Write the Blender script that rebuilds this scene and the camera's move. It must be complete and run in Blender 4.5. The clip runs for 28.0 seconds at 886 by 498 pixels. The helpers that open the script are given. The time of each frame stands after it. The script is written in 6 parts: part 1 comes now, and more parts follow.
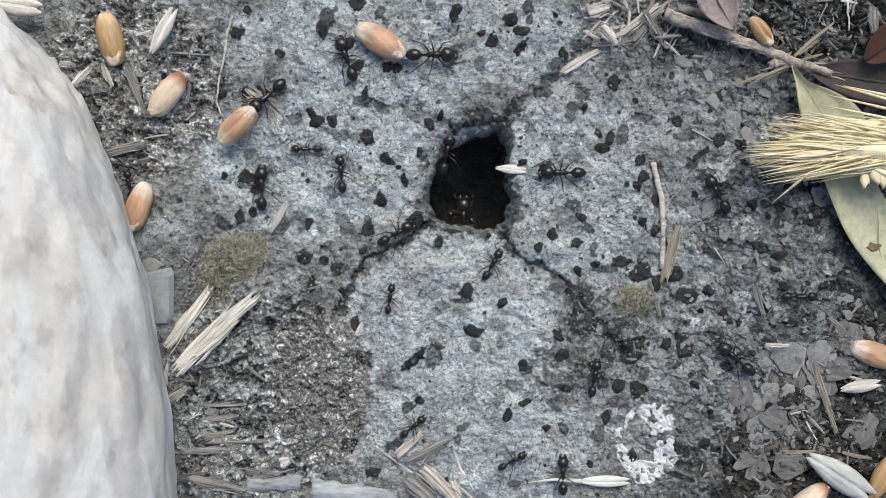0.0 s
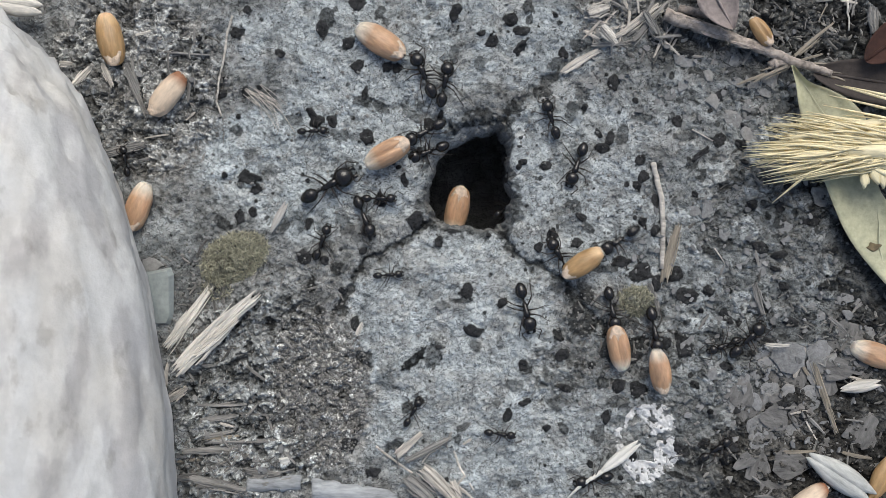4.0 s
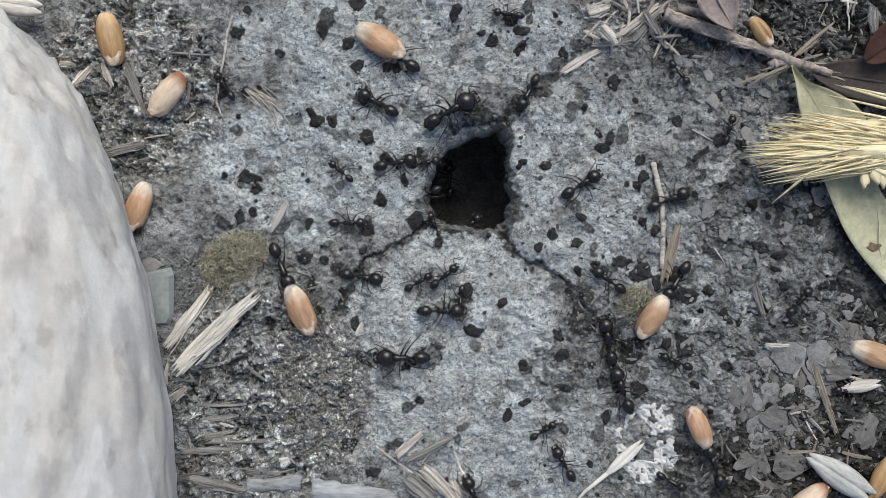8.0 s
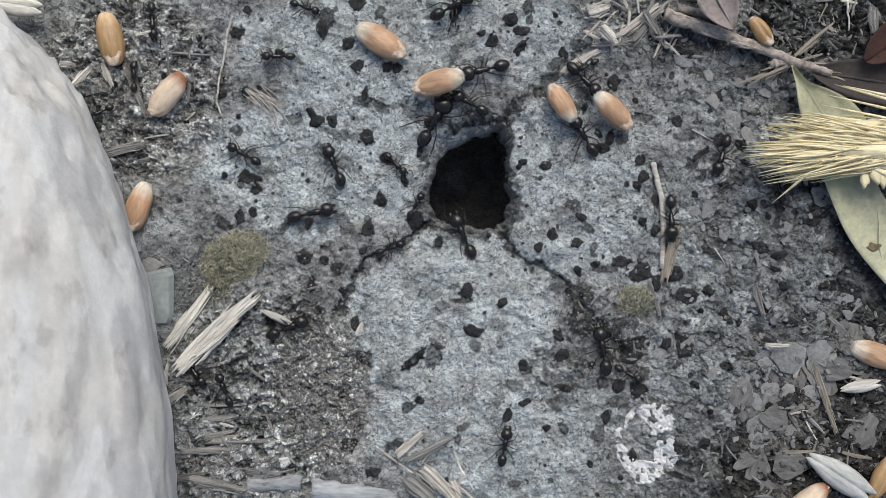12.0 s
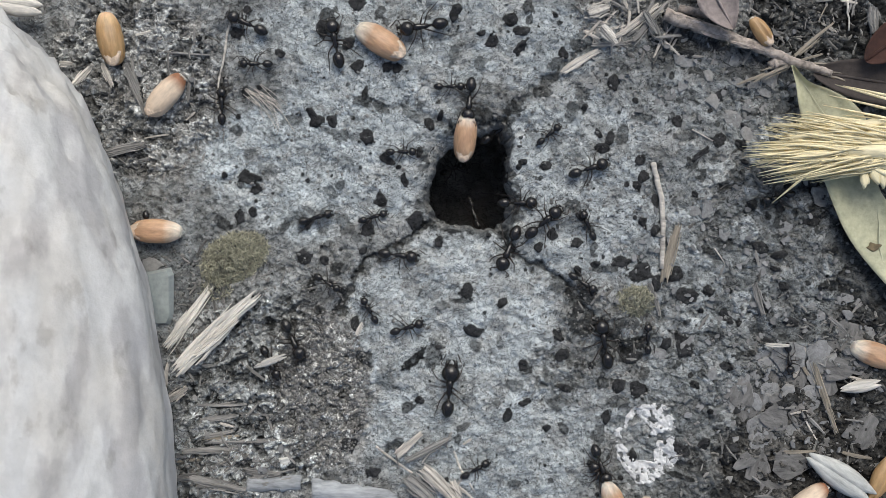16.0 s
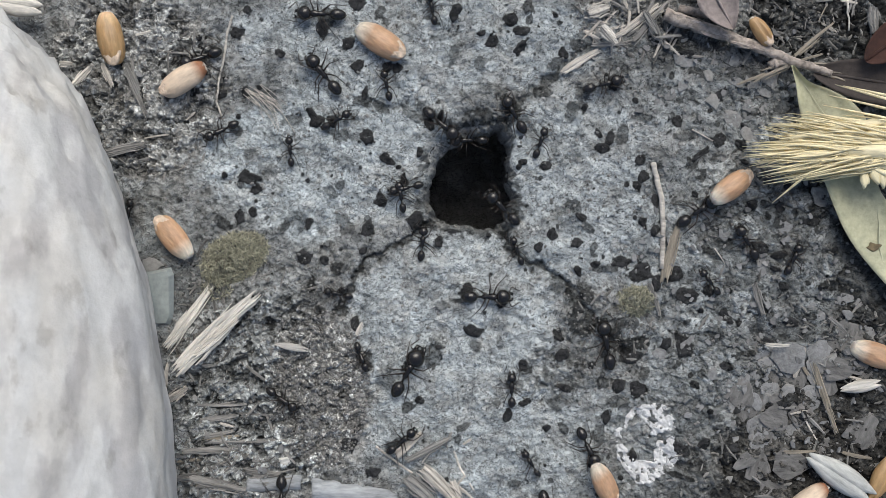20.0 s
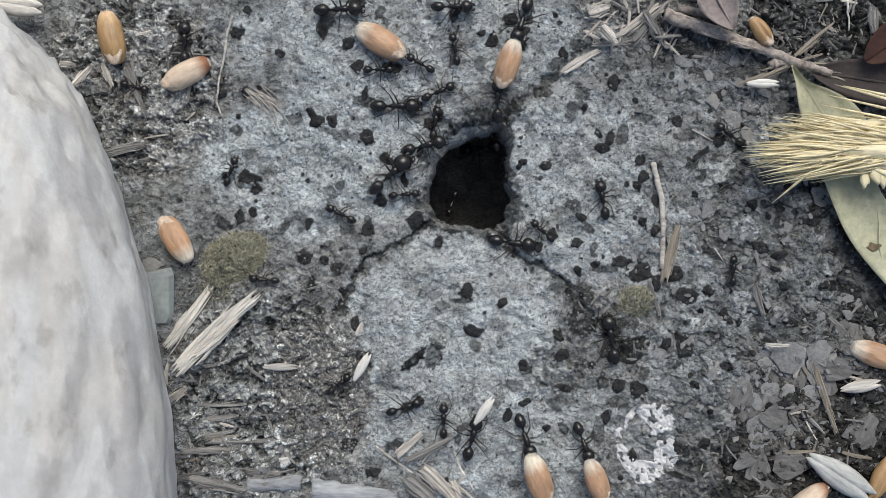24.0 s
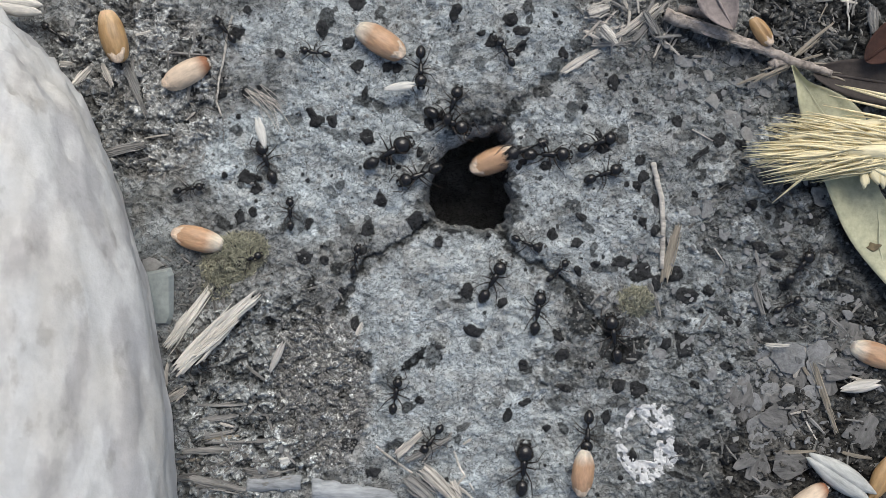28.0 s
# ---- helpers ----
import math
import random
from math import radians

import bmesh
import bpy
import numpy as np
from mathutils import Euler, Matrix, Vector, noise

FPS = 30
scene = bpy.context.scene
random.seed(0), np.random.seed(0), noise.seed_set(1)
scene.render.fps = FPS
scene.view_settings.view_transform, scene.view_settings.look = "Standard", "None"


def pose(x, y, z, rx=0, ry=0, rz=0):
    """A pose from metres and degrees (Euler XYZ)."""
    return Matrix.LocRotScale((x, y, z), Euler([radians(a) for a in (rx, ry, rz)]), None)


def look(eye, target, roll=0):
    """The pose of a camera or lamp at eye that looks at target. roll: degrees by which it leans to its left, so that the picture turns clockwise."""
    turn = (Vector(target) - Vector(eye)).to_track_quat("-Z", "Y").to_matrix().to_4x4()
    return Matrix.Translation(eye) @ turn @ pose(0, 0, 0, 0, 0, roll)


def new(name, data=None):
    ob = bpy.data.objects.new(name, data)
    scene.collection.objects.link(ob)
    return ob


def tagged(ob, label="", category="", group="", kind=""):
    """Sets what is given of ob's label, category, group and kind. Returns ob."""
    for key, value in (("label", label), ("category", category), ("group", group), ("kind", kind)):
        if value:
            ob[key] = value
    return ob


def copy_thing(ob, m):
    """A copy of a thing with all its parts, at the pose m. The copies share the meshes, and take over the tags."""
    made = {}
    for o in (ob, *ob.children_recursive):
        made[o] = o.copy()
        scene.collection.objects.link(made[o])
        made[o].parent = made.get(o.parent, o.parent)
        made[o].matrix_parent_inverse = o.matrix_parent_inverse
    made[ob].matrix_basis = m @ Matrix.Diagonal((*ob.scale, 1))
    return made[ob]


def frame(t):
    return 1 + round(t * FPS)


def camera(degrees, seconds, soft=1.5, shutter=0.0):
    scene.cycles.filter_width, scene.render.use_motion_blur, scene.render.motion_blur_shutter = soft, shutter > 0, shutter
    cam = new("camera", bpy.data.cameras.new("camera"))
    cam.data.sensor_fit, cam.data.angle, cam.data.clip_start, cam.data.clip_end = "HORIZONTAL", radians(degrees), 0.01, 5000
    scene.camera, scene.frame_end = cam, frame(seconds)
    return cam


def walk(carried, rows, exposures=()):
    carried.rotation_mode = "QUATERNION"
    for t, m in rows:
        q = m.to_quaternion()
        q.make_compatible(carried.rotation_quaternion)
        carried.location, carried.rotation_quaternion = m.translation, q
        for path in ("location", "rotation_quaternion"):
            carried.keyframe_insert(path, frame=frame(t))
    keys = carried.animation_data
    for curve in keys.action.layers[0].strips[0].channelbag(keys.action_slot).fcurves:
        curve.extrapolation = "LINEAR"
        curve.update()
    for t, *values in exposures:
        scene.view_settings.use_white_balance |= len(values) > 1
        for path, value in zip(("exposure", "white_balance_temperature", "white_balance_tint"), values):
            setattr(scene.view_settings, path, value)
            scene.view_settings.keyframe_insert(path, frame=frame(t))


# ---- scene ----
# The plan: a patch of dry ground about 107 mm wide, seen from 120 mm above.
# Plan sheet: u to the right, v downwards, one unit is 0.0682 mm; the sheet's middle is the world's origin.
UNIT = 0.00006815
EYE = 0.12

cam = camera(48, 28.0, soft=0.6, shutter=0.6)
walk(cam, [(0.0, pose(0, 0, EYE)), (28.0, pose(0, 0, EYE))], [(0.0, 0.2, 6350, 6), (0.7, 0.03, 6350, 6), (1.0, 0.0, 6350, 6), (21.0, 0.0, 6350, 6), (25.0, -0.03, 6350, 6), (28.0, -0.03, 6350, 6)])

# ---- world and light: open shade under a bright sky ----
world = bpy.data.worlds.new("sky")
scene.world = world
world.use_nodes = True
wn, wl = world.node_tree.nodes, world.node_tree.links
sky = wn.new("ShaderNodeTexSky")
sky.sky_type = "NISHITA"
sky.sun_disc = False
sky.sun_elevation, sky.sun_rotation = radians(54), radians(12)
sky.dust_density = 4.0
wl.new(sky.outputs[0], wn["Background"].inputs[0])
wn["Background"].inputs[1].default_value = 0.13
sun_data = bpy.data.lights.new("sun", "SUN")
sun_data.energy, sun_data.angle, sun_data.color = 1.75, radians(36), (1.0, 0.96, 0.9)
sun = new("sun", sun_data)
sun.matrix_world = look((0.12, 0.55, 0.8), (0, 0, 0))


# ---- materials ----
def material(name, colour, rough=0.7, vary=0.25, grain=2500.0, patch=350.0, bump=0.3, depth=0.0001, tip=None, island=False, streak=None, coat=0.0, sub=0.0):
    """Colour with two scales of variation, relief, and if wanted a paler tip along x, fibres along x or a shade for each island."""
    m = bpy.data.materials.new(name)
    m.use_nodes = True
    n, l = m.node_tree.nodes, m.node_tree.links
    b = n["Principled BSDF"]
    b.inputs["Roughness"].default_value = rough
    b.inputs["Coat Weight"].default_value = coat
    b.inputs["Coat Roughness"].default_value = 0.25
    if sub:
        b.inputs["Subsurface Weight"].default_value = sub
        b.inputs["Subsurface Radius"].default_value = (0.0012, 0.0007, 0.0004)
        b.inputs["Subsurface Scale"].default_value = 1.0
    tc = n.new("ShaderNodeTexCoord")
    info = n.new("ShaderNodeObjectInfo")
    shift = n.new("ShaderNodeVectorMath")
    shift.operation = "MULTIPLY_ADD"
    l.new(info.outputs["Random"], shift.inputs[0])
    shift.inputs[1].default_value = (0.37, 0.21, 0.13)
    mp = n.new("ShaderNodeMapping")
    if streak:
        mp.inputs["Scale"].default_value = (streak, 1, 1)
    l.new(tc.outputs["Object"], mp.inputs[0])
    l.new(mp.outputs[0], shift.inputs[2])
    fine, broad = n.new("ShaderNodeTexNoise"), n.new("ShaderNodeTexNoise")
    for t, s in ((fine, grain), (broad, patch)):
        t.inputs["Scale"].default_value = s
        t.inputs["Detail"].default_value = 4.0
        t.inputs["Roughness"].default_value = 0.62
        l.new(shift.outputs[0], t.inputs["Vector"])
    add = n.new("ShaderNodeMath")
    add.operation = "ADD"
    l.new(fine.outputs["Fac"], add.inputs[0])
    l.new(broad.outputs["Fac"], add.inputs[1])
    last = add.outputs[0]
    if island:
        geo = n.new("ShaderNodeNewGeometry")
        ia = n.new("ShaderNodeMath")
        ia.operation = "MULTIPLY_ADD"
        l.new(geo.outputs["Random Per Island"], ia.inputs[0])
        ia.inputs[1].default_value = 0.9
        l.new(last, ia.inputs[2])
        last = ia.outputs[0]
    rng = n.new("ShaderNodeMapRange")
    rng.inputs["From Min"].default_value, rng.inputs["From Max"].default_value = (0.65, 1.35) if not island else (0.7, 2.2)
    rng.inputs["To Min"].default_value, rng.inputs["To Max"].default_value = 1 - vary, 1 + vary
    l.new(last, rng.inputs["Value"])
    mul = n.new("ShaderNodeVectorMath")
    mul.operation = "SCALE"
    if tip:
        sep = n.new("ShaderNodeSeparateXYZ")
        l.new(tc.outputs["Object"], sep.inputs[0])
        wob = n.new("ShaderNodeMath")
        wob.operation = "MULTIPLY_ADD"
        l.new(broad.outputs["Fac"], wob.inputs[0])
        wob.inputs[1].default_value = 0.0012
        l.new(sep.outputs[0], wob.inputs[2])
        tr = n.new("ShaderNodeMapRange")
        tr.inputs["From Min"].default_value, tr.inputs["From Max"].default_value = tip[0], tip[1]
        l.new(wob.outputs[0], tr.inputs["Value"])
        mix = n.new("ShaderNodeMix")
        mix.data_type = "RGBA"
        l.new(tr.outputs[0], mix.inputs["Factor"])
        mix.inputs["A"].default_value = (*colour, 1)
        mix.inputs["B"].default_value = (*tip[2], 1)
        l.new(mix.outputs["Result"], mul.inputs[0])
    else:
        mul.inputs[0].default_value = colour
    l.new(rng.outputs[0], mul.inputs["Scale"])
    l.new(mul.outputs[0], b.inputs["Base Color"])
    if bump:
        bp = n.new("ShaderNodeBump")
        bp.inputs["Strength"].default_value = bump
        bp.inputs["Distance"].default_value = depth
        l.new(add.outputs[0], bp.inputs["Height"])
        l.new(bp.outputs[0], b.inputs["Normal"])
    return m


def ground_material():
    """Earth: the tint of the sheet, its crust flaking in thin skins, crumbs where the sheet is loose."""
    m = bpy.data.materials.new("dry_earth_crust")
    m.use_nodes = True
    n, l = m.node_tree.nodes, m.node_tree.links
    b = n["Principled BSDF"]
    b.inputs["Roughness"].default_value = 0.92
    b.inputs["Specular IOR Level"].default_value = 0.2
    tint = n.new("ShaderNodeAttribute")
    tint.attribute_name = "tint"
    tc = n.new("ShaderNodeTexCoord")

    def noisy(scale, detail, rough, move):
        mp = n.new("ShaderNodeMapping")
        mp.inputs["Location"].default_value = (move, -move, 0)
        l.new(tc.outputs["Object"], mp.inputs[0])
        t = n.new("ShaderNodeTexNoise")
        t.inputs["Scale"].default_value, t.inputs["Detail"].default_value, t.inputs["Roughness"].default_value = scale, detail, rough
        l.new(mp.outputs[0], t.inputs["Vector"])
        return t

    def ramp(source, lo, hi, out_lo, out_hi):
        r = n.new("ShaderNodeMapRange")
        for k, v in (("From Min", lo), ("From Max", hi), ("To Min", out_lo), ("To Max", out_hi)):
            r.inputs[k].default_value = v
        l.new(source, r.inputs["Value"])
        return r.outputs[0]

    def times(x, y):
        k = n.new("ShaderNodeMath")
        k.operation = "MULTIPLY"
        l.new(x, k.inputs[0])
        l.new(y, k.inputs[1])
        return k.outputs[0]

    def maths(kind, x, y=None):
        k = n.new("ShaderNodeMath")
        k.operation = kind
        for i, q in enumerate((x, y)):
            if isinstance(q, float):
                k.inputs[i].default_value = q
            elif q is not None:
                l.new(q, k.inputs[i])
        return k.outputs[0]

    broad, grain = noisy(420.0, 4.0, 0.6, 0.1), noisy(5200.0, 2.0, 0.6, 0.5)
    warp = n.new("ShaderNodeVectorMath")
    warp.operation = "MULTIPLY_ADD"
    l.new(broad.outputs["Color"], warp.inputs[0])
    warp.inputs[1].default_value = (0.0016, 0.0016, 0)
    l.new(tc.outputs["Object"], warp.inputs[2])
    squeeze = n.new("ShaderNodeMapping")
    squeeze.inputs["Scale"].default_value = (0.72, 1.0, 1.0)
    l.new(warp.outputs[0], squeeze.inputs[0])

    # thin skins that end in ragged steps: each level has its own shade; lip shadow and lit crest are put into the
    # colour
    def skins(scale, detail, levels, move, shade, deep):
        mp = n.new("ShaderNodeMapping")
        mp.inputs["Location"].default_value = (move, move * 0.6, 0)
        l.new(squeeze.outputs[0], mp.inputs[0])
        t = n.new("ShaderNodeTexNoise")
        t.inputs["Scale"].default_value, t.inputs["Detail"].default_value, t.inputs["Roughness"].default_value = scale, detail, 0.55
        l.new(mp.outputs[0], t.inputs["Vector"])
        level = maths("MULTIPLY", t.outputs["Fac"], float(levels))
        whole, rest_of = maths("FLOOR", level), maths("FRACT", level)
        own = n.new("ShaderNodeTexWhiteNoise")
        own.noise_dimensions = "1D"
        l.new(whole, own.inputs["W"])
        tone_of = ramp(own.outputs["Value"], 0.0, 1.0, 1 - shade, 1 + shade)
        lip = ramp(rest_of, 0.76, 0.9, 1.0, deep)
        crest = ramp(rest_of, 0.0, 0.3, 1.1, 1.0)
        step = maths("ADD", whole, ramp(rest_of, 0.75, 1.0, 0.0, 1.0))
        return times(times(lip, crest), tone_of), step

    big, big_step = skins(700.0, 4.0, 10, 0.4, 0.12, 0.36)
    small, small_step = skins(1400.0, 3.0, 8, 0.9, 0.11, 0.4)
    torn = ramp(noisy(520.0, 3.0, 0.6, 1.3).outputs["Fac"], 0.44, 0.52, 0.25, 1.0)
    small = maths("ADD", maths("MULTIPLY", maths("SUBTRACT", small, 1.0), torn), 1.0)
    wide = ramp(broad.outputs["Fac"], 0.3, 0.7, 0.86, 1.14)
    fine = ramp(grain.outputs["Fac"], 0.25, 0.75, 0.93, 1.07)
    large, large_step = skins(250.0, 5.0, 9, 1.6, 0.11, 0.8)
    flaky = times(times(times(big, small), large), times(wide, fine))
    # crumbs of loose soil, the shade in the gaps between them put into the colour
    crumb_of = []
    for scale, move in ((2000.0, 0.2), (3400.0, 0.6)):
        mp = n.new("ShaderNodeMapping")
        mp.inputs["Location"].default_value = (move, -move, 0)
        l.new(warp.outputs[0], mp.inputs[0])
        v = n.new("ShaderNodeTexVoronoi")
        v.inputs["Scale"].default_value = scale
        l.new(mp.outputs[0], v.inputs["Vector"])
        sep = n.new("ShaderNodeSeparateColor")
        l.new(v.outputs["Color"], sep.inputs[0])
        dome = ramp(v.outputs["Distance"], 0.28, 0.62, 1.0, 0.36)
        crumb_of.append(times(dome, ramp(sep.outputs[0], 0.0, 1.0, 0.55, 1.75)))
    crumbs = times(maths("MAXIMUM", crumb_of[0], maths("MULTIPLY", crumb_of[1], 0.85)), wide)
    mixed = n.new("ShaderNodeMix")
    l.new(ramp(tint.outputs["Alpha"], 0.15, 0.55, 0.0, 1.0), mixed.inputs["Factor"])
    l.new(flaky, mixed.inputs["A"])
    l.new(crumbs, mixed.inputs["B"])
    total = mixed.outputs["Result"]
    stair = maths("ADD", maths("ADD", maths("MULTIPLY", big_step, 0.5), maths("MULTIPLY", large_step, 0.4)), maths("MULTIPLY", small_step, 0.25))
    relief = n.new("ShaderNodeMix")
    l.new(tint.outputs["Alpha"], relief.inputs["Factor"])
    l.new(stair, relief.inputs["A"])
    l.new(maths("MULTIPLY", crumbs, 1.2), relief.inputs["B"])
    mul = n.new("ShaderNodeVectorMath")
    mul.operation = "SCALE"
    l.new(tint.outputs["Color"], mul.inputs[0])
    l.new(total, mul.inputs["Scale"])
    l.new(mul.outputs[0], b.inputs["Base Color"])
    bp = n.new("ShaderNodeBump")
    bp.inputs["Strength"].default_value, bp.inputs["Distance"].default_value = 0.6, 0.00018
    l.new(relief.outputs["Result"], bp.inputs["Height"])
    l.new(bp.outputs[0], b.inputs["Normal"])
    return m


def stone_material():
    """Weathered limestone: cool and warm stains in broad soft patches, faint streaks, a worn face."""
    m = material("pale_limestone", (0.585, 0.58, 0.57), 0.85, 0.1, 900.0, 220.0, 0.16, 0.0009)
    n, l = m.node_tree.nodes, m.node_tree.links
    b = n["Principled BSDF"]
    old = b.inputs["Base Color"].links[0].from_socket
    tc = n.new("ShaderNodeTexCoord")
    for scale, shape, lo, hi, colour, much in ((150.0, (1.0, 0.5, 1.0), 0.46, 0.6, (0.97, 0.94, 0.9, 1), 0.9), (210.0, (1.3, 0.5, 1.0), 0.5, 0.6, (0.72, 0.71, 0.73, 1), 0.8),
                                               (300.0, (1.4, 0.5, 1.0), 0.53, 0.62, (1.14, 1.14, 1.14, 1), 0.8), (420.0, (1.0, 0.6, 1.0), 0.6, 0.7, (0.68, 0.66, 0.64, 1), 0.7)):
        mp = n.new("ShaderNodeMapping")
        mp.inputs["Scale"].default_value = shape
        mp.inputs["Location"].default_value = (scale * 0.01, 0.3, 0)
        l.new(tc.outputs["Object"], mp.inputs[0])
        t = n.new("ShaderNodeTexNoise")
        t.inputs["Scale"].default_value, t.inputs["Detail"].default_value = scale, 4.0
        l.new(mp.outputs[0], t.inputs["Vector"])
        f = n.new("ShaderNodeMapRange")
        for k, v in (("From Min", lo), ("From Max", hi), ("To Max", much)):
            f.inputs[k].default_value = v
        l.new(t.outputs["Fac"], f.inputs["Value"])
        mix = n.new("ShaderNodeMix")
        mix.data_type, mix.blend_type = "RGBA", "MULTIPLY"
        l.new(f.outputs[0], mix.inputs["Factor"])
        l.new(old, mix.inputs["A"])
        mix.inputs["B"].default_value = colour
        old = mix.outputs["Result"]
    l.new(old, b.inputs["Base Color"])
    return m


EARTH = ground_material()
STONE = stone_material()
GRAIN = material("wheat_bran", (0.475, 0.292, 0.175), 0.55, 0.4, 2200.0, 420.0, 0.7, 0.00016, streak=0.25, tip=(0.0016, 0.003, (0.68, 0.6, 0.49)), sub=0.2, coat=0.12)
GRAIN_PALE = material("dry_pale_bran", (0.66, 0.52, 0.39), 0.6, 0.3, 1800.0, 420.0, 0.6, 0.00014, streak=0.3, tip=(0.0018, 0.0030, (0.27, 0.12, 0.06)))
GRAIN_OLD = material("golden_brown_bran", (0.4, 0.25, 0.115), 0.5, 0.42, 2200.0, 420.0, 0.6, 0.00014, streak=0.25, tip=(0.0018, 0.0036, (0.6, 0.42, 0.25)), sub=0.2, coat=0.1)
GERM = material("germ_skin", (0.64, 0.5, 0.38), 0.6, 0.4, 2200.0, 700.0, 0.9, 0.00025)
HUSK_OLD = material("weathered_husk", (0.42, 0.4, 0.37), 0.7, 0.5, 1800.0, 500.0, 0.8, 0.00012, streak=0.2)
STRAW = material("weathered_straw", (0.45, 0.415, 0.37), 0.8, 0.6, 2600.0, 900.0, 0.7, 0.00012, streak=0.12)
STRAW_GREY = material("grey_straw", (0.22, 0.212, 0.2), 0.85, 0.6, 2600.0, 900.0, 0.7, 0.00012, streak=0.12)
WOOD = material("bleached_wood", (0.6, 0.57, 0.52), 0.8, 0.4, 2200.0, 600.0, 0.7, 0.00014, streak=0.15)
STRAW_TAN = material("tan_straw", (0.28, 0.245, 0.195), 0.8, 0.55, 2600.0, 900.0, 0.7, 0.00012, streak=0.12)
STRAW_PALE = material("bleached_straw", (0.6, 0.565, 0.51), 0.75, 0.5, 2600.0, 900.0, 0.6, 0.0001, streak=0.12)
HUSK_DULL = material("dull_husk", (0.5, 0.5, 0.475), 0.65, 0.45, 2000.0, 420.0, 0.7, 0.00012, streak=0.2)
HUSK = material("papery_husk", (0.66, 0.64, 0.59), 0.65, 0.3, 2400.0, 700.0, 0.5, 0.00008, streak=0.2)
STEM = material("bluish_stem", (0.3, 0.312, 0.325), 0.8, 0.6, 2000.0, 400.0, 0.6, 0.00012, streak=0.2)
TWIG = material("twig_bark", (0.35, 0.3, 0.262), 0.85, 0.75, 1500.0, 520.0, 0.7, 0.00025)
AWN = material("golden_awn", (0.8, 0.7, 0.45), 0.5, 0.3, 2000.0, 500.0, 0.3, 0.00006, streak=0.2)
LEAF = material("dull_green_leaf", (0.44, 0.43, 0.29), 0.5, 0.3, 1400.0, 160.0, 0.5, 0.00014)
LEAF_RIB = material("pale_midrib", (0.52, 0.51, 0.36), 0.55, 0.25, 1400.0, 200.0, 0.4, 0.0001)
LEAF_BROWN = material("dead_leaf", (0.055, 0.045, 0.041), 0.9, 0.35, 1400.0, 220.0, 0.5, 0.00012)
LEAF_RED = material("reddish_leaf", (0.05, 0.022, 0.016), 0.95, 0.4, 1400.0, 220.0, 0.5, 0.00012)
LEAF_SPOT = material("leaf_spot", (0.13, 0.1, 0.055), 0.8, 0.6, 1800.0, 700.0, 0.5, 0.0001)
LEAF_PINK = material("dry_mauve_leaf", (0.28, 0.235, 0.22), 0.75, 0.4, 1400.0, 220.0, 0.5, 0.00012)
MOSS = material("dry_moss", (0.31, 0.3, 0.225), 0.9, 0.6, 2000.0, 500.0, 0.4, 0.0001, island=True)
LITTER = material("litter_fibres", (0.17, 0.163, 0.152), 0.88, 0.85, 2600.0, 700.0, 0.4, 0.0001, island=True)
FLAKE = material("earth_flakes", (0.2, 0.2, 0.2), 0.9, 0.6, 2600.0, 900.0, 0.8, 0.00012, island=True)
EARTH_FLAKE = material("earth_flake", (0.21, 0.21, 0.208), 0.9, 0.45, 2600.0, 500.0, 0.8, 0.00014)
BARK_FLAKE = material("bark_flake", (0.145, 0.14, 0.134), 0.9, 0.6, 2200.0, 420.0, 0.9, 0.00018, streak=0.4)
GRIT = material("grit", (0.18, 0.175, 0.168), 0.9, 0.6, 3000.0, 900.0, 0.6, 0.0001, island=True)
PEBBLE = material("grey_pebble", (0.25, 0.245, 0.235), 0.8, 0.3, 2600.0, 700.0, 0.5, 0.00012)
SHARD = material("greenish_shard", (0.33, 0.36, 0.35), 0.35, 0.25, 1500.0, 400.0, 0.3, 0.0001)
CRUST_WHITE = material("white_crust", (0.64, 0.64, 0.64), 0.9, 0.2, 2600.0, 700.0, 0.8, 0.00015)
LICHEN = material("black_lichen", (0.031, 0.0315, 0.033), 0.9, 0.85, 2600.0, 1100.0, 0.9, 0.00012)
LICHEN.node_tree.nodes["Principled BSDF"].inputs["Specular IOR Level"].default_value = 0.15
ANT = material("ant_cuticle", (0.012, 0.0105, 0.010), 0.17, 0.4, 3000.0, 700.0, 0.15, 0.00003)
ANT_LEG = material("ant_leg", (0.02, 0.014, 0.011), 0.38, 0.4, 3000.0, 700.0, 0.1, 0.00003)


# ---- noise for the ground ----
def value_noise(x, y, size, seed):
    table = np.random.RandomState(seed).rand(256, 256)
    x, y = x / size, y / size
    xi, yi = np.floor(x).astype(np.int64), np.floor(y).astype(np.int64)
    fx, fy = x - xi, y - yi
    fx, fy = fx * fx * (3 - 2 * fx), fy * fy * (3 - 2 * fy)
    at4 = [table[(xi + i) % 256, (yi + j) % 256] for i, j in ((0, 0), (1, 0), (0, 1), (1, 1))]
    return (at4[0] * (1 - fx) + at4[1] * fx) * (1 - fy) + (at4[2] * (1 - fx) + at4[3] * fx) * fy


def layered(x, y, size, octaves, seed, gain=0.55):
    total, amp, norm = 0, 1.0, 0.0
    for k in range(octaves):
        total = total + amp * value_noise(x + 17.3 * k, y - 9.1 * k, size / 2 ** k, seed + k)
        norm, amp = norm + amp, amp * gain
    return total / norm


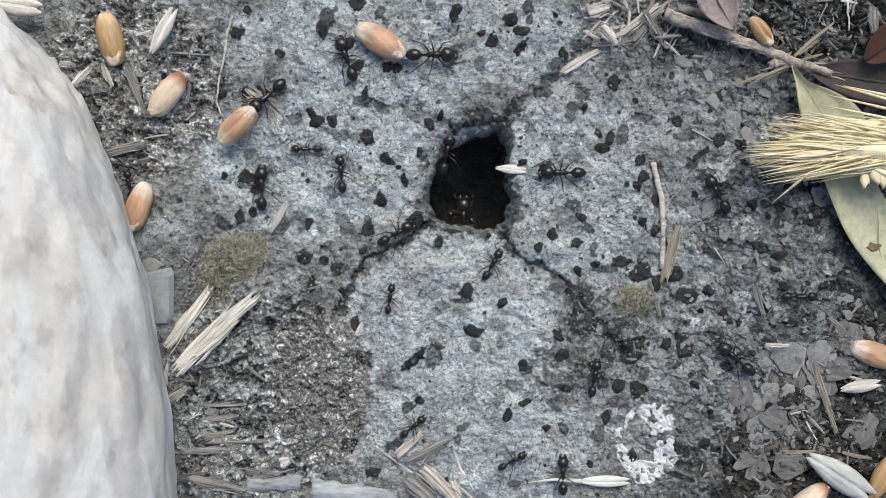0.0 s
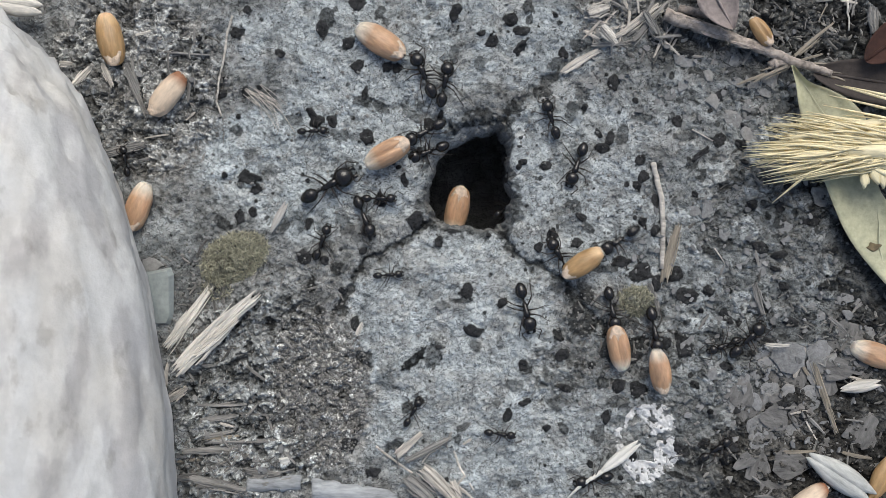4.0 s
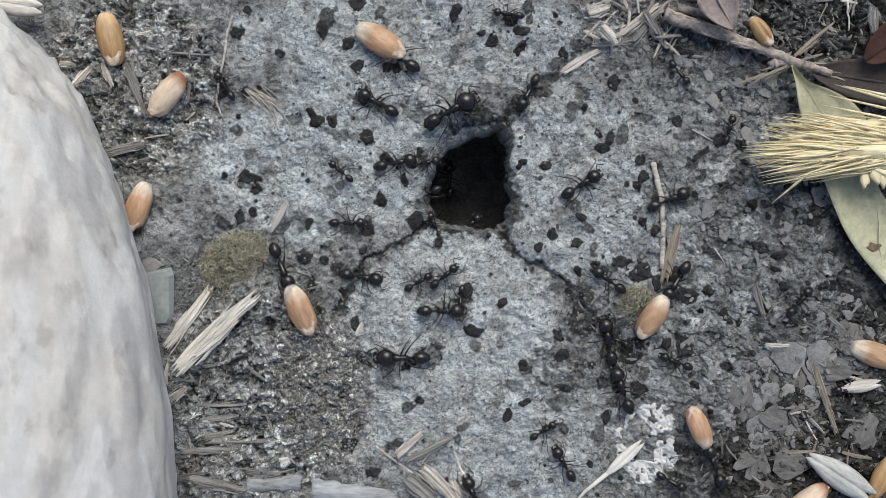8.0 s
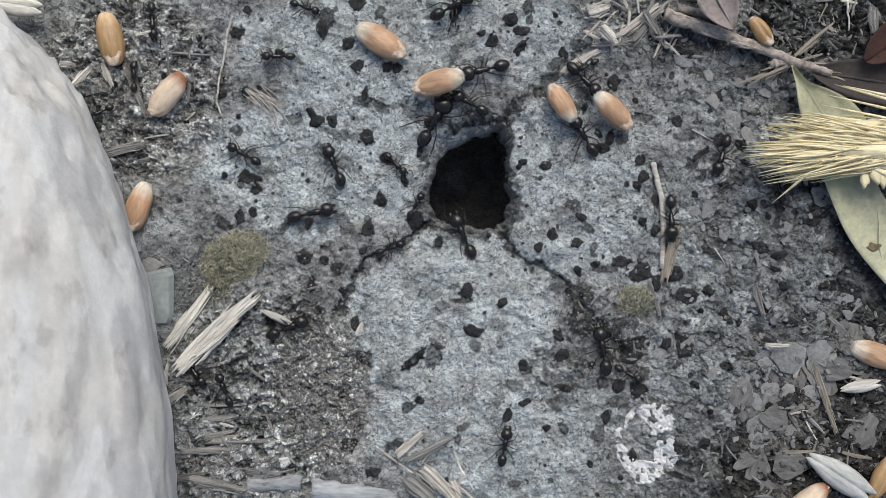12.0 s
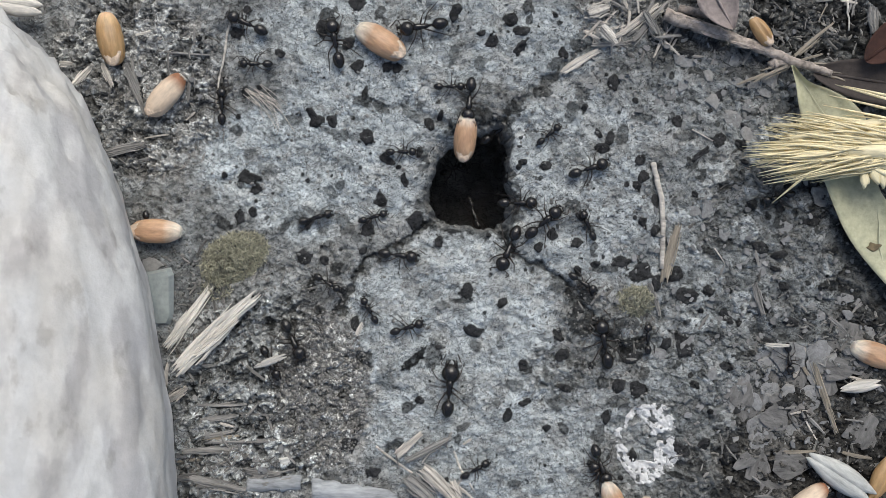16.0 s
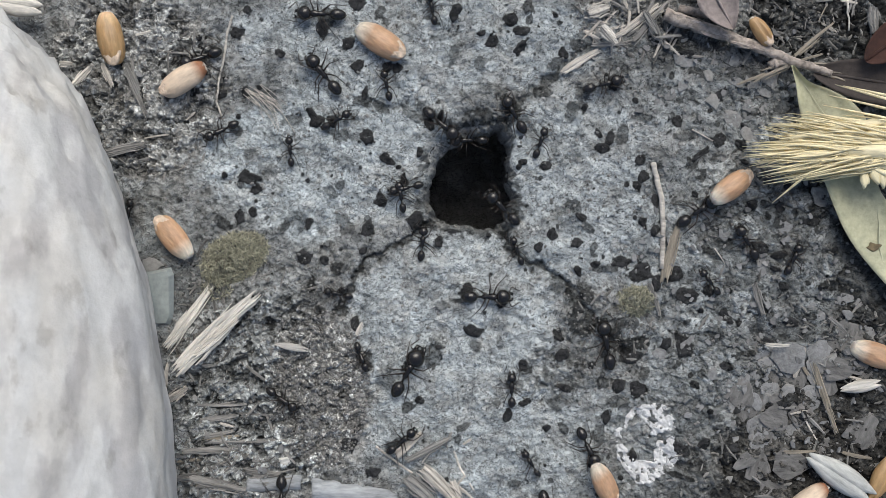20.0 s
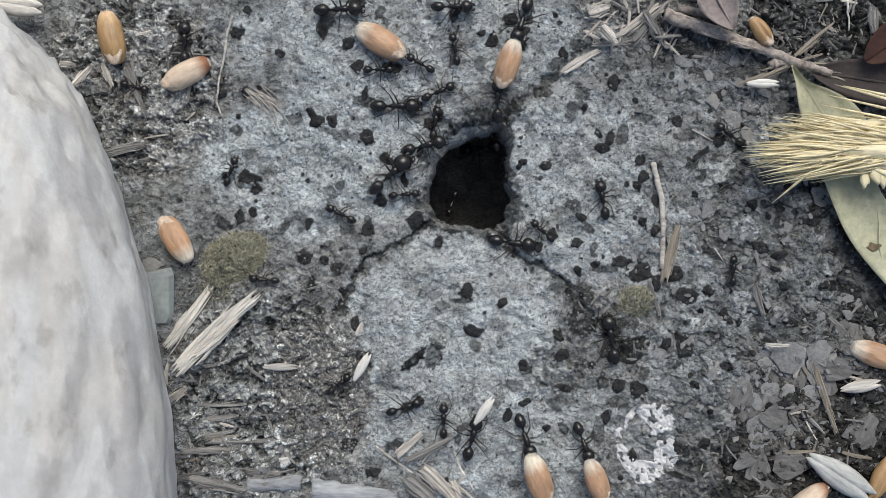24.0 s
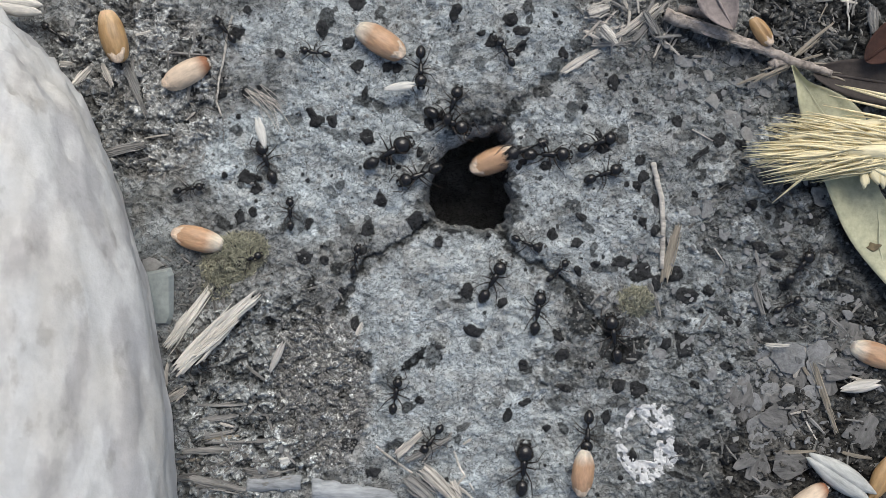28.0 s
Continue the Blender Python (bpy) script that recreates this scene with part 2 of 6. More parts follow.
def cells(x, y, size, seed):
    """Distances to the nearest and second nearest cell point, in cells, and the nearest cell's own random number."""
    rs = np.random.RandomState(seed)
    jx, jy, own = rs.rand(256, 256), rs.rand(256, 256), rs.rand(256, 256)
    x, y = x / size, y / size
    xi, yi = np.floor(x).astype(np.int64), np.floor(y).astype(np.int64)
    d1, d2, who = np.full(x.shape, 9.0), np.full(x.shape, 9.0), np.zeros(x.shape)
    for i in (-1, 0, 1):
        for j in (-1, 0, 1):
            a, b = (xi + i) % 256, (yi + j) % 256
            d = np.hypot(xi + i + jx[a, b] - x, yi + j + jy[a, b] - y)
            near = d < d1
            d2 = np.where(near, d1, np.minimum(d2, d))
            who = np.where(near, own[a, b], who)
            d1 = np.where(near, d, d1)
    return d1, d2, who


def smooth(a, b, x):
    t = np.clip((x - a) / (b - a), 0, 1)
    return t * t * (3 - 2 * t)


def line_distance(u, v, points):
    best = np.full(u.shape, 1e9)
    for (a, b), (c, d) in zip(points, points[1:]):
        k = np.clip(((u - a) * (c - a) + (v - b) * (d - b)) / ((c - a) ** 2 + (d - b) ** 2), 0, 1)
        best = np.minimum(best, np.hypot(u - a - k * (c - a), v - b - k * (d - b)))
    return best


def ellipse(u, v, cu, cv, ru, rv, turn=0.0):
    c, s = math.cos(radians(turn)), math.sin(radians(turn))
    du, dv = u - cu, v - cv
    return np.hypot((du * c - dv * s) / ru, (du * s + dv * c) / rv)


# ---- the ground: one sheet, fine in the middle, out to the horizon ----
STEP = 0.12
def spread(half):
    inner = np.arange(-half, half + STEP / 2, STEP)
    grow, outer, step = inner[-1], [], STEP
    while grow < 60000:
        step *= 1.45
        grow += step
        outer.append(grow)
    return np.concatenate([-np.array(outer[::-1]), inner, np.array(outer)])


gx, gy = spread(63.0), spread(39.0)
GX, GY = np.meshgrid(gx, gy, indexing="ij")
GU, GV = 784 + GX * 0.001 / UNIT, 441 - GY * 0.001 / UNIT
inside = np.exp(-np.maximum(np.maximum(np.abs(GX) - 62, np.abs(GY) - 38), 0) / 6)
WU = GU + 26 * (layered(GX, GY, 5, 3, 3) - 0.5) * 2 + 44 * (layered(GX, GY, 1.5, 4, 11) - 0.5)
WV = GV + 26 * (layered(GX, GY, 5, 3, 7) - 0.5) * 2 + 44 * (layered(GX, GY, 1.5, 4, 15) - 0.5)

# soil zones: 1 where the pale crust is bare
pale = np.zeros(GX.shape)
for cu, cv, ru, rv, turn, much in ((800, 640, 225, 260, 0, 1.0), (490, 275, 150, 105, 10, 1.25), (760, 60, 380, 120, 0, 0.9), (1010, 330, 170, 190, 0, 0.85), (650, 250, 180, 170, 0, 1.05),
                                   (1250, 540, 260, 190, 0, 0.5), (1150, 780, 170, 130, 0, 0.6), (1250, 250, 170, 150, 0, 0.4), (900, 800, 170, 120, 0, 0.9), (300, 430, 60, 50, 0, 0.5), (560, 345, 130, 90, 0, 1.12), (1230, 470, 200, 160, 0, 0.6)):
    pale = np.maximum(pale, much * (1 - smooth(0.8, 1.06, ellipse(WU, WV, cu, cv, ru, rv, turn))))
loose = np.zeros(GX.shape)
for cu, cv, ru, rv, turn, much in ((480, 690, 190, 210, 25, 1.0), (230, 150, 190, 190, 0, 0.85), (1300, 20, 320, 90, -8, 0.65), (1530, 720, 140, 220, 0, 0.6), (1080, 590, 75, 95, 30, 0.3),
                                   (540, 480, 110, 60, 25, 0.35), (360, 840, 260, 70, 0, 0.9), (990, 660, 60, 70, 0, 0.6), (1340, 830, 190, 60, 0, 0.7)):
    loose = np.maximum(loose, much * (1 - smooth(0.65, 1.1, ellipse(WU, WV, cu, cv, ru, rv, turn))))
plate = (1 - smooth(0.75, 1.0, ellipse(WU, WV, 805, 660, 195, 255))) * 1.0
chips = smooth(1080, 1330, WU + 0.25 * (WV - 400)) * (1 - 0.6 * loose)

H = 1.3 * (layered(GX, GY, 14, 3, 20) - 0.5) + 0.6 * (layered(GX, GY, 2.6, 3, 30) - 0.5) + (0.5 - 0.3 * pale) * (layered(GX, GY, 0.75, 3, 40) - 0.5)
H += 0.7 * plate
tone = 0.29 + 0.205 * pale + 0.03 * loose
tone *= 0.79 + 0.42 * layered(GX, GY, 3.4, 4, 50)
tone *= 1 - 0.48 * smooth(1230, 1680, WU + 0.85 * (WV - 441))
warm = 0.03 * loose + 0.02 * layered(GX, GY, 4, 2, 60) - 0.035 * pale

# flakes and chips of two sizes, torn out of shape
WX = GX + 2.2 * (layered(GX, GY, 1.7, 3, 68) - 0.5)
WY = GY + 2.2 * (layered(GX, GY, 1.7, 3, 69) - 0.5)
for size, seed, tall in ((2.6, 71, 0.36), (1.1, 74, 0.18)):
    d1, d2, own = cells(WX * 0.8 + 0.35 * WY, WY, size, seed)
    edge = smooth(0.02, 0.12, d2 - d1)
    raised = smooth(0.42, 0.5, own)
    H += chips * (tall * own * raised * edge - 0.15 * (1 - edge))
    tone *= 1 + chips * ((own - 0.55) * 0.62 * edge - 0.28 * (1 - edge))
# crumbs in the loose soil
for size, seed in ((0.85, 81), (0.42, 84)):
    g1, g2, gown = cells(WX, WY, size, seed)
    dome = np.clip(1 - g1 * 1.3, 0, 1) * smooth(0.3, 0.6, gown)
    H += loose * (0.75 * size * dome * (0.3 + gown))
    tone *= 1 + loose * ((gown - 0.5) * 1.0 * smooth(0.05, 0.4, dome) - 0.2 * (1 - smooth(0.05, 0.3, dome)))
# remnants of grey crust between black gaps in the loose soil
slab_at = layered(0.45 * GX + 0.1 * GY, GY, 1.9, 5, 150, 0.6)
west = 1 - smooth(600, 720, WU)
crumbly = 1 - smooth(0.75, 1.15, ellipse(WU, WV, 575, 690, 90, 150, 10))
slab = (1 - 0.75 * crumbly) * smooth(0.47, 0.5, slab_at + 0.035 * west)
gap = smooth(0.44, 0.415, layered(GX, GY, 1.3, 4, 156, 0.6))
H += loose * (0.3 * slab - 0.55 * gap)
tone = tone * (1 - loose * 0.75 * slab) + loose * 0.75 * slab * (0.23 + 0.22 * west) * (0.75 + 0.5 * layered(GX, GY, 0.9, 3, 160))
tone *= (1 - 0.68 * loose * gap * (1 - 0.5 * crumbly)) * (1 + 0.25 * loose * west)
# the flaky, pitted skin of the pale crust
k1, k2, kown = cells(GX + 1.1 * layered(GX, GY, 1.1, 3, 90), GY + 1.1 * layered(GX, GY, 1.1, 3, 93), 1.05, 91)
skin = smooth(0.02, 0.16, k2 - k1)
H += pale * (0.12 * (kown - 0.5) * skin - 0.1 * (1 - skin))
tone *= 1 + pale * ((kown - 0.5) * 0.14 - 0.13 * (1 - skin))
rusty = smooth(0.56, 0.6, layered(GX, GY, 2.3, 5, 190, 0.6))
warm = (warm + 0.03 * rusty) * (1 - 0.85 * west * loose * smooth(380, 480, WV)) + 0.035 * crumbly
tone *= 1 - 0.1 * rusty
# thin skins of the crust that end in small steps
leafing = layered(GX, GY, 2.0, 5, 98, 0.62) * 11
part_of = leafing - np.floor(leafing)
H += (0.35 + 0.65 * pale) * 0.12 * (np.floor(leafing) + smooth(0.8, 1.0, part_of) - 5.5)
pits = smooth(0.58, 0.65, layered(GX, GY, 0.62, 3, 101))
flecks = smooth(0.6, 0.67, layered(GX, GY, 0.5, 3, 103))
H += (0.1 * flecks - 0.2 * pits) * (1 - 0.6 * pale)
tone *= (1 - 0.17 * pits * (1 - 0.6 * pale)) * (1 + 0.1 * flecks * (1 - 0.6 * pale))
blotch = smooth(0.57, 0.61, layered(GX, GY, 1.5, 5, 105, 0.62))
tone *= 1 - 0.36 * blotch * (1 - 0.45 * pale)

# cracks that run out from the hole: cut into the height, their shade painted into the tone
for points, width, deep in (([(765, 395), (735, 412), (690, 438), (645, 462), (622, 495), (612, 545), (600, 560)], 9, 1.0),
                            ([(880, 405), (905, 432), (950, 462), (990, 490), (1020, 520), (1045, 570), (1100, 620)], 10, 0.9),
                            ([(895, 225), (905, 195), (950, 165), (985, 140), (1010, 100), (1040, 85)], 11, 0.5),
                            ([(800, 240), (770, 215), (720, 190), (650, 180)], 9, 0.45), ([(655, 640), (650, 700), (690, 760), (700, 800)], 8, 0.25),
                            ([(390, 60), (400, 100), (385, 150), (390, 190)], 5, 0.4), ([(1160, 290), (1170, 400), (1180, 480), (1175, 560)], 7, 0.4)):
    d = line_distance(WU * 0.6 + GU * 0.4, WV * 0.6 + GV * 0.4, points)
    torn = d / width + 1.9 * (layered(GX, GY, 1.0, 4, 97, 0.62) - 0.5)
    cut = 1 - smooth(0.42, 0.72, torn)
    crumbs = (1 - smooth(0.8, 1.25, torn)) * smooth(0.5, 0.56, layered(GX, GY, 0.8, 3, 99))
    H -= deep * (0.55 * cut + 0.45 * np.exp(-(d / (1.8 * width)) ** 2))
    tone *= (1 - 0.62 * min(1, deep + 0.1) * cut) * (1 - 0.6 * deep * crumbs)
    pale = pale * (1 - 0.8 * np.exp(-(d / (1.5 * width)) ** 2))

# darker, humus-rich earth
TU = GU + 120 * (layered(GX, GY, 2.4, 4, 170) - 0.5)
TV = GV + 120 * (layered(GX, GY, 2.4, 4, 175) - 0.5)
crumb = 0.55 + 0.45 * smooth(0.4, 0.55, layered(GX, GY, 0.9, 3, 180))
for cu, cv, ru, rv, turn, much in ((1078, 590, 78, 80, 30, 0.22), (480, 565, 80, 40, 20, 0.35), (1465, 45, 175, 95, 0, 0.88), (1500, 790, 150, 140, 0, 0.35), (340, 480, 80, 90, 0, 0.35), (150, 200, 90, 120, 0, 0.3),
                                   (1130, 60, 120, 70, 0, 0.35), (990, 650, 45, 60, 0, 0.4), (380, 690, 50, 80, 0, 0.25), (1290, 400, 60, 50, 0, 0.3), (1430, 850, 200, 70, 0, 0.45), (1540, 480, 60, 200, 0, 0.4), (1548, 740, 75, 130, 0, 0.5)):
    tone *= 1 - much * crumb * (1 - smooth(0.75, 1.05, ellipse(TU, TV, cu, cv, ru, rv, turn)))

# dark lichen spots. Round ones: u, v, size, darkness; long ones: u, v, half length, half width, turn, darkness
NORTH_ROUND = [(353, 68, 4, .9), (355, 82, 4, .9), (436, 18, 6, .9), (420, 60, 10, .8), (495, 95, 7, .8), (577, 34, 15, .75), (569, 49, 11, .9), (630, 8, 10, .8), (617, 76, 9, .8), (633, 116, 10, 1), (458, 155, 4, .9),
               (435, 163, 7, .8), (393, 167, 8, .9), (350, 170, 12, .6), (687, 118, 8, 1), (703, 121, 9, 1), (683, 40, 6, .6), (757, 32, 5, .6), (811, 17, 8, .9), (811, 48, 2, .9), (832, 51, 2, .9), (873, 73, 9, 1)]
NORTH_LONG = [(803, 27, 15, 6, 80, .95), (851, 60, 6, 3.5, 0, .95), (905, 35, 11, 9, 0, .95), (922, 55, 15, 7, 10, .95), (922, 83, 12, 6, 50, .95), (933, 12, 13, 8, 80, .75), (936, 36, 10, 5, 80, .7), (672, 22, 12, 8, 70, .7),
              (640, 177, 15, 10, 0, .7), (645, 166, 13, 5, 75, .8), (803, 95, 18, 8, 75, .45), (812, 81, 11, 4, 20, .5), (785, 66, 18, 5, 10, .35), (677, 190, 17, 8, -45, .48), (725, 200, 21, 9, -40, .48), (745, 185, 12, 5, 30, .35)]
CRUST_ROUND = [(590, 217, 9, .85), (560, 214, 11, 1), (650, 241, 11, .95), (420, 232, 8, .6), (440, 272, 10, .38), (397, 311, 4.5, 1), (425, 326, 7, .6), (455, 336, 7, 1), (587, 311, 3, 1), (603, 328, 7, .55), (563, 335, 2, .9), (447, 375, 7, .9),
               (425, 382, 11, .85), (505, 403, 8, .75), (608, 388, 10, .42), (614, 403, 11, .42), (675, 356, 11, .8), (650, 388, 7, .6), (595, 478, 10, .75), (642, 445, 5.5, .9), (574, 462, 8, .85), (539, 456, 11, .8), (705, 296, 4, 1), (604, 514, 5, .8)]
CRUST_LONG = [(554, 205, 13, 7, -55, 1), (600, 238, 24, 8, -15, .48), (632, 241, 18, 8, 0, .35), (515, 213, 14, 8, 0, .5), (440, 314, 15, 9, -10, .95), (473, 306, 16, 13, 0, .3), (585, 340, 15, 7, -35, .42), (395, 395, 19, 9, -40, .7),
              (527, 386, 16, 13, 0, .42), (547, 396, 11, 5, 80, .85), (651, 402, 14, 9, 80, .95), (583, 433, 12, 9, 10, .6), (552, 505, 15, 7, 80, .75), (716, 320, 11, 5, -70, 1), (687, 284, 16, 7, -25, 1), (742, 271, 9, 5, 80, 1)]
RIM_LONG = [(765, 272, 13, 4, 70, .85), (760, 221, 12, 7, -60, .95), (779, 206, 8, 4, 60, .95), (776, 181, 5, 4, 0, .7), (735, 391, 16, 12, 70, .8), (802, 409, 12, 4, 0, .9), (893, 279, 9, 4, 80, .95), (895, 312, 9, 4, 80, .85),
            (925, 286, 8, 5, 20, .95), (966, 295, 10, 7, -5, 1), (777, 428, 9, 7, 80, 1), (913, 384, 14, 10, 0, .5), (1014, 363, 15, 10, -20, .58), (1030, 386, 9, 6, -20, .85), (1040, 402, 15, 7, -50, .6), (908, 193, 13, 9, 30, .75)]
EAST_ROUND = [(983, 27, 5, .9), (990, 40, 3, .9), (997, 96, 9, .95), (1125, 178, 5, .8), (1035, 165, 10, .42), (1035, 190, 6, .85), (1010, 205, 10, .42), (1190, 133, 5, .7), (1185, 155, 4, .7), (1222, 168, 10, .45), (1200, 216, 9, .9), (1078, 247, 8, .85),
              (1133, 284, 8, .85), (1128, 329, 9, 1), (1110, 327, 4, .9), (1137, 392, 7.5, 1), (918, 296, 5, .9), (976, 417, 8, 1), (953, 437, 7, 1), (1021, 431, 8, 1), (1280, 330, 8, .75), (1333, 363, 8, .85), (1382, 368, 9, .95), (1274, 245, 10, .9)]
EAST_LONG = [(963, 163, 15, 8, 0, .78), (1022, 188, 17, 10, 20, .6), (1087, 148, 14, 9, 85, .95), (1060, 238, 9, 4, -40, .9), (1066, 262, 12, 8, -15, 1), (1101, 240, 14, 10, 80, .65), (1136, 313, 13, 7, 80, 1), (1160, 356, 12, 5, -80, .85),
             (1168, 292, 8, 5, 80, .7), (1158, 412, 9, 6, 80, .9), (1215, 95, 12, 7, 0, .8), (1235, 125, 18, 7, -20, .7), (1270, 170, 13, 7, 40, .85), (1140, 208, 15, 8, 0, .5), (1215, 240, 14, 7, 0, .5), (1240, 273, 16, 4, 38, .85)]
LEAF_LONG = [(1225, 291, 10, 8, 0, .6), (1244, 315, 10, 6, 80, .7), (1310, 255, 10, 7, -30, .95), (1235, 214, 9, 4, 20, .75), (1305, 312, 13, 10, 0, .6), (1430, 326, 18, 13, 70, .7), (1380, 390, 13, 11, 70, .7), (1445, 374, 20, 12, -10, .8),
             (1436, 392, 12, 8, 0, .85), (1345, 438, 14, 9, -20, .9), (1381, 451, 15, 6, 8, .85), (1331, 463, 10, 6, 0, .6), (1476, 505, 23, 8, -8, .88), (1387, 508, 9, 7, -20, 1), (1255, 445, 10, 6, -20, .75), (1280, 428, 14, 8, 0, .55)]
SOUTH_ROUND = [(566, 550, 9, .65), (890, 535, 7.5, 1), (840, 611, 9, .5), (775, 615, 5, .85), (925, 645, 8, .85), (955, 620, 8, .5), (645, 632, 13, .62), (743, 708, 7, 1), (880, 711, 6, .42), (810, 775, 8, .7), (605, 700, 6, .9), (632, 760, 7, .85),
               (617, 786, 12, .9), (967, 757, 6, .9), (998, 761, 8, .75), (1240, 550, 4, .95), (1180, 608, 9, .95), (1253, 516, 8, .9), (1257, 728, 4.5, 1), (1270, 758, 8, .5), (1045, 823, 5, .95), (1120, 810, 7, 1), (1305, 725, 8, .9), (1425, 735, 9, .8)]
SOUTH_LONG = [(629, 576, 12, 8, 80, .95), (826, 516, 14, 11, 80, .88), (822, 531, 14, 5, 10, .75), (780, 541, 14, 8, 20, .36), (838, 585, 13, 8, -15, .9), (768, 626, 19, 13, 80, .55), (781, 630, 6, 3, -70, .95), (733, 636, 22, 8, 42, 1),
              (885, 610, 10, 7, 80, .32), (720, 722, 12, 8, 45, .72), (898, 732, 11, 7, 70, .95), (928, 712, 10, 5, 10, .95), (910, 682, 13, 10, 0, .48), (820, 755, 13, 6, 30, .6), (910, 856, 15, 7, 0, .6), (700, 785, 17, 8, 35, .6)]
HOLLOW_LONG = [(1100, 465, 17, 8, 10, .85), (1072, 476, 24, 6, 0, .65), (1052, 468, 8, 5, 0, .85), (1135, 482, 17, 13, 0, .95), (1196, 486, 14, 12, 80, .95), (1163, 501, 15, 7, 80, .85), (1215, 524, 18, 13, -10, .8), (1023, 480, 12, 5, -70, .85),
               (1037, 516, 23, 12, -65, .75), (1025, 545, 11, 9, 0, .85), (1031, 571, 26, 20, -50, .75), (988, 593, 10, 8, 80, 1), (995, 630, 15, 10, 20, .88), (1125, 609, 20, 11, 15, .85), (1114, 631, 17, 13, 0, .9), (1115, 570, 18, 11, 0, .7)]
LITTER_LONG = [(1210, 610, 16, 14, 80, .8), (1267, 592, 13, 11, 70, .58), (1285, 561, 13, 6, -45, 1), (1308, 570, 7, 4, 80, 1), (1337, 580, 12, 8, 0, .5), (1361, 556, 28, 8, -65, .62), (1400, 570, 12, 7, 0, .9), (1435, 561, 16, 5, 0, .78),
               (1325, 626, 14, 6, 0, .75), (1305, 630, 8, 5, 80, .75), (1356, 605, 13, 5, 0, .85), (1385, 597, 9, 8, 0, .5), (985, 505, 14, 13, 0, .4), (1083, 605, 25, 17, 80, .7), (1052, 436, 9, 6, 80, .75), (1067, 455, 5, 3, 80, .9)]
CRUST_EDGE_LONG = [(1000, 686, 11, 6, -20, .85), (985, 715, 15, 10, 0, .4), (1067, 675, 12, 9, 80, .72), (1095, 686, 11, 9, 80, .9), (1130, 688, 14, 10, -10, 1), (1140, 660, 10, 9, 80, .6), (1097, 710, 17, 11, 0, .62), (1073, 738, 11, 6, 85, 1),
                   (1060, 770, 18, 11, 80, .52), (1227, 680, 8, 6, -40, 1), (1246, 785, 11, 7, 35, 1), (1207, 795, 15, 9, -40, .85), (1185, 790, 14, 7, -20, .6), (1203, 843, 26, 4, -15, .9), (1235, 830, 13, 9, -50, .6), (1287, 650, 10, 7, 0, .85)]
BARK_LONG = [(1293, 790, 14, 13, 0, 1), (1294, 812, 14, 11, 0, .95), (1380, 727, 17, 15, 0, 1), (1311, 745, 12, 8, 0, .7), (1396, 700, 18, 13, 0, .7), (1270, 738, 10, 6, 0, .5), (1290, 870, 30, 13, 0, .6), (1540, 570, 22, 17, 0, .5),
             (1477, 446, 6, 5, 0, .85), (1466, 596, 13, 10, 0, .42), (660, 836, 13, 8, 20, .85), (930, 655, 11, 6, 0, .75), (848, 112, 12, 10, 80, .42), (985, 111, 15, 9, 40, .6), (975, 140, 18, 9, 30, .55), (1020, 80, 14, 9, 10, .6)]
rs = np.random.RandomState(5)
stain, rind = np.zeros(GX.shape), np.zeros(GX.shape)
raised_spots = []
rough_edge = 1 + 0.72 * (layered(GX, GY, 0.85, 3, 110, 0.7) - 0.5) * 2
du_index = lambda u: int(np.searchsorted(GU[:, 0], u))
dv_index = lambda v: int(np.searchsorted(-GV[0, :], -v))


def blot(u, v, ru, rv, turn, dark):
    """A spot with a torn outline; strong ones have a blacker rind."""
    r = max(ru, rv) * 1.9 + 6
    i0, i1 = du_index(u - r), du_index(u + r)
    j0, j1 = dv_index(v + r), dv_index(v - r)
    s = (slice(i0, i1), slice(j0, j1))
    d = ellipse(GU[s], GV[s], u, v, ru, rv, turn) * rough_edge[s]
    full = min(1.0, 1.02 * dark ** 0.6) * (1 - smooth(0.98, 1.1, d))
    rind[s] = np.maximum(rind[s] * (d > 1), min(1.0, dark) * smooth(0.45, 0.8, d) * (d < 1.15))
    stain[s] = np.maximum(stain[s], full)
    if dark >= 0.8 and min(ru, rv) > 3.5 and max(ru, rv) < 20:
        raised_spots.append((u, v, ru, rv, turn))


for spots in (NORTH_ROUND, CRUST_ROUND, EAST_ROUND, SOUTH_ROUND):
    for u, v, r, dark in spots:
        blot(u, v, r * rs.uniform(1.08, 1.25), r * rs.uniform(0.95, 1.1), rs.uniform(0, 180), dark)
for spots in (NORTH_LONG, CRUST_LONG, RIM_LONG, EAST_LONG, LEAF_LONG, SOUTH_LONG, HOLLOW_LONG, LITTER_LONG, CRUST_EDGE_LONG, BARK_LONG):
    for u, v, ru, rv, turn, dark in spots:
        blot(u, v, ru * 1.1, rv * 1.08, turn, dark)
for k in range(950):
    u, v = rs.uniform(120, 1560), rs.uniform(0, 880)
    if rs.rand() < 0.45 and u < 1050 and v > 150:
        continue
    r = rs.choice([1.6, 2.2, 3, 4], p=[0.35, 0.3, 0.22, 0.13])
    blot(u, v, r, r * rs.uniform(0.6, 1), rs.uniform(0, 180), rs.uniform(0.65, 1.0))
for k in range(60):
    u, v, r = rs.uniform(1180, 1500), rs.uniform(130, 700), rs.uniform(4, 9)
    blot(u, v, r, r * rs.uniform(0.5, 0.9), rs.uniform(0, 180), rs.uniform(0.5, 0.9))
for k in range(170):
    r = rs.uniform(7, 24)
    blot(rs.uniform(330, 1450), rs.uniform(0, 880), r, r * rs.uniform(0.3, 0.7), rs.uniform(0, 180), rs.uniform(0.06, 0.22))
speck = smooth(0.5, 0.66, layered(GX, GY, 0.5, 2, 120))
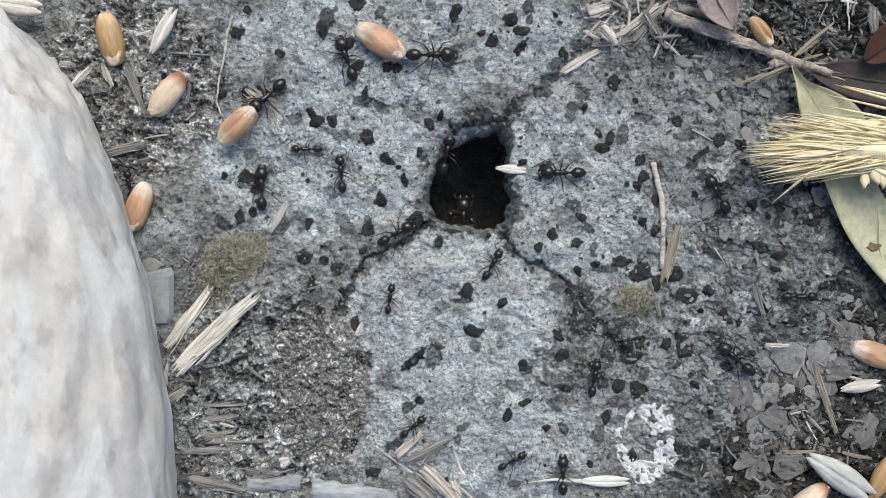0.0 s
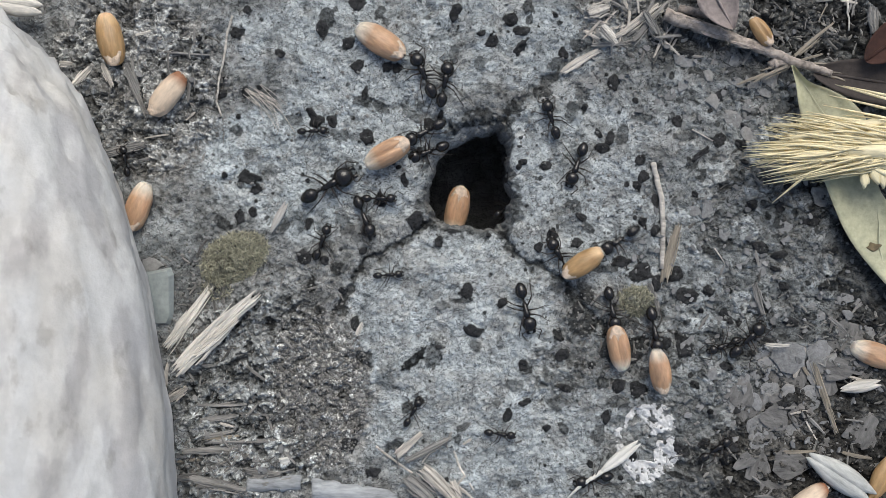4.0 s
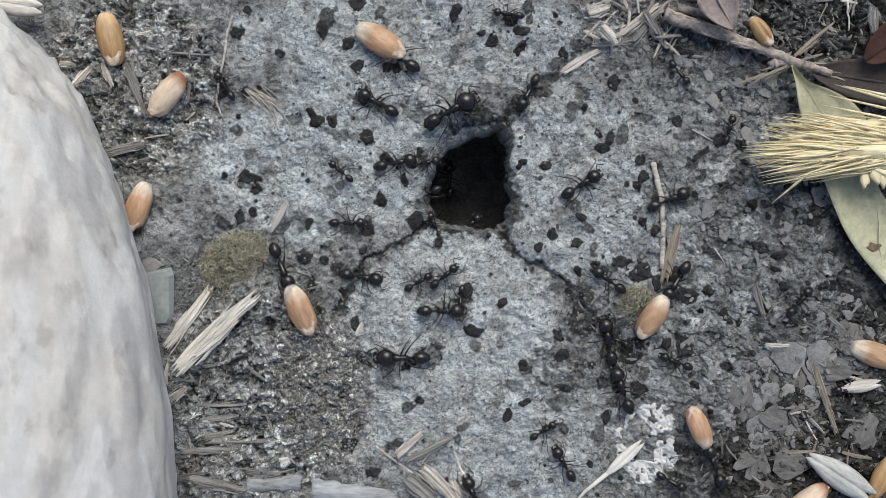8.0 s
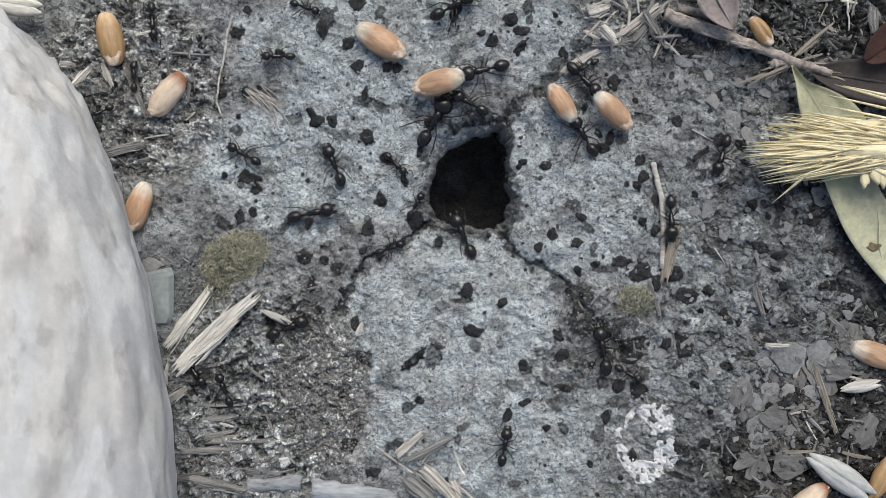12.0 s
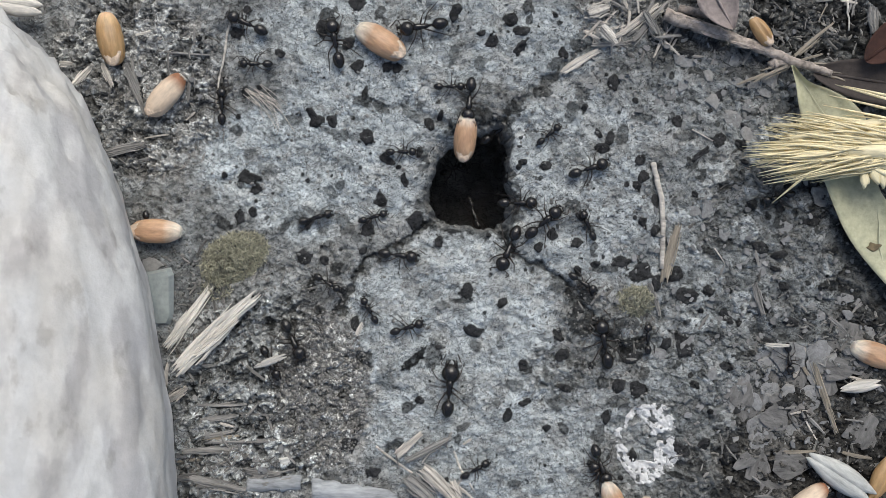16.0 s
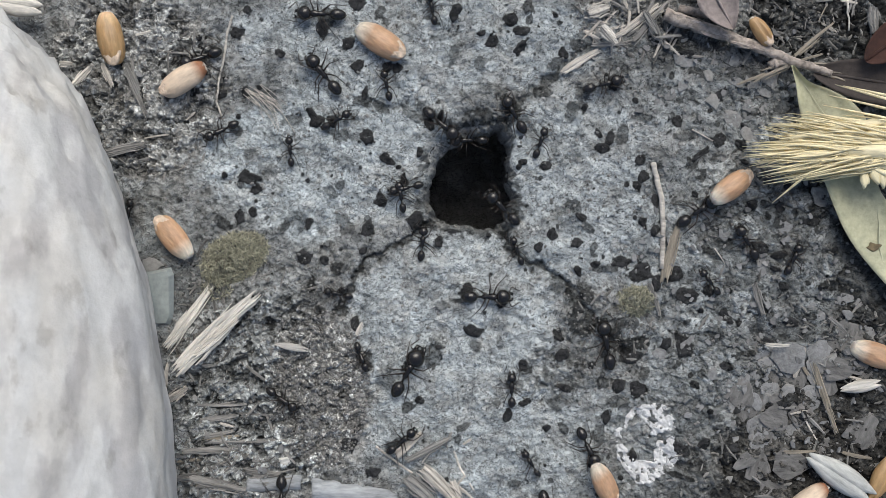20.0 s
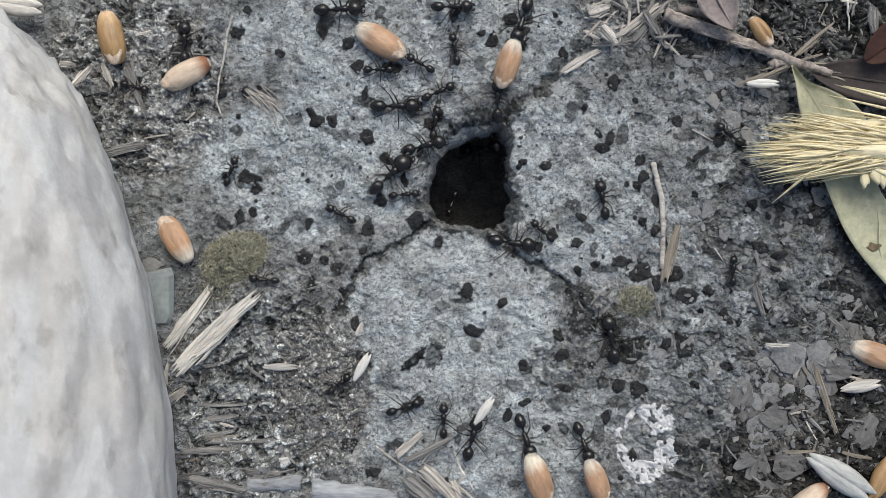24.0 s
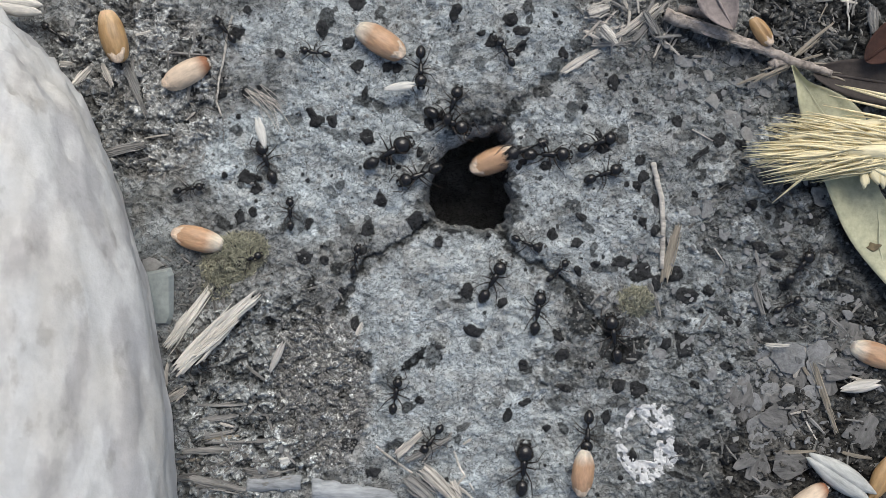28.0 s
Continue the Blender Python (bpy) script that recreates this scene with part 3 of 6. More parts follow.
H += 0.06 * stain * (1 + 1.2 * speck)
tone = tone * (1 - stain) + stain * (0.012 + (1 - 0.8 * rind) * (0.02 + 0.085 * speck))
H *= inside

# the nest hole: walls go down and the floor lies deep
HU, HV = 830, 322
turn = np.degrees(np.arctan2(HV - GV, GU - HU)) % 360
rim = np.interp(turn, [0, 30, 58, 90, 135, 180, 222, 270, 312, 360], [70, 78, 112, 92, 82, 72, 92, 80, 98, 70])
rim *= 1.05 + 0.15 * (layered(GX, GY, 1.3, 4, 130, 0.6) - 0.5) * 2
far = np.hypot(GU - HU, GV - HV)
rn = far / rim
ledge = np.exp(-((turn - 122) / 48) ** 2)
H -= (0.8 * np.exp(-np.maximum(rn - 1, 0) / 0.10) + 1.2 * ledge * np.exp(-np.maximum(rn - 1, 0) / 0.3)) * (rn >= 1)
down = np.clip((1 - rn) / 0.45, 0, 1)
H = np.where(rn < 1, H - 0.8 - 1.2 * ledge - 25 * down ** (1.45 + 1.0 * ledge), H)
keep = np.where(rn < 1, np.where(rn > 0.55, (1 - (0.14 + 0.26 * ledge) * smooth(0.0, 0.35 + 0.15 * ledge, down) + 2.0 * down ** 3) / np.maximum(rn, 0.01), 2.86 / 0.55), 1.0)
PX = np.where(rn < 1, (HU + (GU - HU) * keep - 784) * UNIT * 1000, GX)
PY = np.where(rn < 1, (441 - HV - (GV - HV) * keep) * UNIT * 1000, GY)
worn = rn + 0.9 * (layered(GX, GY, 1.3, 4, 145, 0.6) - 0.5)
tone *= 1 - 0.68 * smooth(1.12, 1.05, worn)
# browner soil in the hole; its shade and the lit ledge painted into the tone
hole_shade = smooth(1.03, 0.97, rn)
tone = tone * (1 - hole_shade) + hole_shade * (0.17 + 0.12 * layered(GX, GY, 1.0, 3, 140)) * (1 + 0.8 * ledge)
warm = warm + 0.04 * hole_shade + 0.05 * smooth(1150, 1400, WU) * smooth(650, 800, WV)

tone = tone * inside + 0.24 * (1 - inside)
warm = warm * inside
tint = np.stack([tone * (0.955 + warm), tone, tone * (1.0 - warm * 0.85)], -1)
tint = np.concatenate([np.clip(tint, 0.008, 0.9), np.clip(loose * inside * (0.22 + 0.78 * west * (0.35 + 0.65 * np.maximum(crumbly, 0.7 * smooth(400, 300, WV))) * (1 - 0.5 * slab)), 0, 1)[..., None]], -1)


def sheet(name, xs, ys, zs, mat):
    """A grid of points as one smooth mesh."""
    a, b = xs.shape
    mesh = bpy.data.meshes.new(name)
    ids = np.arange(a * b).reshape(a, b)
    quads = np.stack([ids[:-1, :-1], ids[1:, :-1], ids[1:, 1:], ids[:-1, 1:]], -1).reshape(-1, 4)
    mesh.vertices.add(a * b)
    mesh.vertices.foreach_set("co", np.stack([xs, ys, zs], -1).astype(np.float32).ravel())
    mesh.loops.add(quads.size)
    mesh.loops.foreach_set("vertex_index", quads.astype(np.int32).ravel())
    mesh.polygons.add(len(quads))
    mesh.polygons.foreach_set("loop_start", np.arange(0, quads.size, 4, dtype=np.int32))
    mesh.polygons.foreach_set("use_smooth", np.ones(len(quads), dtype=bool))
    mesh.update(calc_edges=True)
    mesh.materials.append(mat)
    return mesh


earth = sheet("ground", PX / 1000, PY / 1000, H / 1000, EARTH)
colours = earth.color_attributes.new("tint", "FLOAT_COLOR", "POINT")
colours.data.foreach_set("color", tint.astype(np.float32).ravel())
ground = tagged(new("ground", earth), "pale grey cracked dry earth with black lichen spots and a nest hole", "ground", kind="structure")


def height(u, v):
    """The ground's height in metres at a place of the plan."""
    i = min(max(int(np.searchsorted(GU[:, 0], u)), 0), GX.shape[0] - 1)
    j = min(max(int(np.searchsorted(-GV[0, :], -v)), 0), GX.shape[1] - 1)
    return float(H[i, j]) / 1000


def at(u, v, h=0.0):
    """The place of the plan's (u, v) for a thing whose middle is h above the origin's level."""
    k = UNIT * (1 - h / EYE)
    return (u - 784) * k, (441 - v) * k, h


# ---- building blocks ----
def mesh_of(name, bm, mat, flat=False):
    mesh = bpy.data.meshes.new(name)
    bmesh.ops.recalc_face_normals(bm, faces=bm.faces[:])
    for f in bm.faces:
        f.smooth = not flat
    bm.to_mesh(mesh)
    bm.free()
    mesh.materials.append(mat)
    return mesh


def part(name, bm, mat, parent, label="", flat=False):
    ob = new(name, mesh_of(name, bm, mat, flat))
    ob.parent = parent
    if label:
        ob["label"] = label
    return ob


def thing(name, m, label, category, group=""):
    ob = new(name)
    ob.empty_display_size = 0.002
    ob.matrix_basis = m
    return tagged(ob, label, category, group)


def tube(bm, points, radii, sides=6, flat=1.0):
    """A tapered tube through the points; flat squeezes it in height."""
    rings = []
    pts = [Vector(p) for p in points]
    for i, p in enumerate(pts):
        way = (pts[min(i + 1, len(pts) - 1)] - pts[max(i - 1, 0)]).normalized()
        side = way.cross(Vector((0, 0, 1)))
        side = side.normalized() if side.length > 1e-4 else Vector((1, 0, 0))
        up = side.cross(way)
        rings.append([bm.verts.new(p + radii[i] * (side * math.cos(2 * math.pi * k / sides) + up * flat * math.sin(2 * math.pi * k / sides))) for k in range(sides)])
    for a, b in zip(rings, rings[1:]):
        for k in range(sides):
            bm.faces.new((a[k], a[(k + 1) % sides], b[(k + 1) % sides], b[k]))
    bm.faces.new(rings[0][::-1])
    bm.faces.new(rings[-1])
    return rings


def blob(bm, centre, size, seg=14, rings=9, squash=None):
    """A rounded body; squash(x, y, z) on the unit ball changes its shape."""
    made = bmesh.ops.create_uvsphere(bm, u_segments=seg, v_segments=rings, radius=1.0, matrix=Matrix.Rotation(radians(90), 4, "Y"))["verts"]
    for v in made:
        x, y, z = v.co
        if squash:
            x, y, z = squash(x, y, z)
        v.co = (centre[0] + x * size[0], centre[1] + y * size[1], centre[2] + z * size[2])
    return made


# ---- black lichen cushions on the crust ----
def lichen_spot(u, v, ru, rv, turn, seed):
    """A low crumbly cushion that fills one dark spot."""
    rr = random.Random(seed)
    n = 16
    c, s = math.cos(radians(turn)), math.sin(radians(turn))
    x0, y0, z0 = at(u, v, height(u, v))
    bm = bmesh.new()
    edge = []
    for e in range(n):
        a, k = 6.2832 * e / n, 0.45
        p, q = ru * math.cos(a), rv * math.sin(a)
        du, dv = p * c + q * s, -p * s + q * c
        while k < 1.5 and k * float(rough_edge[du_index(u + du * k), dv_index(v + dv * k)]) < 1.0:
            k += 0.06
        edge.append((du * k, dv * k))
    rings = []
    for f, up in ((1.0, -0.00006), (0.94, 0.00006), (0.62, 0.00011), (0.3, 0.00008)):
        ring = []
        for du, dv in edge:
            du, dv = du * f, dv * f
            x, y, z = at(u + du, v + dv, height(u + du, v + dv))
            ring.append(bm.verts.new((x - x0, y - y0, z - z0 + up + (rr.uniform(-0.00005, 0.00007) if up > 0 else 0))))
        rings.append(ring)
    for p, q in zip(rings, rings[1:]):
        for e in range(n):
            bm.faces.new((p[e], p[(e + 1) % n], q[(e + 1) % n], q[e]))
    bm.faces.new(rings[-1])
    part("lichen_spot", bm, LICHEN, ground).matrix_basis = pose(x0, y0, z0)


for k, spot_at in enumerate(raised_spots):
    lichen_spot(*spot_at, k)


# ---- wheat grains ----
def grain_shape(half=3.3, wide=1.6, tall=1.45, crease=False):
    bm = bmesh.new()

    def form(x, y, z):
        full = max(1 - x * x, 0.02) ** -0.1
        x, y, z = math.copysign(abs(x) ** 0.82, x), y * full, z * full
        k = (1 - 0.12 * x - 0.06 * x * x) * (1 + 0.03 * math.sin(7 * y + 3 * x)) * (1 + 0.018 * math.sin(9 * math.atan2(y, z) + 2 * x))
        k *= 1 - 0.09 * math.exp(-((math.hypot((x + 0.68) / 0.4, y / 0.62) - 1) / 0.16) ** 2) * (z > 0)
        blunt = x if x < 0.9 else 0.9 + (x - 0.9) * 0.3
        lift = 0.07 * math.cos(3 * x)
        if crease and z > 0:
            lift -= 0.45 * math.exp(-(y / 0.17) ** 2) * (1 - x * x)
        return blunt + (0.04 * y if x > 0.5 else 0), y * k, (z + lift) * k
    blob(bm, (0, 0, 0), (half / 1000, wide / 1000, tall / 1000), 28, 18, form)
    return bm


def grain(m, mat=None, label="plump tan wheat grain on the ground", size=1.0, crease=False):
    g = thing("wheat_grain", m, label, "grain", "wheat grains")
    part("kernel", grain_shape(3.3 * size, 1.54 * size, 1.36 * size, crease), mat or GRAIN, g)
    bm = bmesh.new()
    blob(bm, (-0.0023 * size, 0, 0.00055 * size), (0.0012 * size, 0.00105 * size, 0.00055 * size), 16, 10, lambda x, y, z: (x, y * (1 + 0.25 * x + 0.1 * math.sin(6 * x)), z * (1 - 0.25 * math.exp(-(y / 0.25) ** 2)) + 0.1 * math.sin(5 * y + 3 * x)))
    part("germ", bm, GERM, g, "pale germ end")
    bm = bmesh.new()
    rs2 = random.Random(4)
    for k in range(60):
        a = rs2.uniform(0, 6.28)
        r = rs2.uniform(0.05, 0.75) * size / 1000
        p = (0.0029 * size, r * math.cos(a), r * math.sin(a))
        far_x = 0.00306 * size + rs2.uniform(0, 0.00016)
        tube(bm, [p, (far_x, p[1] * rs2.uniform(0.7, 1.1), p[2] * 1.02)], (0.00003, 0.00001), 3)
    part("brush", bm, STRAW_PALE, g, "whitish tuft of hairs")
    return g


def lying(u, v, angle, lift=0.0012, tilt=0.0):
    """The pose of a thing that lies at (u, v), turned by angle, its middle lift above the ground."""
    h = height(u, v) + lift
    x, y, z = at(u, v, h)
    return pose(x, y, z, 0, tilt, angle)


# ---- the great stone ----
def boulder():
    bm = bmesh.new()
    bmesh.ops.create_icosphere(bm, subdivisions=6, radius=1.0)
    for v in bm.verts:
        d = v.co.normalized()
        n = noise.fractal(d * 2.2, 0.9, 2.0, 5) * 0.03 + noise.fractal(Vector((d.x * 12, d.y * 9, d.z * 12)), 0.9, 2.0, 3) * 0.012
        n -= 0.03 * max(0.0, noise.noise(Vector((d.x * 7 + 3, d.y * 6, d.z * 7))) - 0.25)
        n -= 0.022 * max(0.0, noise.noise(Vector((d.x * 15 + 1, d.y * 9, d.z * 13))) - 0.2)
        n -= 0.02 * max(0.0, noise.noise(Vector((d.x * 30 + 5, d.y * 16, d.z * 24))) - 0.12) + 0.012 * max(0.0, noise.noise(Vector((d.x * 52, d.y * 34 + 2, d.z * 46))) - 0.15)
        v.co = Vector((d.x * 25.6, d.y * 63.5, d.z * 21.0)) * 0.001 * (1 + n)
    ob = new("boulder", mesh_of("boulder", bm, STONE))
    ob.matrix_basis = pose(*at(-104, 1000, 0.010))
    return tagged(ob, "large rounded pale limestone with a rough weathered face", "stone")


boulder()

# ---- white crust round a spot of ground ----
def white_crust():
    u0, u1, v0, v1 = 1050, 1228, 688, 868
    us, vs = np.meshgrid(np.linspace(u0, u1, 100), np.linspace(v0, v1, 100), indexing="ij")
    mmx, mmy = us * 0.068, vs * 0.068
    wob = (layered(mmx, mmy, 1.5, 3, 210) - 0.5) * 2
    d = ellipse(us + 16 * wob, vs + 14 * wob, 1137, 780, 50, 62, 12)
    way = np.degrees(np.arctan2(780 - vs, us - 1137)) % 360
    thick = 0.11 + 0.32 * np.exp(-((way - 48) / 36) ** 2) + 0.26 * np.exp(-((way - 268) / 38) ** 2) + 0.2 * np.exp(-((way - 335) / 26) ** 2)
    mask = (np.abs(d - 0.88) < thick + 0.22 * (layered(mmx, mmy, 1.2, 3, 215) - 0.5)) & (np.abs(way - 15) > 9 + 14 * wob)
    mask &= layered(mmx, mmy, 0.9, 3, 220) < 0.6
    bm = bmesh.new()
    verts = {}

    def vert(i, j, low):
        key = (i, j, low)
        if key not in verts:
            x, y, z = at(us[i, j], vs[i, j])
            z = height(us[i, j], vs[i, j]) + (-0.0001 if low else 0.00012 + 0.00012 * float(wob[i, j]))
            verts[key] = bm.verts.new((x, y, z))
        return verts[key]
    a, b = mask.shape
    for i in range(a - 1):
        for j in range(b - 1):
            if mask[i, j]:
                bm.faces.new([vert(i, j, 0), vert(i, j + 1, 0), vert(i + 1, j + 1, 0), vert(i + 1, j, 0)])
                for di, dj, e in ((-1, 0, ((0, 0), (0, 1))), (1, 0, ((1, 1), (1, 0))), (0, -1, ((1, 0), (0, 0))), (0, 1, ((0, 1), (1, 1)))):
                    if not (0 <= i + di < a - 1 and 0 <= j + dj < b - 1 and mask[i + di, j + dj]):
                        (p, q), (r, s) = e
                        bm.faces.new([vert(i + p, j + q, 0), vert(i + p, j + q, 1), vert(i + r, j + s, 1), vert(i + r, j + s, 0)])
    return tagged(new("lichen_patch", mesh_of("lichen_patch", bm, CRUST_WHITE)), "ring-shaped white crust of lichen on the earth", "lichen")


white_crust()


# ---- straw, splinters, twigs ----
def splinter(p, q, width, mat, label, thick=None, name="straw_splinter", category="straw", lift=0.0, seed=0, strands=4):
    """A split piece of straw or wood from p to q of the plan, made of fibres that end unevenly."""
    rr = random.Random(seed * 31 + int(p[0] * 7 + p[1]))
    cu, cv = (p[0] + q[0]) / 2, (p[1] + q[1]) / 2
    long = math.hypot(q[0] - p[0], q[1] - p[1]) * UNIT
    w = width * UNIT
    t = (thick or width * 0.5) * UNIT
    base = max(height(p[0] + (q[0] - p[0]) * k, p[1] + (q[1] - p[1]) * k) for k in (0.1, 0.3, 0.5, 0.7, 0.9))
    ob = thing(name, Matrix.Translation(at(cu, cv, base + t * 0.45 + lift)) @ pose(0, 0, 0, 0, 0, math.degrees(math.atan2(p[1] - q[1], q[0] - p[0]))), label, category)
    # the ridged strip itself, its ends torn unevenly
    n, m = 13, 2 * strands + 3
    ends = [(-long / 2 * rr.uniform(0.78, 1.0), long / 2 * rr.uniform(0.78, 1.0)) for j in range(m)]
    bm = bmesh.new()
    grids = []
    bow = rr.uniform(-0.05, 0.05) * long
    ridge = [rr.choice((0.2, 0.28, 0.4, 0.5)) for j in range(m)]
    across = [j / (m - 1) * 2 - 1 + (rr.uniform(-0.6, 0.6) / m if 0 < j < m - 1 else 0) for j in range(m)]
    for top in (1, 0):
        grid = []
        for j in range(m):
            c = across[j]
            row = []
            for i in range(n):
                s = i / (n - 1)
                x = ends[j][0] + (ends[j][1] - ends[j][0]) * s
                narrow = (0.72 + 0.28 * math.sin(math.pi * min(1, s * 1.1 + 0.05))) * (1 - 0.12 * s)
                zz = t * (ridge[j] * (1 - 0.6 * c * c) + rr.uniform(-0.09, 0.09)) if top else -t * 0.3
                row.append(bm.verts.new((x, c * w / 2 * narrow + bow * (1 - 4 * (s - 0.5) ** 2) * 0.5, zz)))
            grid.append(row)
        grids.append(grid)
    up, low = grids
    for j in range(m - 1):
        for i in range(n - 1):
            bm.faces.new((up[j][i], up[j + 1][i], up[j + 1][i + 1], up[j][i + 1]))
            bm.faces.new((low[j][i], low[j][i + 1], low[j + 1][i + 1], low[j + 1][i]))
        bm.faces.new((up[j][0], low[j][0], low[j + 1][0], up[j + 1][0]))
        bm.faces.new((up[j][-1], up[j + 1][-1], low[j + 1][-1], low[j][-1]))
    for i in range(n - 1):
        bm.faces.new((up[0][i], up[0][i + 1], low[0][i + 1], low[0][i]))
        bm.faces.new((up[-1][i], low[-1][i], low[-1][i + 1], up[-1][i + 1]))
    part("strip", bm, mat, ob, flat=True)
    # slivers that split off along its sides
    for k in range(2 if width > 9 else 1):
        bm = bmesh.new()
        side = (1 if k else -1) * w * rr.uniform(0.4, 0.62)
        a, b = sorted((rr.uniform(-0.55, -0.1) * long, rr.uniform(0.0, 0.52) * long))
        pts = [(a + (b - a) * i / 5, side + rr.uniform(-0.06, 0.06) * w + (i - 2.5) * 0.03 * w, rr.uniform(-0.1, 0.15) * t) for i in range(6)]
        sw = w * rr.uniform(0.06, 0.12)
        tube(bm, pts, [sw * e for e in (0.3, 0.9, 1, 1, 0.8, 0.2)], 5, 0.8)
        part("sliver", bm, mat, ob, flat=True)
    return ob


def stick(points, radius, mat, label, name="twig", category="twig", lift=0.0, taper=0.7, sides=9, knots=0.0):
    """A round stick through places of the plan."""
    rr = random.Random(int(points[0][0]))
    fine = []
    for (a, b), (c, d) in zip(points, points[1:]):
        fine += [(a + (c - a) * k / 5, b + (d - b) * k / 5) for k in range(5)]
    fine.append(points[-1])
    r = radius * UNIT
    bm = bmesh.new()
    pts = [at(u + rr.uniform(-1, 1) * radius * 0.12, v + rr.uniform(-1, 1) * radius * 0.12, max(height(u, v), height(u + 8, v), height(u, v + 8)) * 0.6 + r * 0.8 + lift) for u, v in fine]
    for k in range(2):
        pts = [pts[0]] + [(*q[:2], (p[2] + q[2] + s[2]) / 3) for p, q, s in zip(pts, pts[1:], pts[2:])] + [pts[-1]]
    tube(bm, pts, [r * (1 - (1 - taper) * i / len(pts)) * (1 + knots * rr.uniform(-1, 1)) for i in range(len(pts))], sides)
    return tagged(new(name, mesh_of(name, bm, mat)), label, category)


for p, q, w, mat, tag in (
        ((292, 618), (377, 503), 19, WOOD, "split grey-white wood splinter beside the stone"),
        ((308, 662), (460, 518), 30, WOOD, "long split wood splinter with torn fibres"),
        ((340, 632), (425, 561), 15, STRAW_PALE, "pale wood splinter on dark soil"),
        ((288, 700), (298, 640), 9, STRAW, "thin straw fragment by the stone"),
        ((292, 712), (333, 684), 14, STRAW, "short straw fragment by the stone"),
        ((700, 808), (748, 765), 13, STRAW, "short weathered straw piece"),
        ((715, 818), (800, 775), 12, STRAW_GREY, "weathered grey straw piece"),
        ((745, 825), (808, 890), 24, STRAW, "broken straw stub with torn end"),
        ((715, 845), (770, 890), 22, STRAW_GREY, "broken grey straw stub"),
        ((800, 850), (815, 890), 13, STRAW, "narrow grey straw stub on soil"),
        ((992, 130), (1062, 88), 15, STRAW, "pale pointed wood chip"),
        ((1174, 502), (1202, 395), 17, STRAW_TAN, "split straw strip with torn ends"),
        ((1065, 45), (1092, 80), 16, STRAW_PALE, "short hollow straw piece"),
        ((1040, 25), (1080, 12), 20, STRAW, "short thick straw piece"),
        ((1100, 60), (1170, 5), 13, STRAW, "dry straw blade in a heap"),
        ((1120, 75), (1190, -5), 9, STRAW_GREY, "dry straw blade in a heap"),
        ((1080, 70), (1130, 40), 9, STRAW, "dry straw blade in a heap"),
        ((1140, 20), (1165, 62), 11, STRAW_GREY, "dry straw blade in a heap"),
        ((1045, 80), (1110, 78), 8, STRAW_GREY, "dry straw blade in a heap"),
        ((180, 112), (200, 155), 10, STRAW, "short straw sliver below a grain"),
        ((218, 110), (262, 212), 11, STRAW_GREY, "long straw sliver on loose soil"),
        ((128, 152), (160, 118), 11, STRAW_PALE, "pale straw sliver beside the stone"),
        ((240, 62), (268, 55), 5, STRAW_PALE, "tiny forked straw sliver"),
        ((105, 112), (130, 113), 9, STRAW_PALE, "tiny pale straw sliver"),
        ((185, 272), (262, 255), 14, STRAW_GREY, "flat grey straw piece"),
        ((1415, 640), (1460, 700), 7, STRAW_TAN, "grey stem in the litter"),
        ((1440, 640), (1482, 770), 10, STRAW_TAN, "grey stem in the litter"),
        ((1405, 670), (1425, 610), 8, STRAW, "short dry stem in the litter"),
        ((1352, 610), (1400, 612), 8, STRAW_PALE, "small pale husk sliver"),
        ((630, 595), (642, 570), 7, STRAW_PALE, "tiny pale husk on the crust"),
        ((1150, 500), (1168, 560), 9, STRAW_GREY, "thin grey fibre on the crust"),
        ((1335, 500), (1352, 560), 12, STRAW_GREY, "flat grey fibre on the crust"),
        ((320, 800), (430, 795), 12, STRAW_GREY, "grey fibrous root fragment"),
        ((330, 845), (440, 870), 16, STRAW_GREY, "grey bark shred by the stone"),
        ((350, 745), (420, 735), 10, STRAW_GREY, "grey bark shred by the stone"),
        ((430, 832), (500, 842), 12, STRAW_GREY, "grey fibrous shred on the soil"),
        ((1545, 10), (1548, 60), 20, STRAW_GREY, "upright grey stem at the litter's edge"),
        ((1385, 800), (1445, 798), 6, STRAW_TAN, "thin grey stem in the litter"),
        ((1486, 800), (1545, 812), 7, STRAW_TAN, "thin grey stem in the litter"),
        ((1465, 560), (1500, 590), 8, STRAW_GREY, "thin grey stem in the litter"),
        ((1480, 770), (1450, 690), 7, STRAW, "thin straw stem in the litter")):
    splinter(p, q, w, mat, tag, seed=int(w), lift=0.0012 if mat is STRAW_PALE else 0.0)

strewn = random.Random(77)
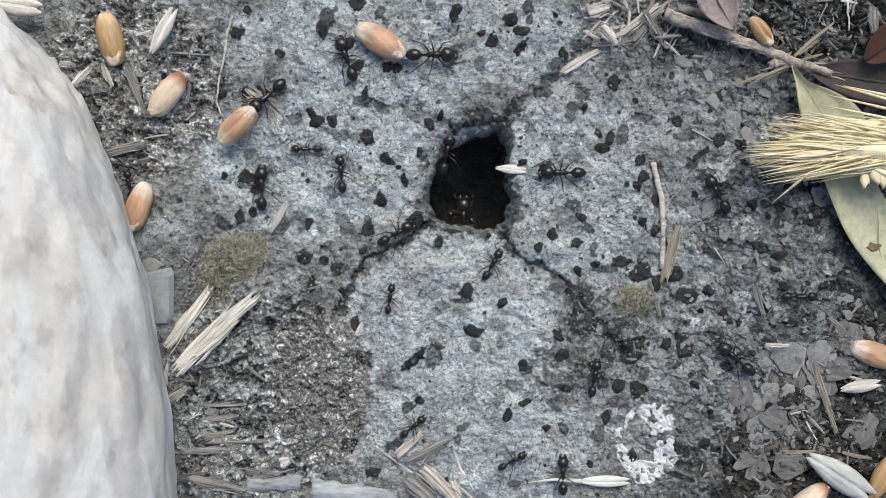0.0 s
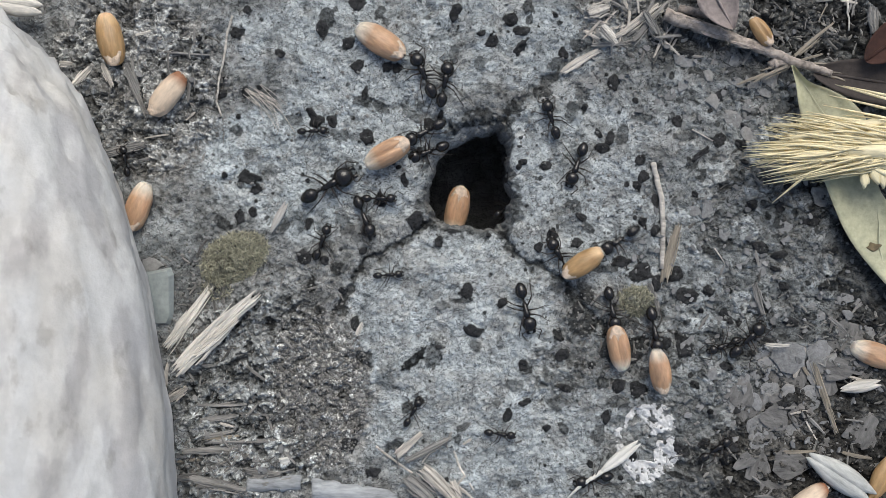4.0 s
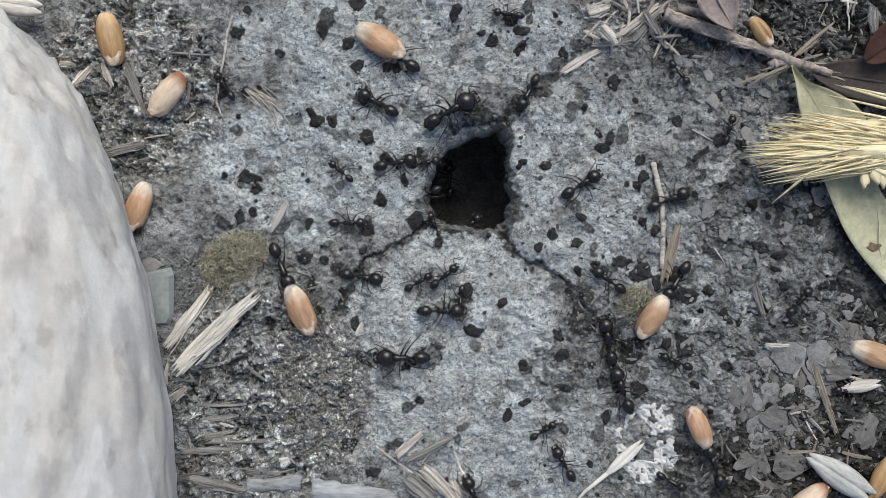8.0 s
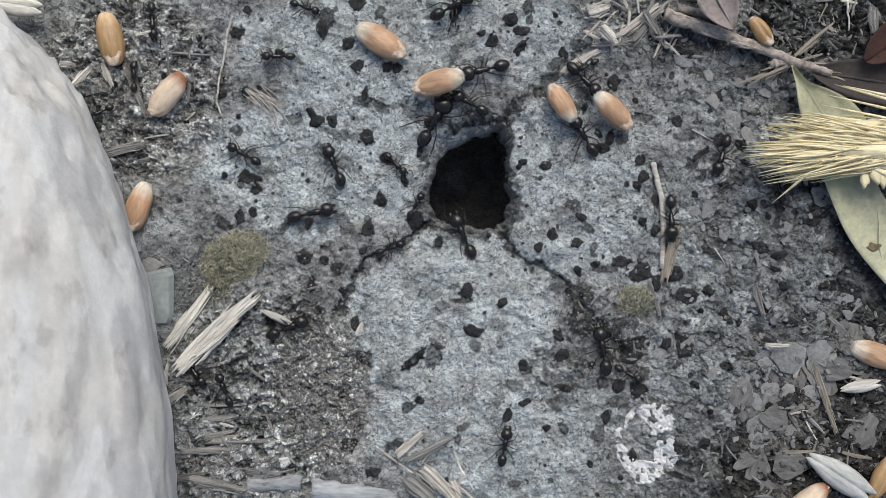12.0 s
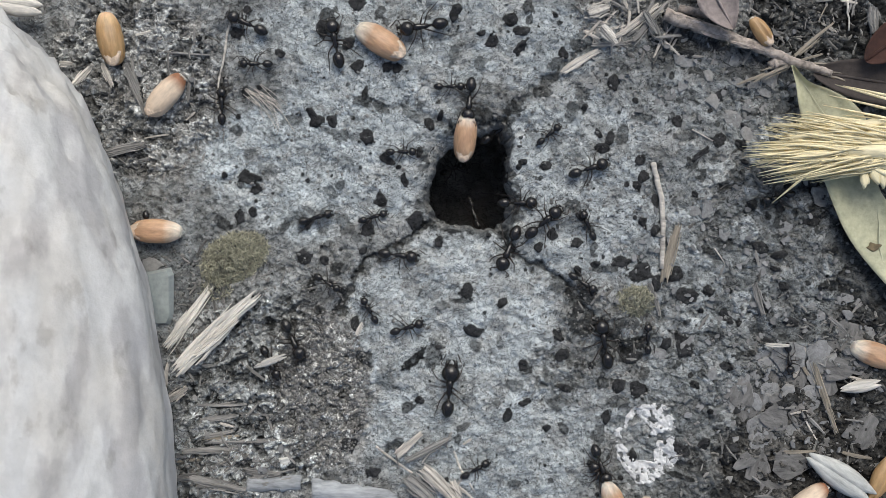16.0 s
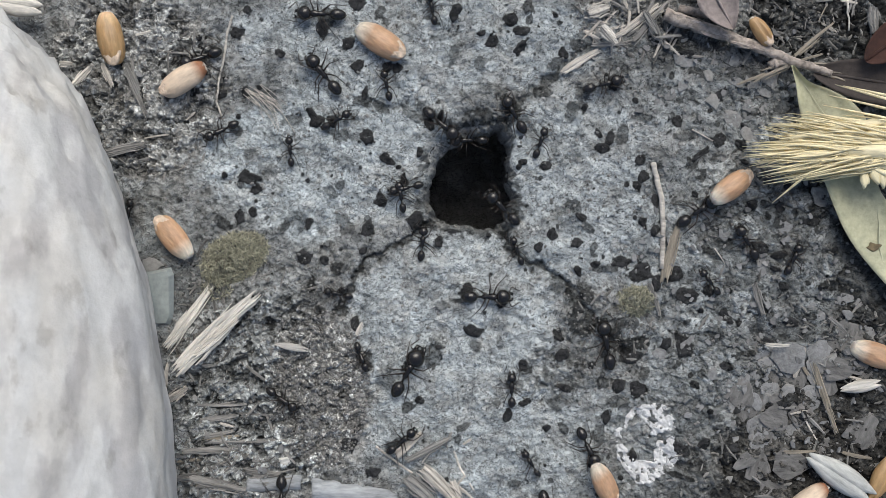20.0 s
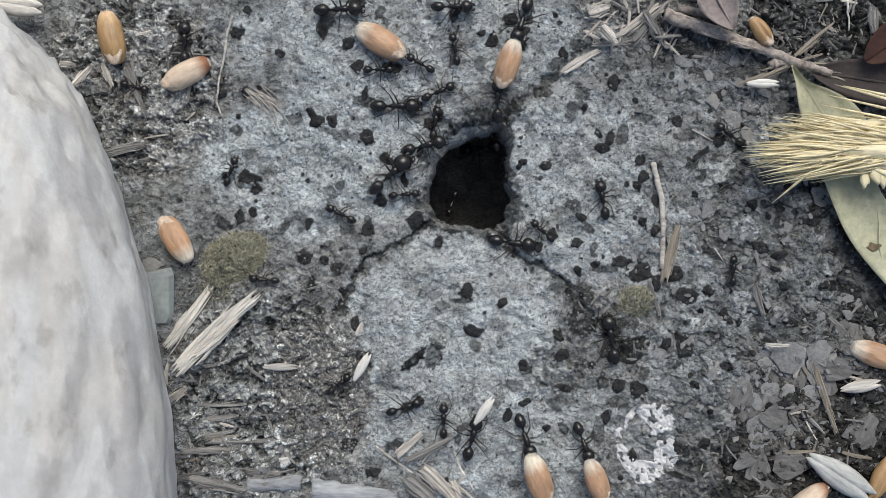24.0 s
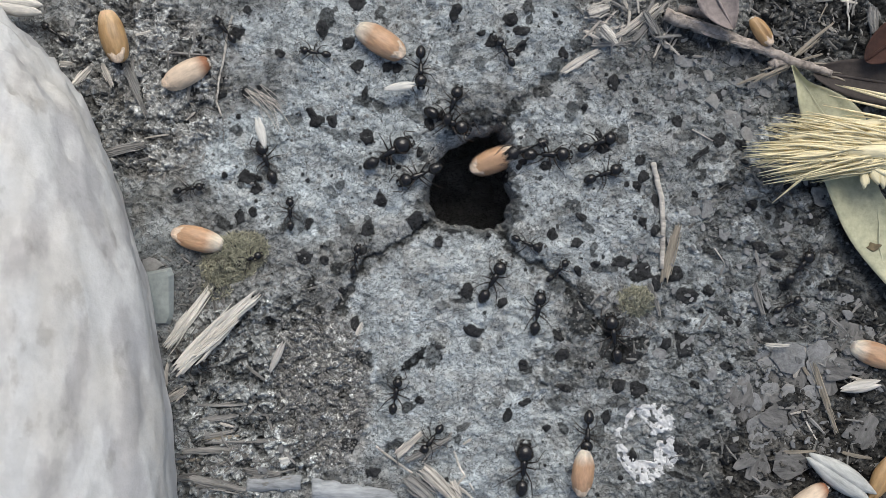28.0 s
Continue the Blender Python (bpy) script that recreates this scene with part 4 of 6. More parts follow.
for count, u0, u1, v0, v1, mats, tag in ((34, 1040, 1195, -5, 85, (STRAW, STRAW_GREY, STRAW, STRAW_GREY), "broken dry straw bit in a heap"),
                                         (7, 1380, 1560, 540, 870, (STRAW_GREY, STRAW_GREY, STRAW), "dry stem fragment in dark litter"),
                                         (6, 1380, 1560, 0, 130, (STRAW_GREY, STRAW_GREY, STRAW), "dry stem fragment on dark soil"),
                                         (14, 90, 370, 20, 300, (STRAW_GREY, STRAW_GREY, STRAW), "small dry straw bit on loose soil"),
                                         (8, 320, 640, 640, 880, (STRAW_GREY, STRAW_GREY, STRAW), "grey fibrous bit on loose soil"),
                                         (8, 680, 850, 760, 880, (STRAW_GREY, STRAW), "small straw bit on the crust")):
    for k in range(count):
        u, v, a, s = strewn.uniform(u0, u1), strewn.uniform(v0, v1), strewn.uniform(0, 3.14), strewn.uniform(9, 30)
        splinter((u - s * math.cos(a), v - s * math.sin(a)), (u + s * math.cos(a), v + s * math.sin(a)), strewn.uniform(2.5, 6), strewn.choice(mats), tag, seed=k, strands=2)

for k in range(13):
    u, v, a, h = strewn.uniform(330, 480), strewn.uniform(690, 872), radians(strewn.uniform(-14, 12)), strewn.uniform(22, 58)
    splinter((u - h * math.cos(a), v - h * math.sin(a)), (u + h * math.cos(a), v + h * math.sin(a)), strewn.uniform(3.5, 9), strewn.choice((STRAW_GREY, STRAW_GREY, STRAW_TAN)), "grey shred of rotten wood on loose soil", name="wood_shred", category="wood shred", seed=k, strands=2)

stick([(1176, 26), (1215, 40), (1260, 54), (1310, 72), (1362, 92), (1402, 108), (1440, 119), (1470, 130)], 12.5, TWIG, "grey-brown dry twig lying across straw litter", knots=0.12, lift=0.0006, taper=0.5, sides=12)
for p, q, w in (((1190, 26), (1252, 46), 8), ((1215, 44), (1290, 66), 7), ((1265, 50), (1345, 78), 8), ((1290, 72), (1358, 92), 7), ((1240, 56), (1275, 68), 6)):
    splinter(p, q, w, TWIG, "peeling bark strip on a dry twig", name="bark_strip", category="bark", seed=int(w), lift=0.0016, strands=2)
stick([(1362, 116), (1380, 110), (1398, 110), (1418, 114)], 10, TWIG, "frayed stub of a dry grass tuft", name="grass_stub", category="grass", knots=0.28, lift=0.0004, taper=0.5, sides=11)
for p, q, w in (((1402, 103), (1478, 39), 11), ((1412, 100), (1452, 70), 7), ((1416, 107), (1457, 95), 7), ((1420, 113), (1468, 113), 6), ((1424, 114), (1498, 144), 8), ((1418, 118), (1482, 140), 6), ((1396, 116), (1331, 146), 9), ((1384, 112), (1345, 126), 6),
                ((1360, 128), (1301, 152), 8), ((1398, 120), (1352, 142), 5), ((1430, 118), (1490, 130), 5), ((1448, 40), (1465, 5), 3)):
    splinter(p, q, w * 0.62, STRAW_TAN, "dry straw blade on a torn grass stub", seed=int(w), lift=0.0012, strands=2)
stick([(1200, 15), (1260, 28), (1300, 45)], 8, TWIG, "thin dry twig under a leaf", knots=0.15)
stick([(436, 856), (480, 857), (531, 853)], 14, STEM, "bluish grey smooth stem piece half buried in soil", name="stem", category="stem", taper=0.95, sides=14, knots=0.06, lift=-0.0010)
stick([(550, 866), (600, 872), (650, 878), (700, 888)], 19, STEM, "bluish grey smooth stem piece beyond a dark break", name="stem", category="stem", taper=0.8, sides=14, knots=0.06, lift=-0.0010)
stick([(1156, 288), (1163, 322), (1171, 350), (1174, 400), (1171, 476)], 5, STRAW, "long pale straw strip in the earth", name="straw_splinter", category="straw", taper=0.9, knots=0.03, lift=-0.0001)
stick([(412, 28), (402, 60), (397, 100), (388, 140), (383, 180), (392, 206)], 2.3, STRAW, "fine curled root fibre on the crust", name="root_fibre", category="root")
stick([(800, 790), (815, 830), (840, 870)], 2.4, STRAW_PALE, "fine pale straw fibre on soil", name="root_fibre", category="root")
stick([(665, 790), (690, 810), (730, 838)], 2.6, STRAW, "fine pale straw fibre on soil", name="root_fibre", category="root")
stick([(1265, 440), (1285, 470)], 1.3, STRAW, "fine pale straw fibre on soil", name="root_fibre", category="root")
stick([(1225, 230), (1262, 250)], 1.6, STRAW, "fine pale straw fibre on soil", name="root_fibre", category="root")
stick([(280, 90), (320, 95), (372, 98)], 2.6, STRAW_GREY, "fine grey root fibre on soil", name="root_fibre", category="root")
stick([(1500, 0), (1502, 55)], 2.0, STRAW_PALE, "fine pale straw fibre on soil", name="root_fibre", category="root")

fan = random.Random(19)
for k in range(22):
    u, v = 450 + fan.uniform(-24, 26), 158 + fan.uniform(-9, 16)
    a, s = radians(fan.uniform(12, 52)), fan.uniform(40, 85)
    stick([(u, v), (u + 0.5 * s * math.cos(a) + fan.uniform(-6, 6), v + 0.5 * s * math.sin(a)), (u + s * math.cos(a + 0.15), v + s * math.sin(a + 0.15))], fan.uniform(0.5, 0.9), STRAW, "fine pale root hair on the crust", name="root_fibre", category="root", sides=5)


# ---- leaves ----
def leaf(base, tip, half, mat, label, lift=0.001, curl=0.0006, blunt=0.75):
    """A blade with a midrib, from base to tip of the plan."""
    ob = thing("leaf", Matrix.Identity(4), label, "leaf")
    way = Vector((tip[0] - base[0], tip[1] - base[1]))
    side = Vector((-way.y, way.x)).normalized()
    n, k = 26, 10
    for layer in ("blade", "midrib"):
        bm = bmesh.new()
        if layer == "blade":
            rows = []
            for top in (1, 0):
                grid = []
                for i in range(n + 1):
                    s = i / n
                    w = half * math.sin(math.pi * min(1, s * 0.98 + 0.01)) ** blunt
                    row = []
                    for j in range(k + 1):
                        c = j / k * 2 - 1
                        u, v = base[0] + way.x * s + side.x * w * c, base[1] + way.y * s + side.y * w * c
                        z = lift + curl * (c * c) + 0.0004 * noise.noise(Vector((u * 0.02, v * 0.02, 3))) + (0.00012 if top else 0)
                        row.append(bm.verts.new(at(u, v, z)))
                    grid.append(row)
                rows.append(grid)
            for top, grid in zip((1, 0), rows):
                for i in range(n):
                    for j in range(k):
                        bm.faces.new((grid[i][j], grid[i][j + 1], grid[i + 1][j + 1], grid[i + 1][j]))
            a, b = rows
            for i in range(n):
                bm.faces.new((a[i][0], a[i + 1][0], b[i + 1][0], b[i][0]))
                bm.faces.new((a[i][k], b[i][k], b[i + 1][k], a[i + 1][k]))
        else:
            tube(bm, [at(base[0] + way.x * s, base[1] + way.y * s, lift + 0.00012) for s in (0.01, 0.25, 0.5, 0.75, 0.98)], [0.00022, 0.0002, 0.00017, 0.00012, 0.00005], 6)
        part(layer, bm, mat, ob)
    return ob



def edged_leaf(one, other, rib, mat, rib_mat, label, lift=0.0016, curl=0.0007):
    """A blade between two curved edges of the plan, with a raised midrib."""
    ob = thing("leaf", Matrix.Identity(4), label, "leaf")

    def along(points, s):
        x = s * (len(points) - 1)
        i = min(int(x), len(points) - 2)
        p = [points[min(max(i + d, 0), len(points) - 1)] for d in (-1, 0, 1, 2)]
        f = x - i
        return [0.5 * (2 * p[1][c] + (p[2][c] - p[0][c]) * f + (2 * p[0][c] - 5 * p[1][c] + 4 * p[2][c] - p[3][c]) * f * f + (3 * p[1][c] - p[0][c] - 3 * p[2][c] + p[3][c]) * f ** 3) for c in (0, 1)]

    n, k = 40, 12
    bm = bmesh.new()
    layers = []
    for top in (1, 0):
        grid = []
        for i in range(n + 1):
            (au, av), (bu, bv) = along(one, i / n), along(other, i / n)
            row = []
            for j in range(k + 1):
                f = j / k
                u, v = au + (bu - au) * f, av + (bv - av) * f
                z = lift + curl * (2 * f - 1) ** 2 + 0.0005 * noise.noise(Vector((u * 0.012, v * 0.012, 3))) + 0.00007 * math.sin(u * 0.16 - v * 0.1) + (0.00012 if top else 0)
                row.append(bm.verts.new(at(u, v, z)))
            grid.append(row)
        layers.append(grid)
    for grid in layers:
        for i in range(n):
            for j in range(k):
                bm.faces.new((grid[i][j], grid[i][j + 1], grid[i + 1][j + 1], grid[i + 1][j]))
    a, b = layers
    for i in range(n):
        bm.faces.new((a[i][0], a[i + 1][0], b[i + 1][0], b[i][0]))
        bm.faces.new((a[i][k], b[i][k], b[i + 1][k], a[i + 1][k]))
    for i in (0, n):
        for j in range(k):
            bm.faces.new((a[i][j], a[i][j + 1], b[i][j + 1], b[i][j]))
    part("blade", bm, mat, ob)
    bm = bmesh.new()
    tube(bm, [at(*along(rib, i / 12), lift + 0.00016) for i in range(13)], [0.00003 + 0.000006 * i for i in range(13)], 6)
    part("midrib", bm, rib_mat, ob, "pale midrib")
    return ob


green_leaf = edged_leaf([(1400, 116), (1409, 152), (1414, 190), (1427, 240), (1455, 312), (1500, 418), (1566, 502), (1640, 575)],
                        [(1406, 116), (1432, 144), (1472, 160), (1512, 184), (1538, 225), (1552, 320), (1584, 375), (1700, 520)],
                        [(1405, 122), (1450, 190), (1500, 265), (1545, 340), (1556, 400), (1564, 470), (1650, 560)], LEAF, LEAF_RIB, "dull green pointed leaf under a dry grass ear")
spot = bmesh.new()
blob(spot, at(1547, 437, 0.0019), (0.0008, 0.0005, 0.00012), 16, 8, lambda x, y, z: (x * (1 + 0.25 * math.sin(4 * math.atan2(y, x))), y * (1 + 0.3 * math.sin(3 * math.atan2(y, x) + 1)), z))
leaf_spot = part("leaf_spot", spot, LEAF_SPOT, green_leaf, "brown dead spot")
leaf((1240, -60), (1298, 52), 36, LEAF_PINK, "dry mauve leaf tip over a twig", lift=0.0032, blunt=0.8)
leaf((1440, 128), (1690, 165), 40, LEAF_BROWN, "dark brown dead leaf", lift=0.0012, blunt=0.6)
leaf((1532, 108), (1640, 28), 34, LEAF_RED, "reddish brown dead leaf", lift=0.0026, blunt=0.6)


# ---- ear of dry grass with long awns ----
def grass_ear():
    ob = thing("grass_ear", pose(0, 0, 0), "dry yellow grass ear with long fine awns over a leaf", "grass ear")
    rr = random.Random(11)
    bm = bmesh.new()
    tube(bm, [at(1465, 268, 0.0058), at(1540, 268, 0.006), at(1620, 272, 0.006)], (0.0004, 0.0009, 0.001), 8)
    part("rachis", bm, AWN, ob)
    for k in range(330):
        f, s = rr.uniform(-1, 1), rr.random() ** 1.3
        tu, tv = 1292 + 78 * abs(f - 0.12) ** 1.4 + rr.uniform(0, 40) + 150 * s, 262 + 66 * f * (1 - 0.25 * s) + rr.uniform(-7, 7)
        bu = tu + rr.uniform(105, 190)
        bv = 262 + (tv - 262) * 0.42 + rr.uniform(-9, 9)
        hb, ht = rr.uniform(0.0045, 0.0068), rr.uniform(0.0026, 0.0066)
        bm = bmesh.new()
        bend = rr.uniform(-7, 7)
        pts = [at(bu + (tu - bu) * c, bv + (tv - bv) * c + bend * math.sin(math.pi * c), hb + (ht - hb) * c) for c in (0, 0.3, 0.65, 1)]
        tube(bm, pts, (0.0001, 0.00017, 0.0001, 0.00002), 4)
        part("awn", bm, AWN, ob)
    for bu, bv, tu, tv in ((1600, 176, 1492, 152), (1600, 184, 1478, 150), (1600, 200, 1464, 168), (1600, 216, 1455, 186), (1580, 226, 1440, 200), (1560, 236, 1385, 208), (1440, 300, 1366, 360), (1530, 300, 1450, 324), (1500, 292, 1386, 312), (1470, 300, 1350, 322)):
        bm = bmesh.new()
        tube(bm, [at(bu + (tu - bu) * c, bv + (tv - bv) * c, 0.0052 - 0.0012 * c) for c in (0, 0.3, 0.65, 1)], (0.00014, 0.00018, 0.00012, 0.00003), 5)
        part("awn", bm, AWN, ob)
    for u, v, a, l in ((1545, 238, 6, 95), (1560, 292, -14, 90), (1470, 254, 2, 120), (1530, 262, 3, 110), (1580, 312, -22, 70), (1480, 278, -12, 96), (1450, 240, 5, 100), (1420, 262, -4, 96), (1500, 225, 9, 100)):
        bm = bmesh.new()
        blob(bm, (0, 0, 0), (l * 0.68 * UNIT, 10 * UNIT, 6 * UNIT), 14, 10, lambda x, y, z: (x, y * (0.62 + 0.38 * x), z * (0.7 + 0.3 * x)))
        g = part("glume", bm, AWN, ob)
        g.matrix_basis = pose(*at(u, v, 0.0056), 0, 0, a)
    for u, v, r in ((1530, 318, 14), (1548, 308, 17), (1562, 316, 15)):
        bm = bmesh.new()
        blob(bm, (0, 0, 0), (r * UNIT, r * 0.6 * UNIT, r * 0.4 * UNIT), 9, 6, lambda x, y, z: (x * (1 + 0.4 * math.sin(5 * y)), y, z))
        g = part("chaff", bm, AWN, ob, "torn pale yellow chaff")
        g.matrix_basis = pose(*at(u, v, 0.0052), 0, 0, r * 7)
    return ob


grass_ear()


# ---- moss, litter, grit ----
def tuft(u, v, ru, rv, count, mat, name, label, category, turn=0.0, tall=1.4, seed=1):
    """A low cushion of short curled fibres."""
    rr = random.Random(seed)
    bm = bmesh.new()
    for k in range(count):
        a, r = rr.uniform(0, 6.283), math.sqrt(rr.random())
        x, y = r * math.cos(a) * ru, r * math.sin(a) * rv
        c, s = math.cos(radians(turn)), math.sin(radians(turn))
        pu, pv = u + x * c + y * s, v - x * s + y * c
        h = height(pu, pv) + tall * 0.001 * (1 - r * r) * rr.uniform(0.3, 1)
        d = rr.uniform(0, 6.283)
        l = rr.uniform(7, 17)
        q = rr.uniform(-2.2, 2.2)
        pts = [at(pu + l * k2 * math.cos(d + q * k2), pv + l * k2 * math.sin(d + q * k2), h + rr.uniform(-1, 1) * 0.0002) for k2 in (-0.5, 0, 0.5)]
        tube(bm, pts, (0.00005, 0.00007, 0.00003), 3)
    return tagged(new(name, mesh_of(name, bm, mat)), label, category)


tuft(414, 456, 64, 42, 1700, MOSS, "moss_tuft", "dry olive moss cushion on loose soil", "moss", turn=25)
tuft(385, 505, 34, 26, 120, MOSS, "moss_tuft", "thin strands of dry moss by splinters", "moss", turn=30, seed=2)
tuft(1126, 533, 34, 28, 520, MOSS, "moss_tuft", "small dry moss cushion in a dark hollow", "moss", seed=3, tall=0.8)


def flakes(count, zones, seed):
    """Thin angular plates of earth and leaf, lying loose and a little tilted, as one mesh."""
    rr = random.Random(seed)
    verts, faces = [], []
    for k in range(count):
        z = rr.choices(zones, [q[4] for q in zones])[0]
        a, r = rr.uniform(0, 6.283), math.sqrt(rr.random())
        u, v = z[0] + r * math.cos(a) * z[2], z[1] + r * math.sin(a) * z[3]
        if math.hypot((u - 830) / 110, (v - 322) / 120) < 1:
            continue
        x, y, h = at(u, v, height(u, v))
        r0 = rr.choice((3, 4, 5, 6.5, 8.5)) * UNIT
        n = rr.choice((6, 7, 8, 9))
        thick = rr.uniform(0.00012, 0.0003)
        tx, ty = rr.uniform(-0.18, 0.18), rr.uniform(-0.18, 0.18)
        stretch, spin = rr.uniform(0.35, 0.9), rr.uniform(0, 6.283)
        base = len(verts)
        for top in (0, 1):
            keep = rr.getstate()
            rr.seed(k)
            for e in range(n):
                t = 6.283 * (e + rr.uniform(-0.3, 0.3)) / n
                g = rr.uniform(0.5, 1.15)
                p, q = r0 * g * math.cos(t), r0 * stretch * g * math.sin(t)
                p, q = p * math.cos(spin) - q * math.sin(spin), p * math.sin(spin) + q * math.cos(spin)
                s = 0.93 if top else 1.0
                verts.append((x + p * s, y + q * s, h + 0.0001 + tx * p + ty * q + (thick if top else -thick * 0.3)))
            rr.setstate(keep)
        faces.append(tuple(base + n + e for e in range(n)))
        faces.append(tuple(base + n - 1 - e for e in range(n)))
        for e in range(n):
            faces.append((base + e, base + (e + 1) % n, base + n + (e + 1) % n, base + n + e))
    mesh = bpy.data.meshes.new("earth_flakes")
    mesh.from_pydata(verts, [], faces)
    mesh.materials.append(FLAKE)
    return tagged(new("earth_flakes", mesh), "loose thin grey flakes of earth and leaf", "flakes", kind="stuff")


flakes(480, [(1330, 330, 230, 290, 4), (1400, 680, 170, 170, 2.5), (1250, 560, 200, 180, 2), (230, 160, 170, 160, 1), (430, 700, 160, 170, 1.2), (1250, 130, 220, 90, 1.5), (360, 830, 120, 50, 0.6)], 31)


def scatter(name, label, count, zones, seed, fibre, mat, category):
    """Loose bits strewn over zones (u, v, ru, rv, share) of the plan, as one mesh."""
    rr = random.Random(seed)
    verts, faces = [], []
    weights = [z[4] for z in zones]
    for k in range(count):
        z = rr.choices(zones, weights)[0]
        a, r = rr.uniform(0, 6.283), math.sqrt(rr.random())
        u, v = z[0] + r * math.cos(a) * z[2], z[1] + r * math.sin(a) * z[3]
        if math.hypot((u - 830) / 110, (v - 322) / 120) < 1 or (not fibre and u > 1180 and rr.random() < 0.75):
            continue
        x, y, h = at(u, v, height(u, v))
        base = len(verts)
        d = rr.uniform(0, 3.1416)
        if fibre:
            l, w = rr.choice((7, 10, 15, 22, 34)) * rr.uniform(0.7, 1.2) * UNIT, rr.uniform(0.8, 3.2) * UNIT
            t = w * rr.uniform(0.4, 0.9)
            bend = rr.uniform(-0.1, 0.1) * l
            c, s = math.cos(d), math.sin(d)
            for f, g in ((-0.5, 0.55), (0, 1), (0.5, 0.4)):
                for e, up in ((-1, 0), (0, 1), (1, 0), (0, -1)):
                    px, py = l * f, e * w * g + bend * (1 - 4 * f * f)
                    verts.append((x + px * c - py * s, y + px * s + py * c, h + t * 0.6 + up * t * g + rr.uniform(-0.3, 0.3) * w))
            for q in (0, 4):
                for e in range(4):
                    faces.append((base + q + e, base + q + (e + 1) % 4, base + q + 4 + (e + 1) % 4, base + q + 4 + e))
            faces.append((base + 3, base + 2, base + 1, base))
            faces.append((base + 8, base + 9, base + 10, base + 11))
        else:
            r0 = rr.choice((1.2, 1.6, 2.1, 2.8, 3.6)) * UNIT * rr.uniform(0.7, 1.1)
            flat = rr.uniform(0.4, 0.8)
            n = 5
            for lev, rad in ((-0.6, 0.8), (0.1, 1.0), (1.1, 0.3)):
                for e in range(n):
                    g = rr.uniform(0.6, 1.25) * rad
                    verts.append((x + r0 * g * math.cos(d + e * 6.283 / n), y + r0 * g * math.sin(d + e * 6.283 / n), h + r0 * flat * (0.4 + lev * rr.uniform(0.8, 1.2))))
            for q in (0, n):
                for e in range(n):
                    faces.append((base + q + e, base + q + (e + 1) % n, base + q + n + (e + 1) % n, base + q + n + e))
            faces.append(tuple(base + 2 * n + e for e in range(n)))
            faces.append(tuple(base + n - 1 - e for e in range(n)))
    mesh = bpy.data.meshes.new(name)
    mesh.from_pydata(verts, [], faces)
    mesh.materials.append(mat)
    return tagged(new(name, mesh), label, category, kind="stuff")


LOOSE_ZONES = [(440, 700, 180, 170, 1.6), (250, 160, 170, 160, 2), (1250, 40, 240, 70, 3), (1500, 720, 110, 190, 1.3), (360, 830, 130, 60, 2), (1080, 590, 80, 90, 0.8), (540, 500, 100, 50, 0.3), (1330, 820, 200, 70, 0.7), (1470, 60, 110, 70, 1), (330, 540, 70, 110, 0.8)]
scatter("grit", "loose grey and brown grains of soil", 9000, LOOSE_ZONES + [(570, 690, 85, 140, 9)] + [(1200, 400, 330, 380, 3), (700, 300, 400, 300, 1.5)], 21, False, GRIT, "grit")
scatter("plant_litter", "fine chopped straw and root fibres on soil", 1000, LOOSE_ZONES + [(1400, 420, 180, 300, 1.2)], 22, True, LITTER, "litter")


def pebble(u, v, r, flat=0.34, mat=None, label="small angular grey stone chip"):
    """A broken chip: an uneven outline, worn at its upper edge, its top face tilted."""
    rr = random.Random(int(u * 13 + v))
    n = rr.choice((7, 8, 9, 10)) if flat > 0.3 else 15
    ragged = 0.72 if flat > 0.3 else 0.86
    lobe, turned = rr.uniform(0.05, 0.22), rr.uniform(0, 6.283)
    shape = [(6.283 * (e + rr.uniform(-0.4, 0.4)) / n, rr.uniform(ragged, 1.1) * (1 + lobe * math.sin(3 * 6.283 * e / n + turned))) for e in range(n)]
    long, tx, ty = rr.uniform(0.65, 0.95), rr.uniform(-0.25, 0.25), rr.uniform(-0.25, 0.25)
    bm = bmesh.new()
    rings = []
    for k, z in ((0.92, -0.5), (1.0, 0.0), (0.9, 0.32), (0.55, 0.45)):
        rings.append([bm.verts.new(Vector((k * q * math.cos(a), k * q * math.sin(a) * long, (z + (tx * math.cos(a) + ty * math.sin(a)) * (z > 0) + rr.uniform(-0.05, 0.05)) * flat)) * r * UNIT) for a, q in shape])
    for p, q in zip(rings, rings[1:]):
        for e in range(n):
            bm.faces.new((p[e], p[(e + 1) % n], q[(e + 1) % n], q[e]))
    bm.faces.new(rings[0][::-1])
    bm.faces.new(rings[-1])
    ob = new("stone_chip", mesh_of("stone_chip", bm, mat or PEBBLE, True))
    ob.matrix_basis = pose(*at(u, v, height(u, v) + r * UNIT * flat * 0.4), 0, 0, rr.uniform(0, 360))
    return tagged(ob, label, "stone chip", "stone chips")


for u, v, r in ((128, 42, 9), (315, 230, 12), (1472, 640, 17), (1300, 108, 14), (1325, 240, 20), (1295, 205, 16), (1395, 690, 15), (1358, 705, 14), (1295, 748, 9), (1435, 52, 10), (1540, 735, 10), (1355, 640, 16),
                (1330, 775, 8), (1290, 850, 9), (1262, 180, 17), (1255, 135, 15), (583, 702, 6), (505, 760, 6), (420, 812, 8), (365, 770, 9), (640, 700, 6), (1430, 700, 10), (345, 705, 7), (1060, 60, 9), (1210, 70, 8), (270, 470, 22)):
    pebble(u, v, r)
pebble(1395, 764, 48, 0.05, EARTH_FLAKE, "broad ragged grey flake of bark on litter")
flat_rng = random.Random(91)
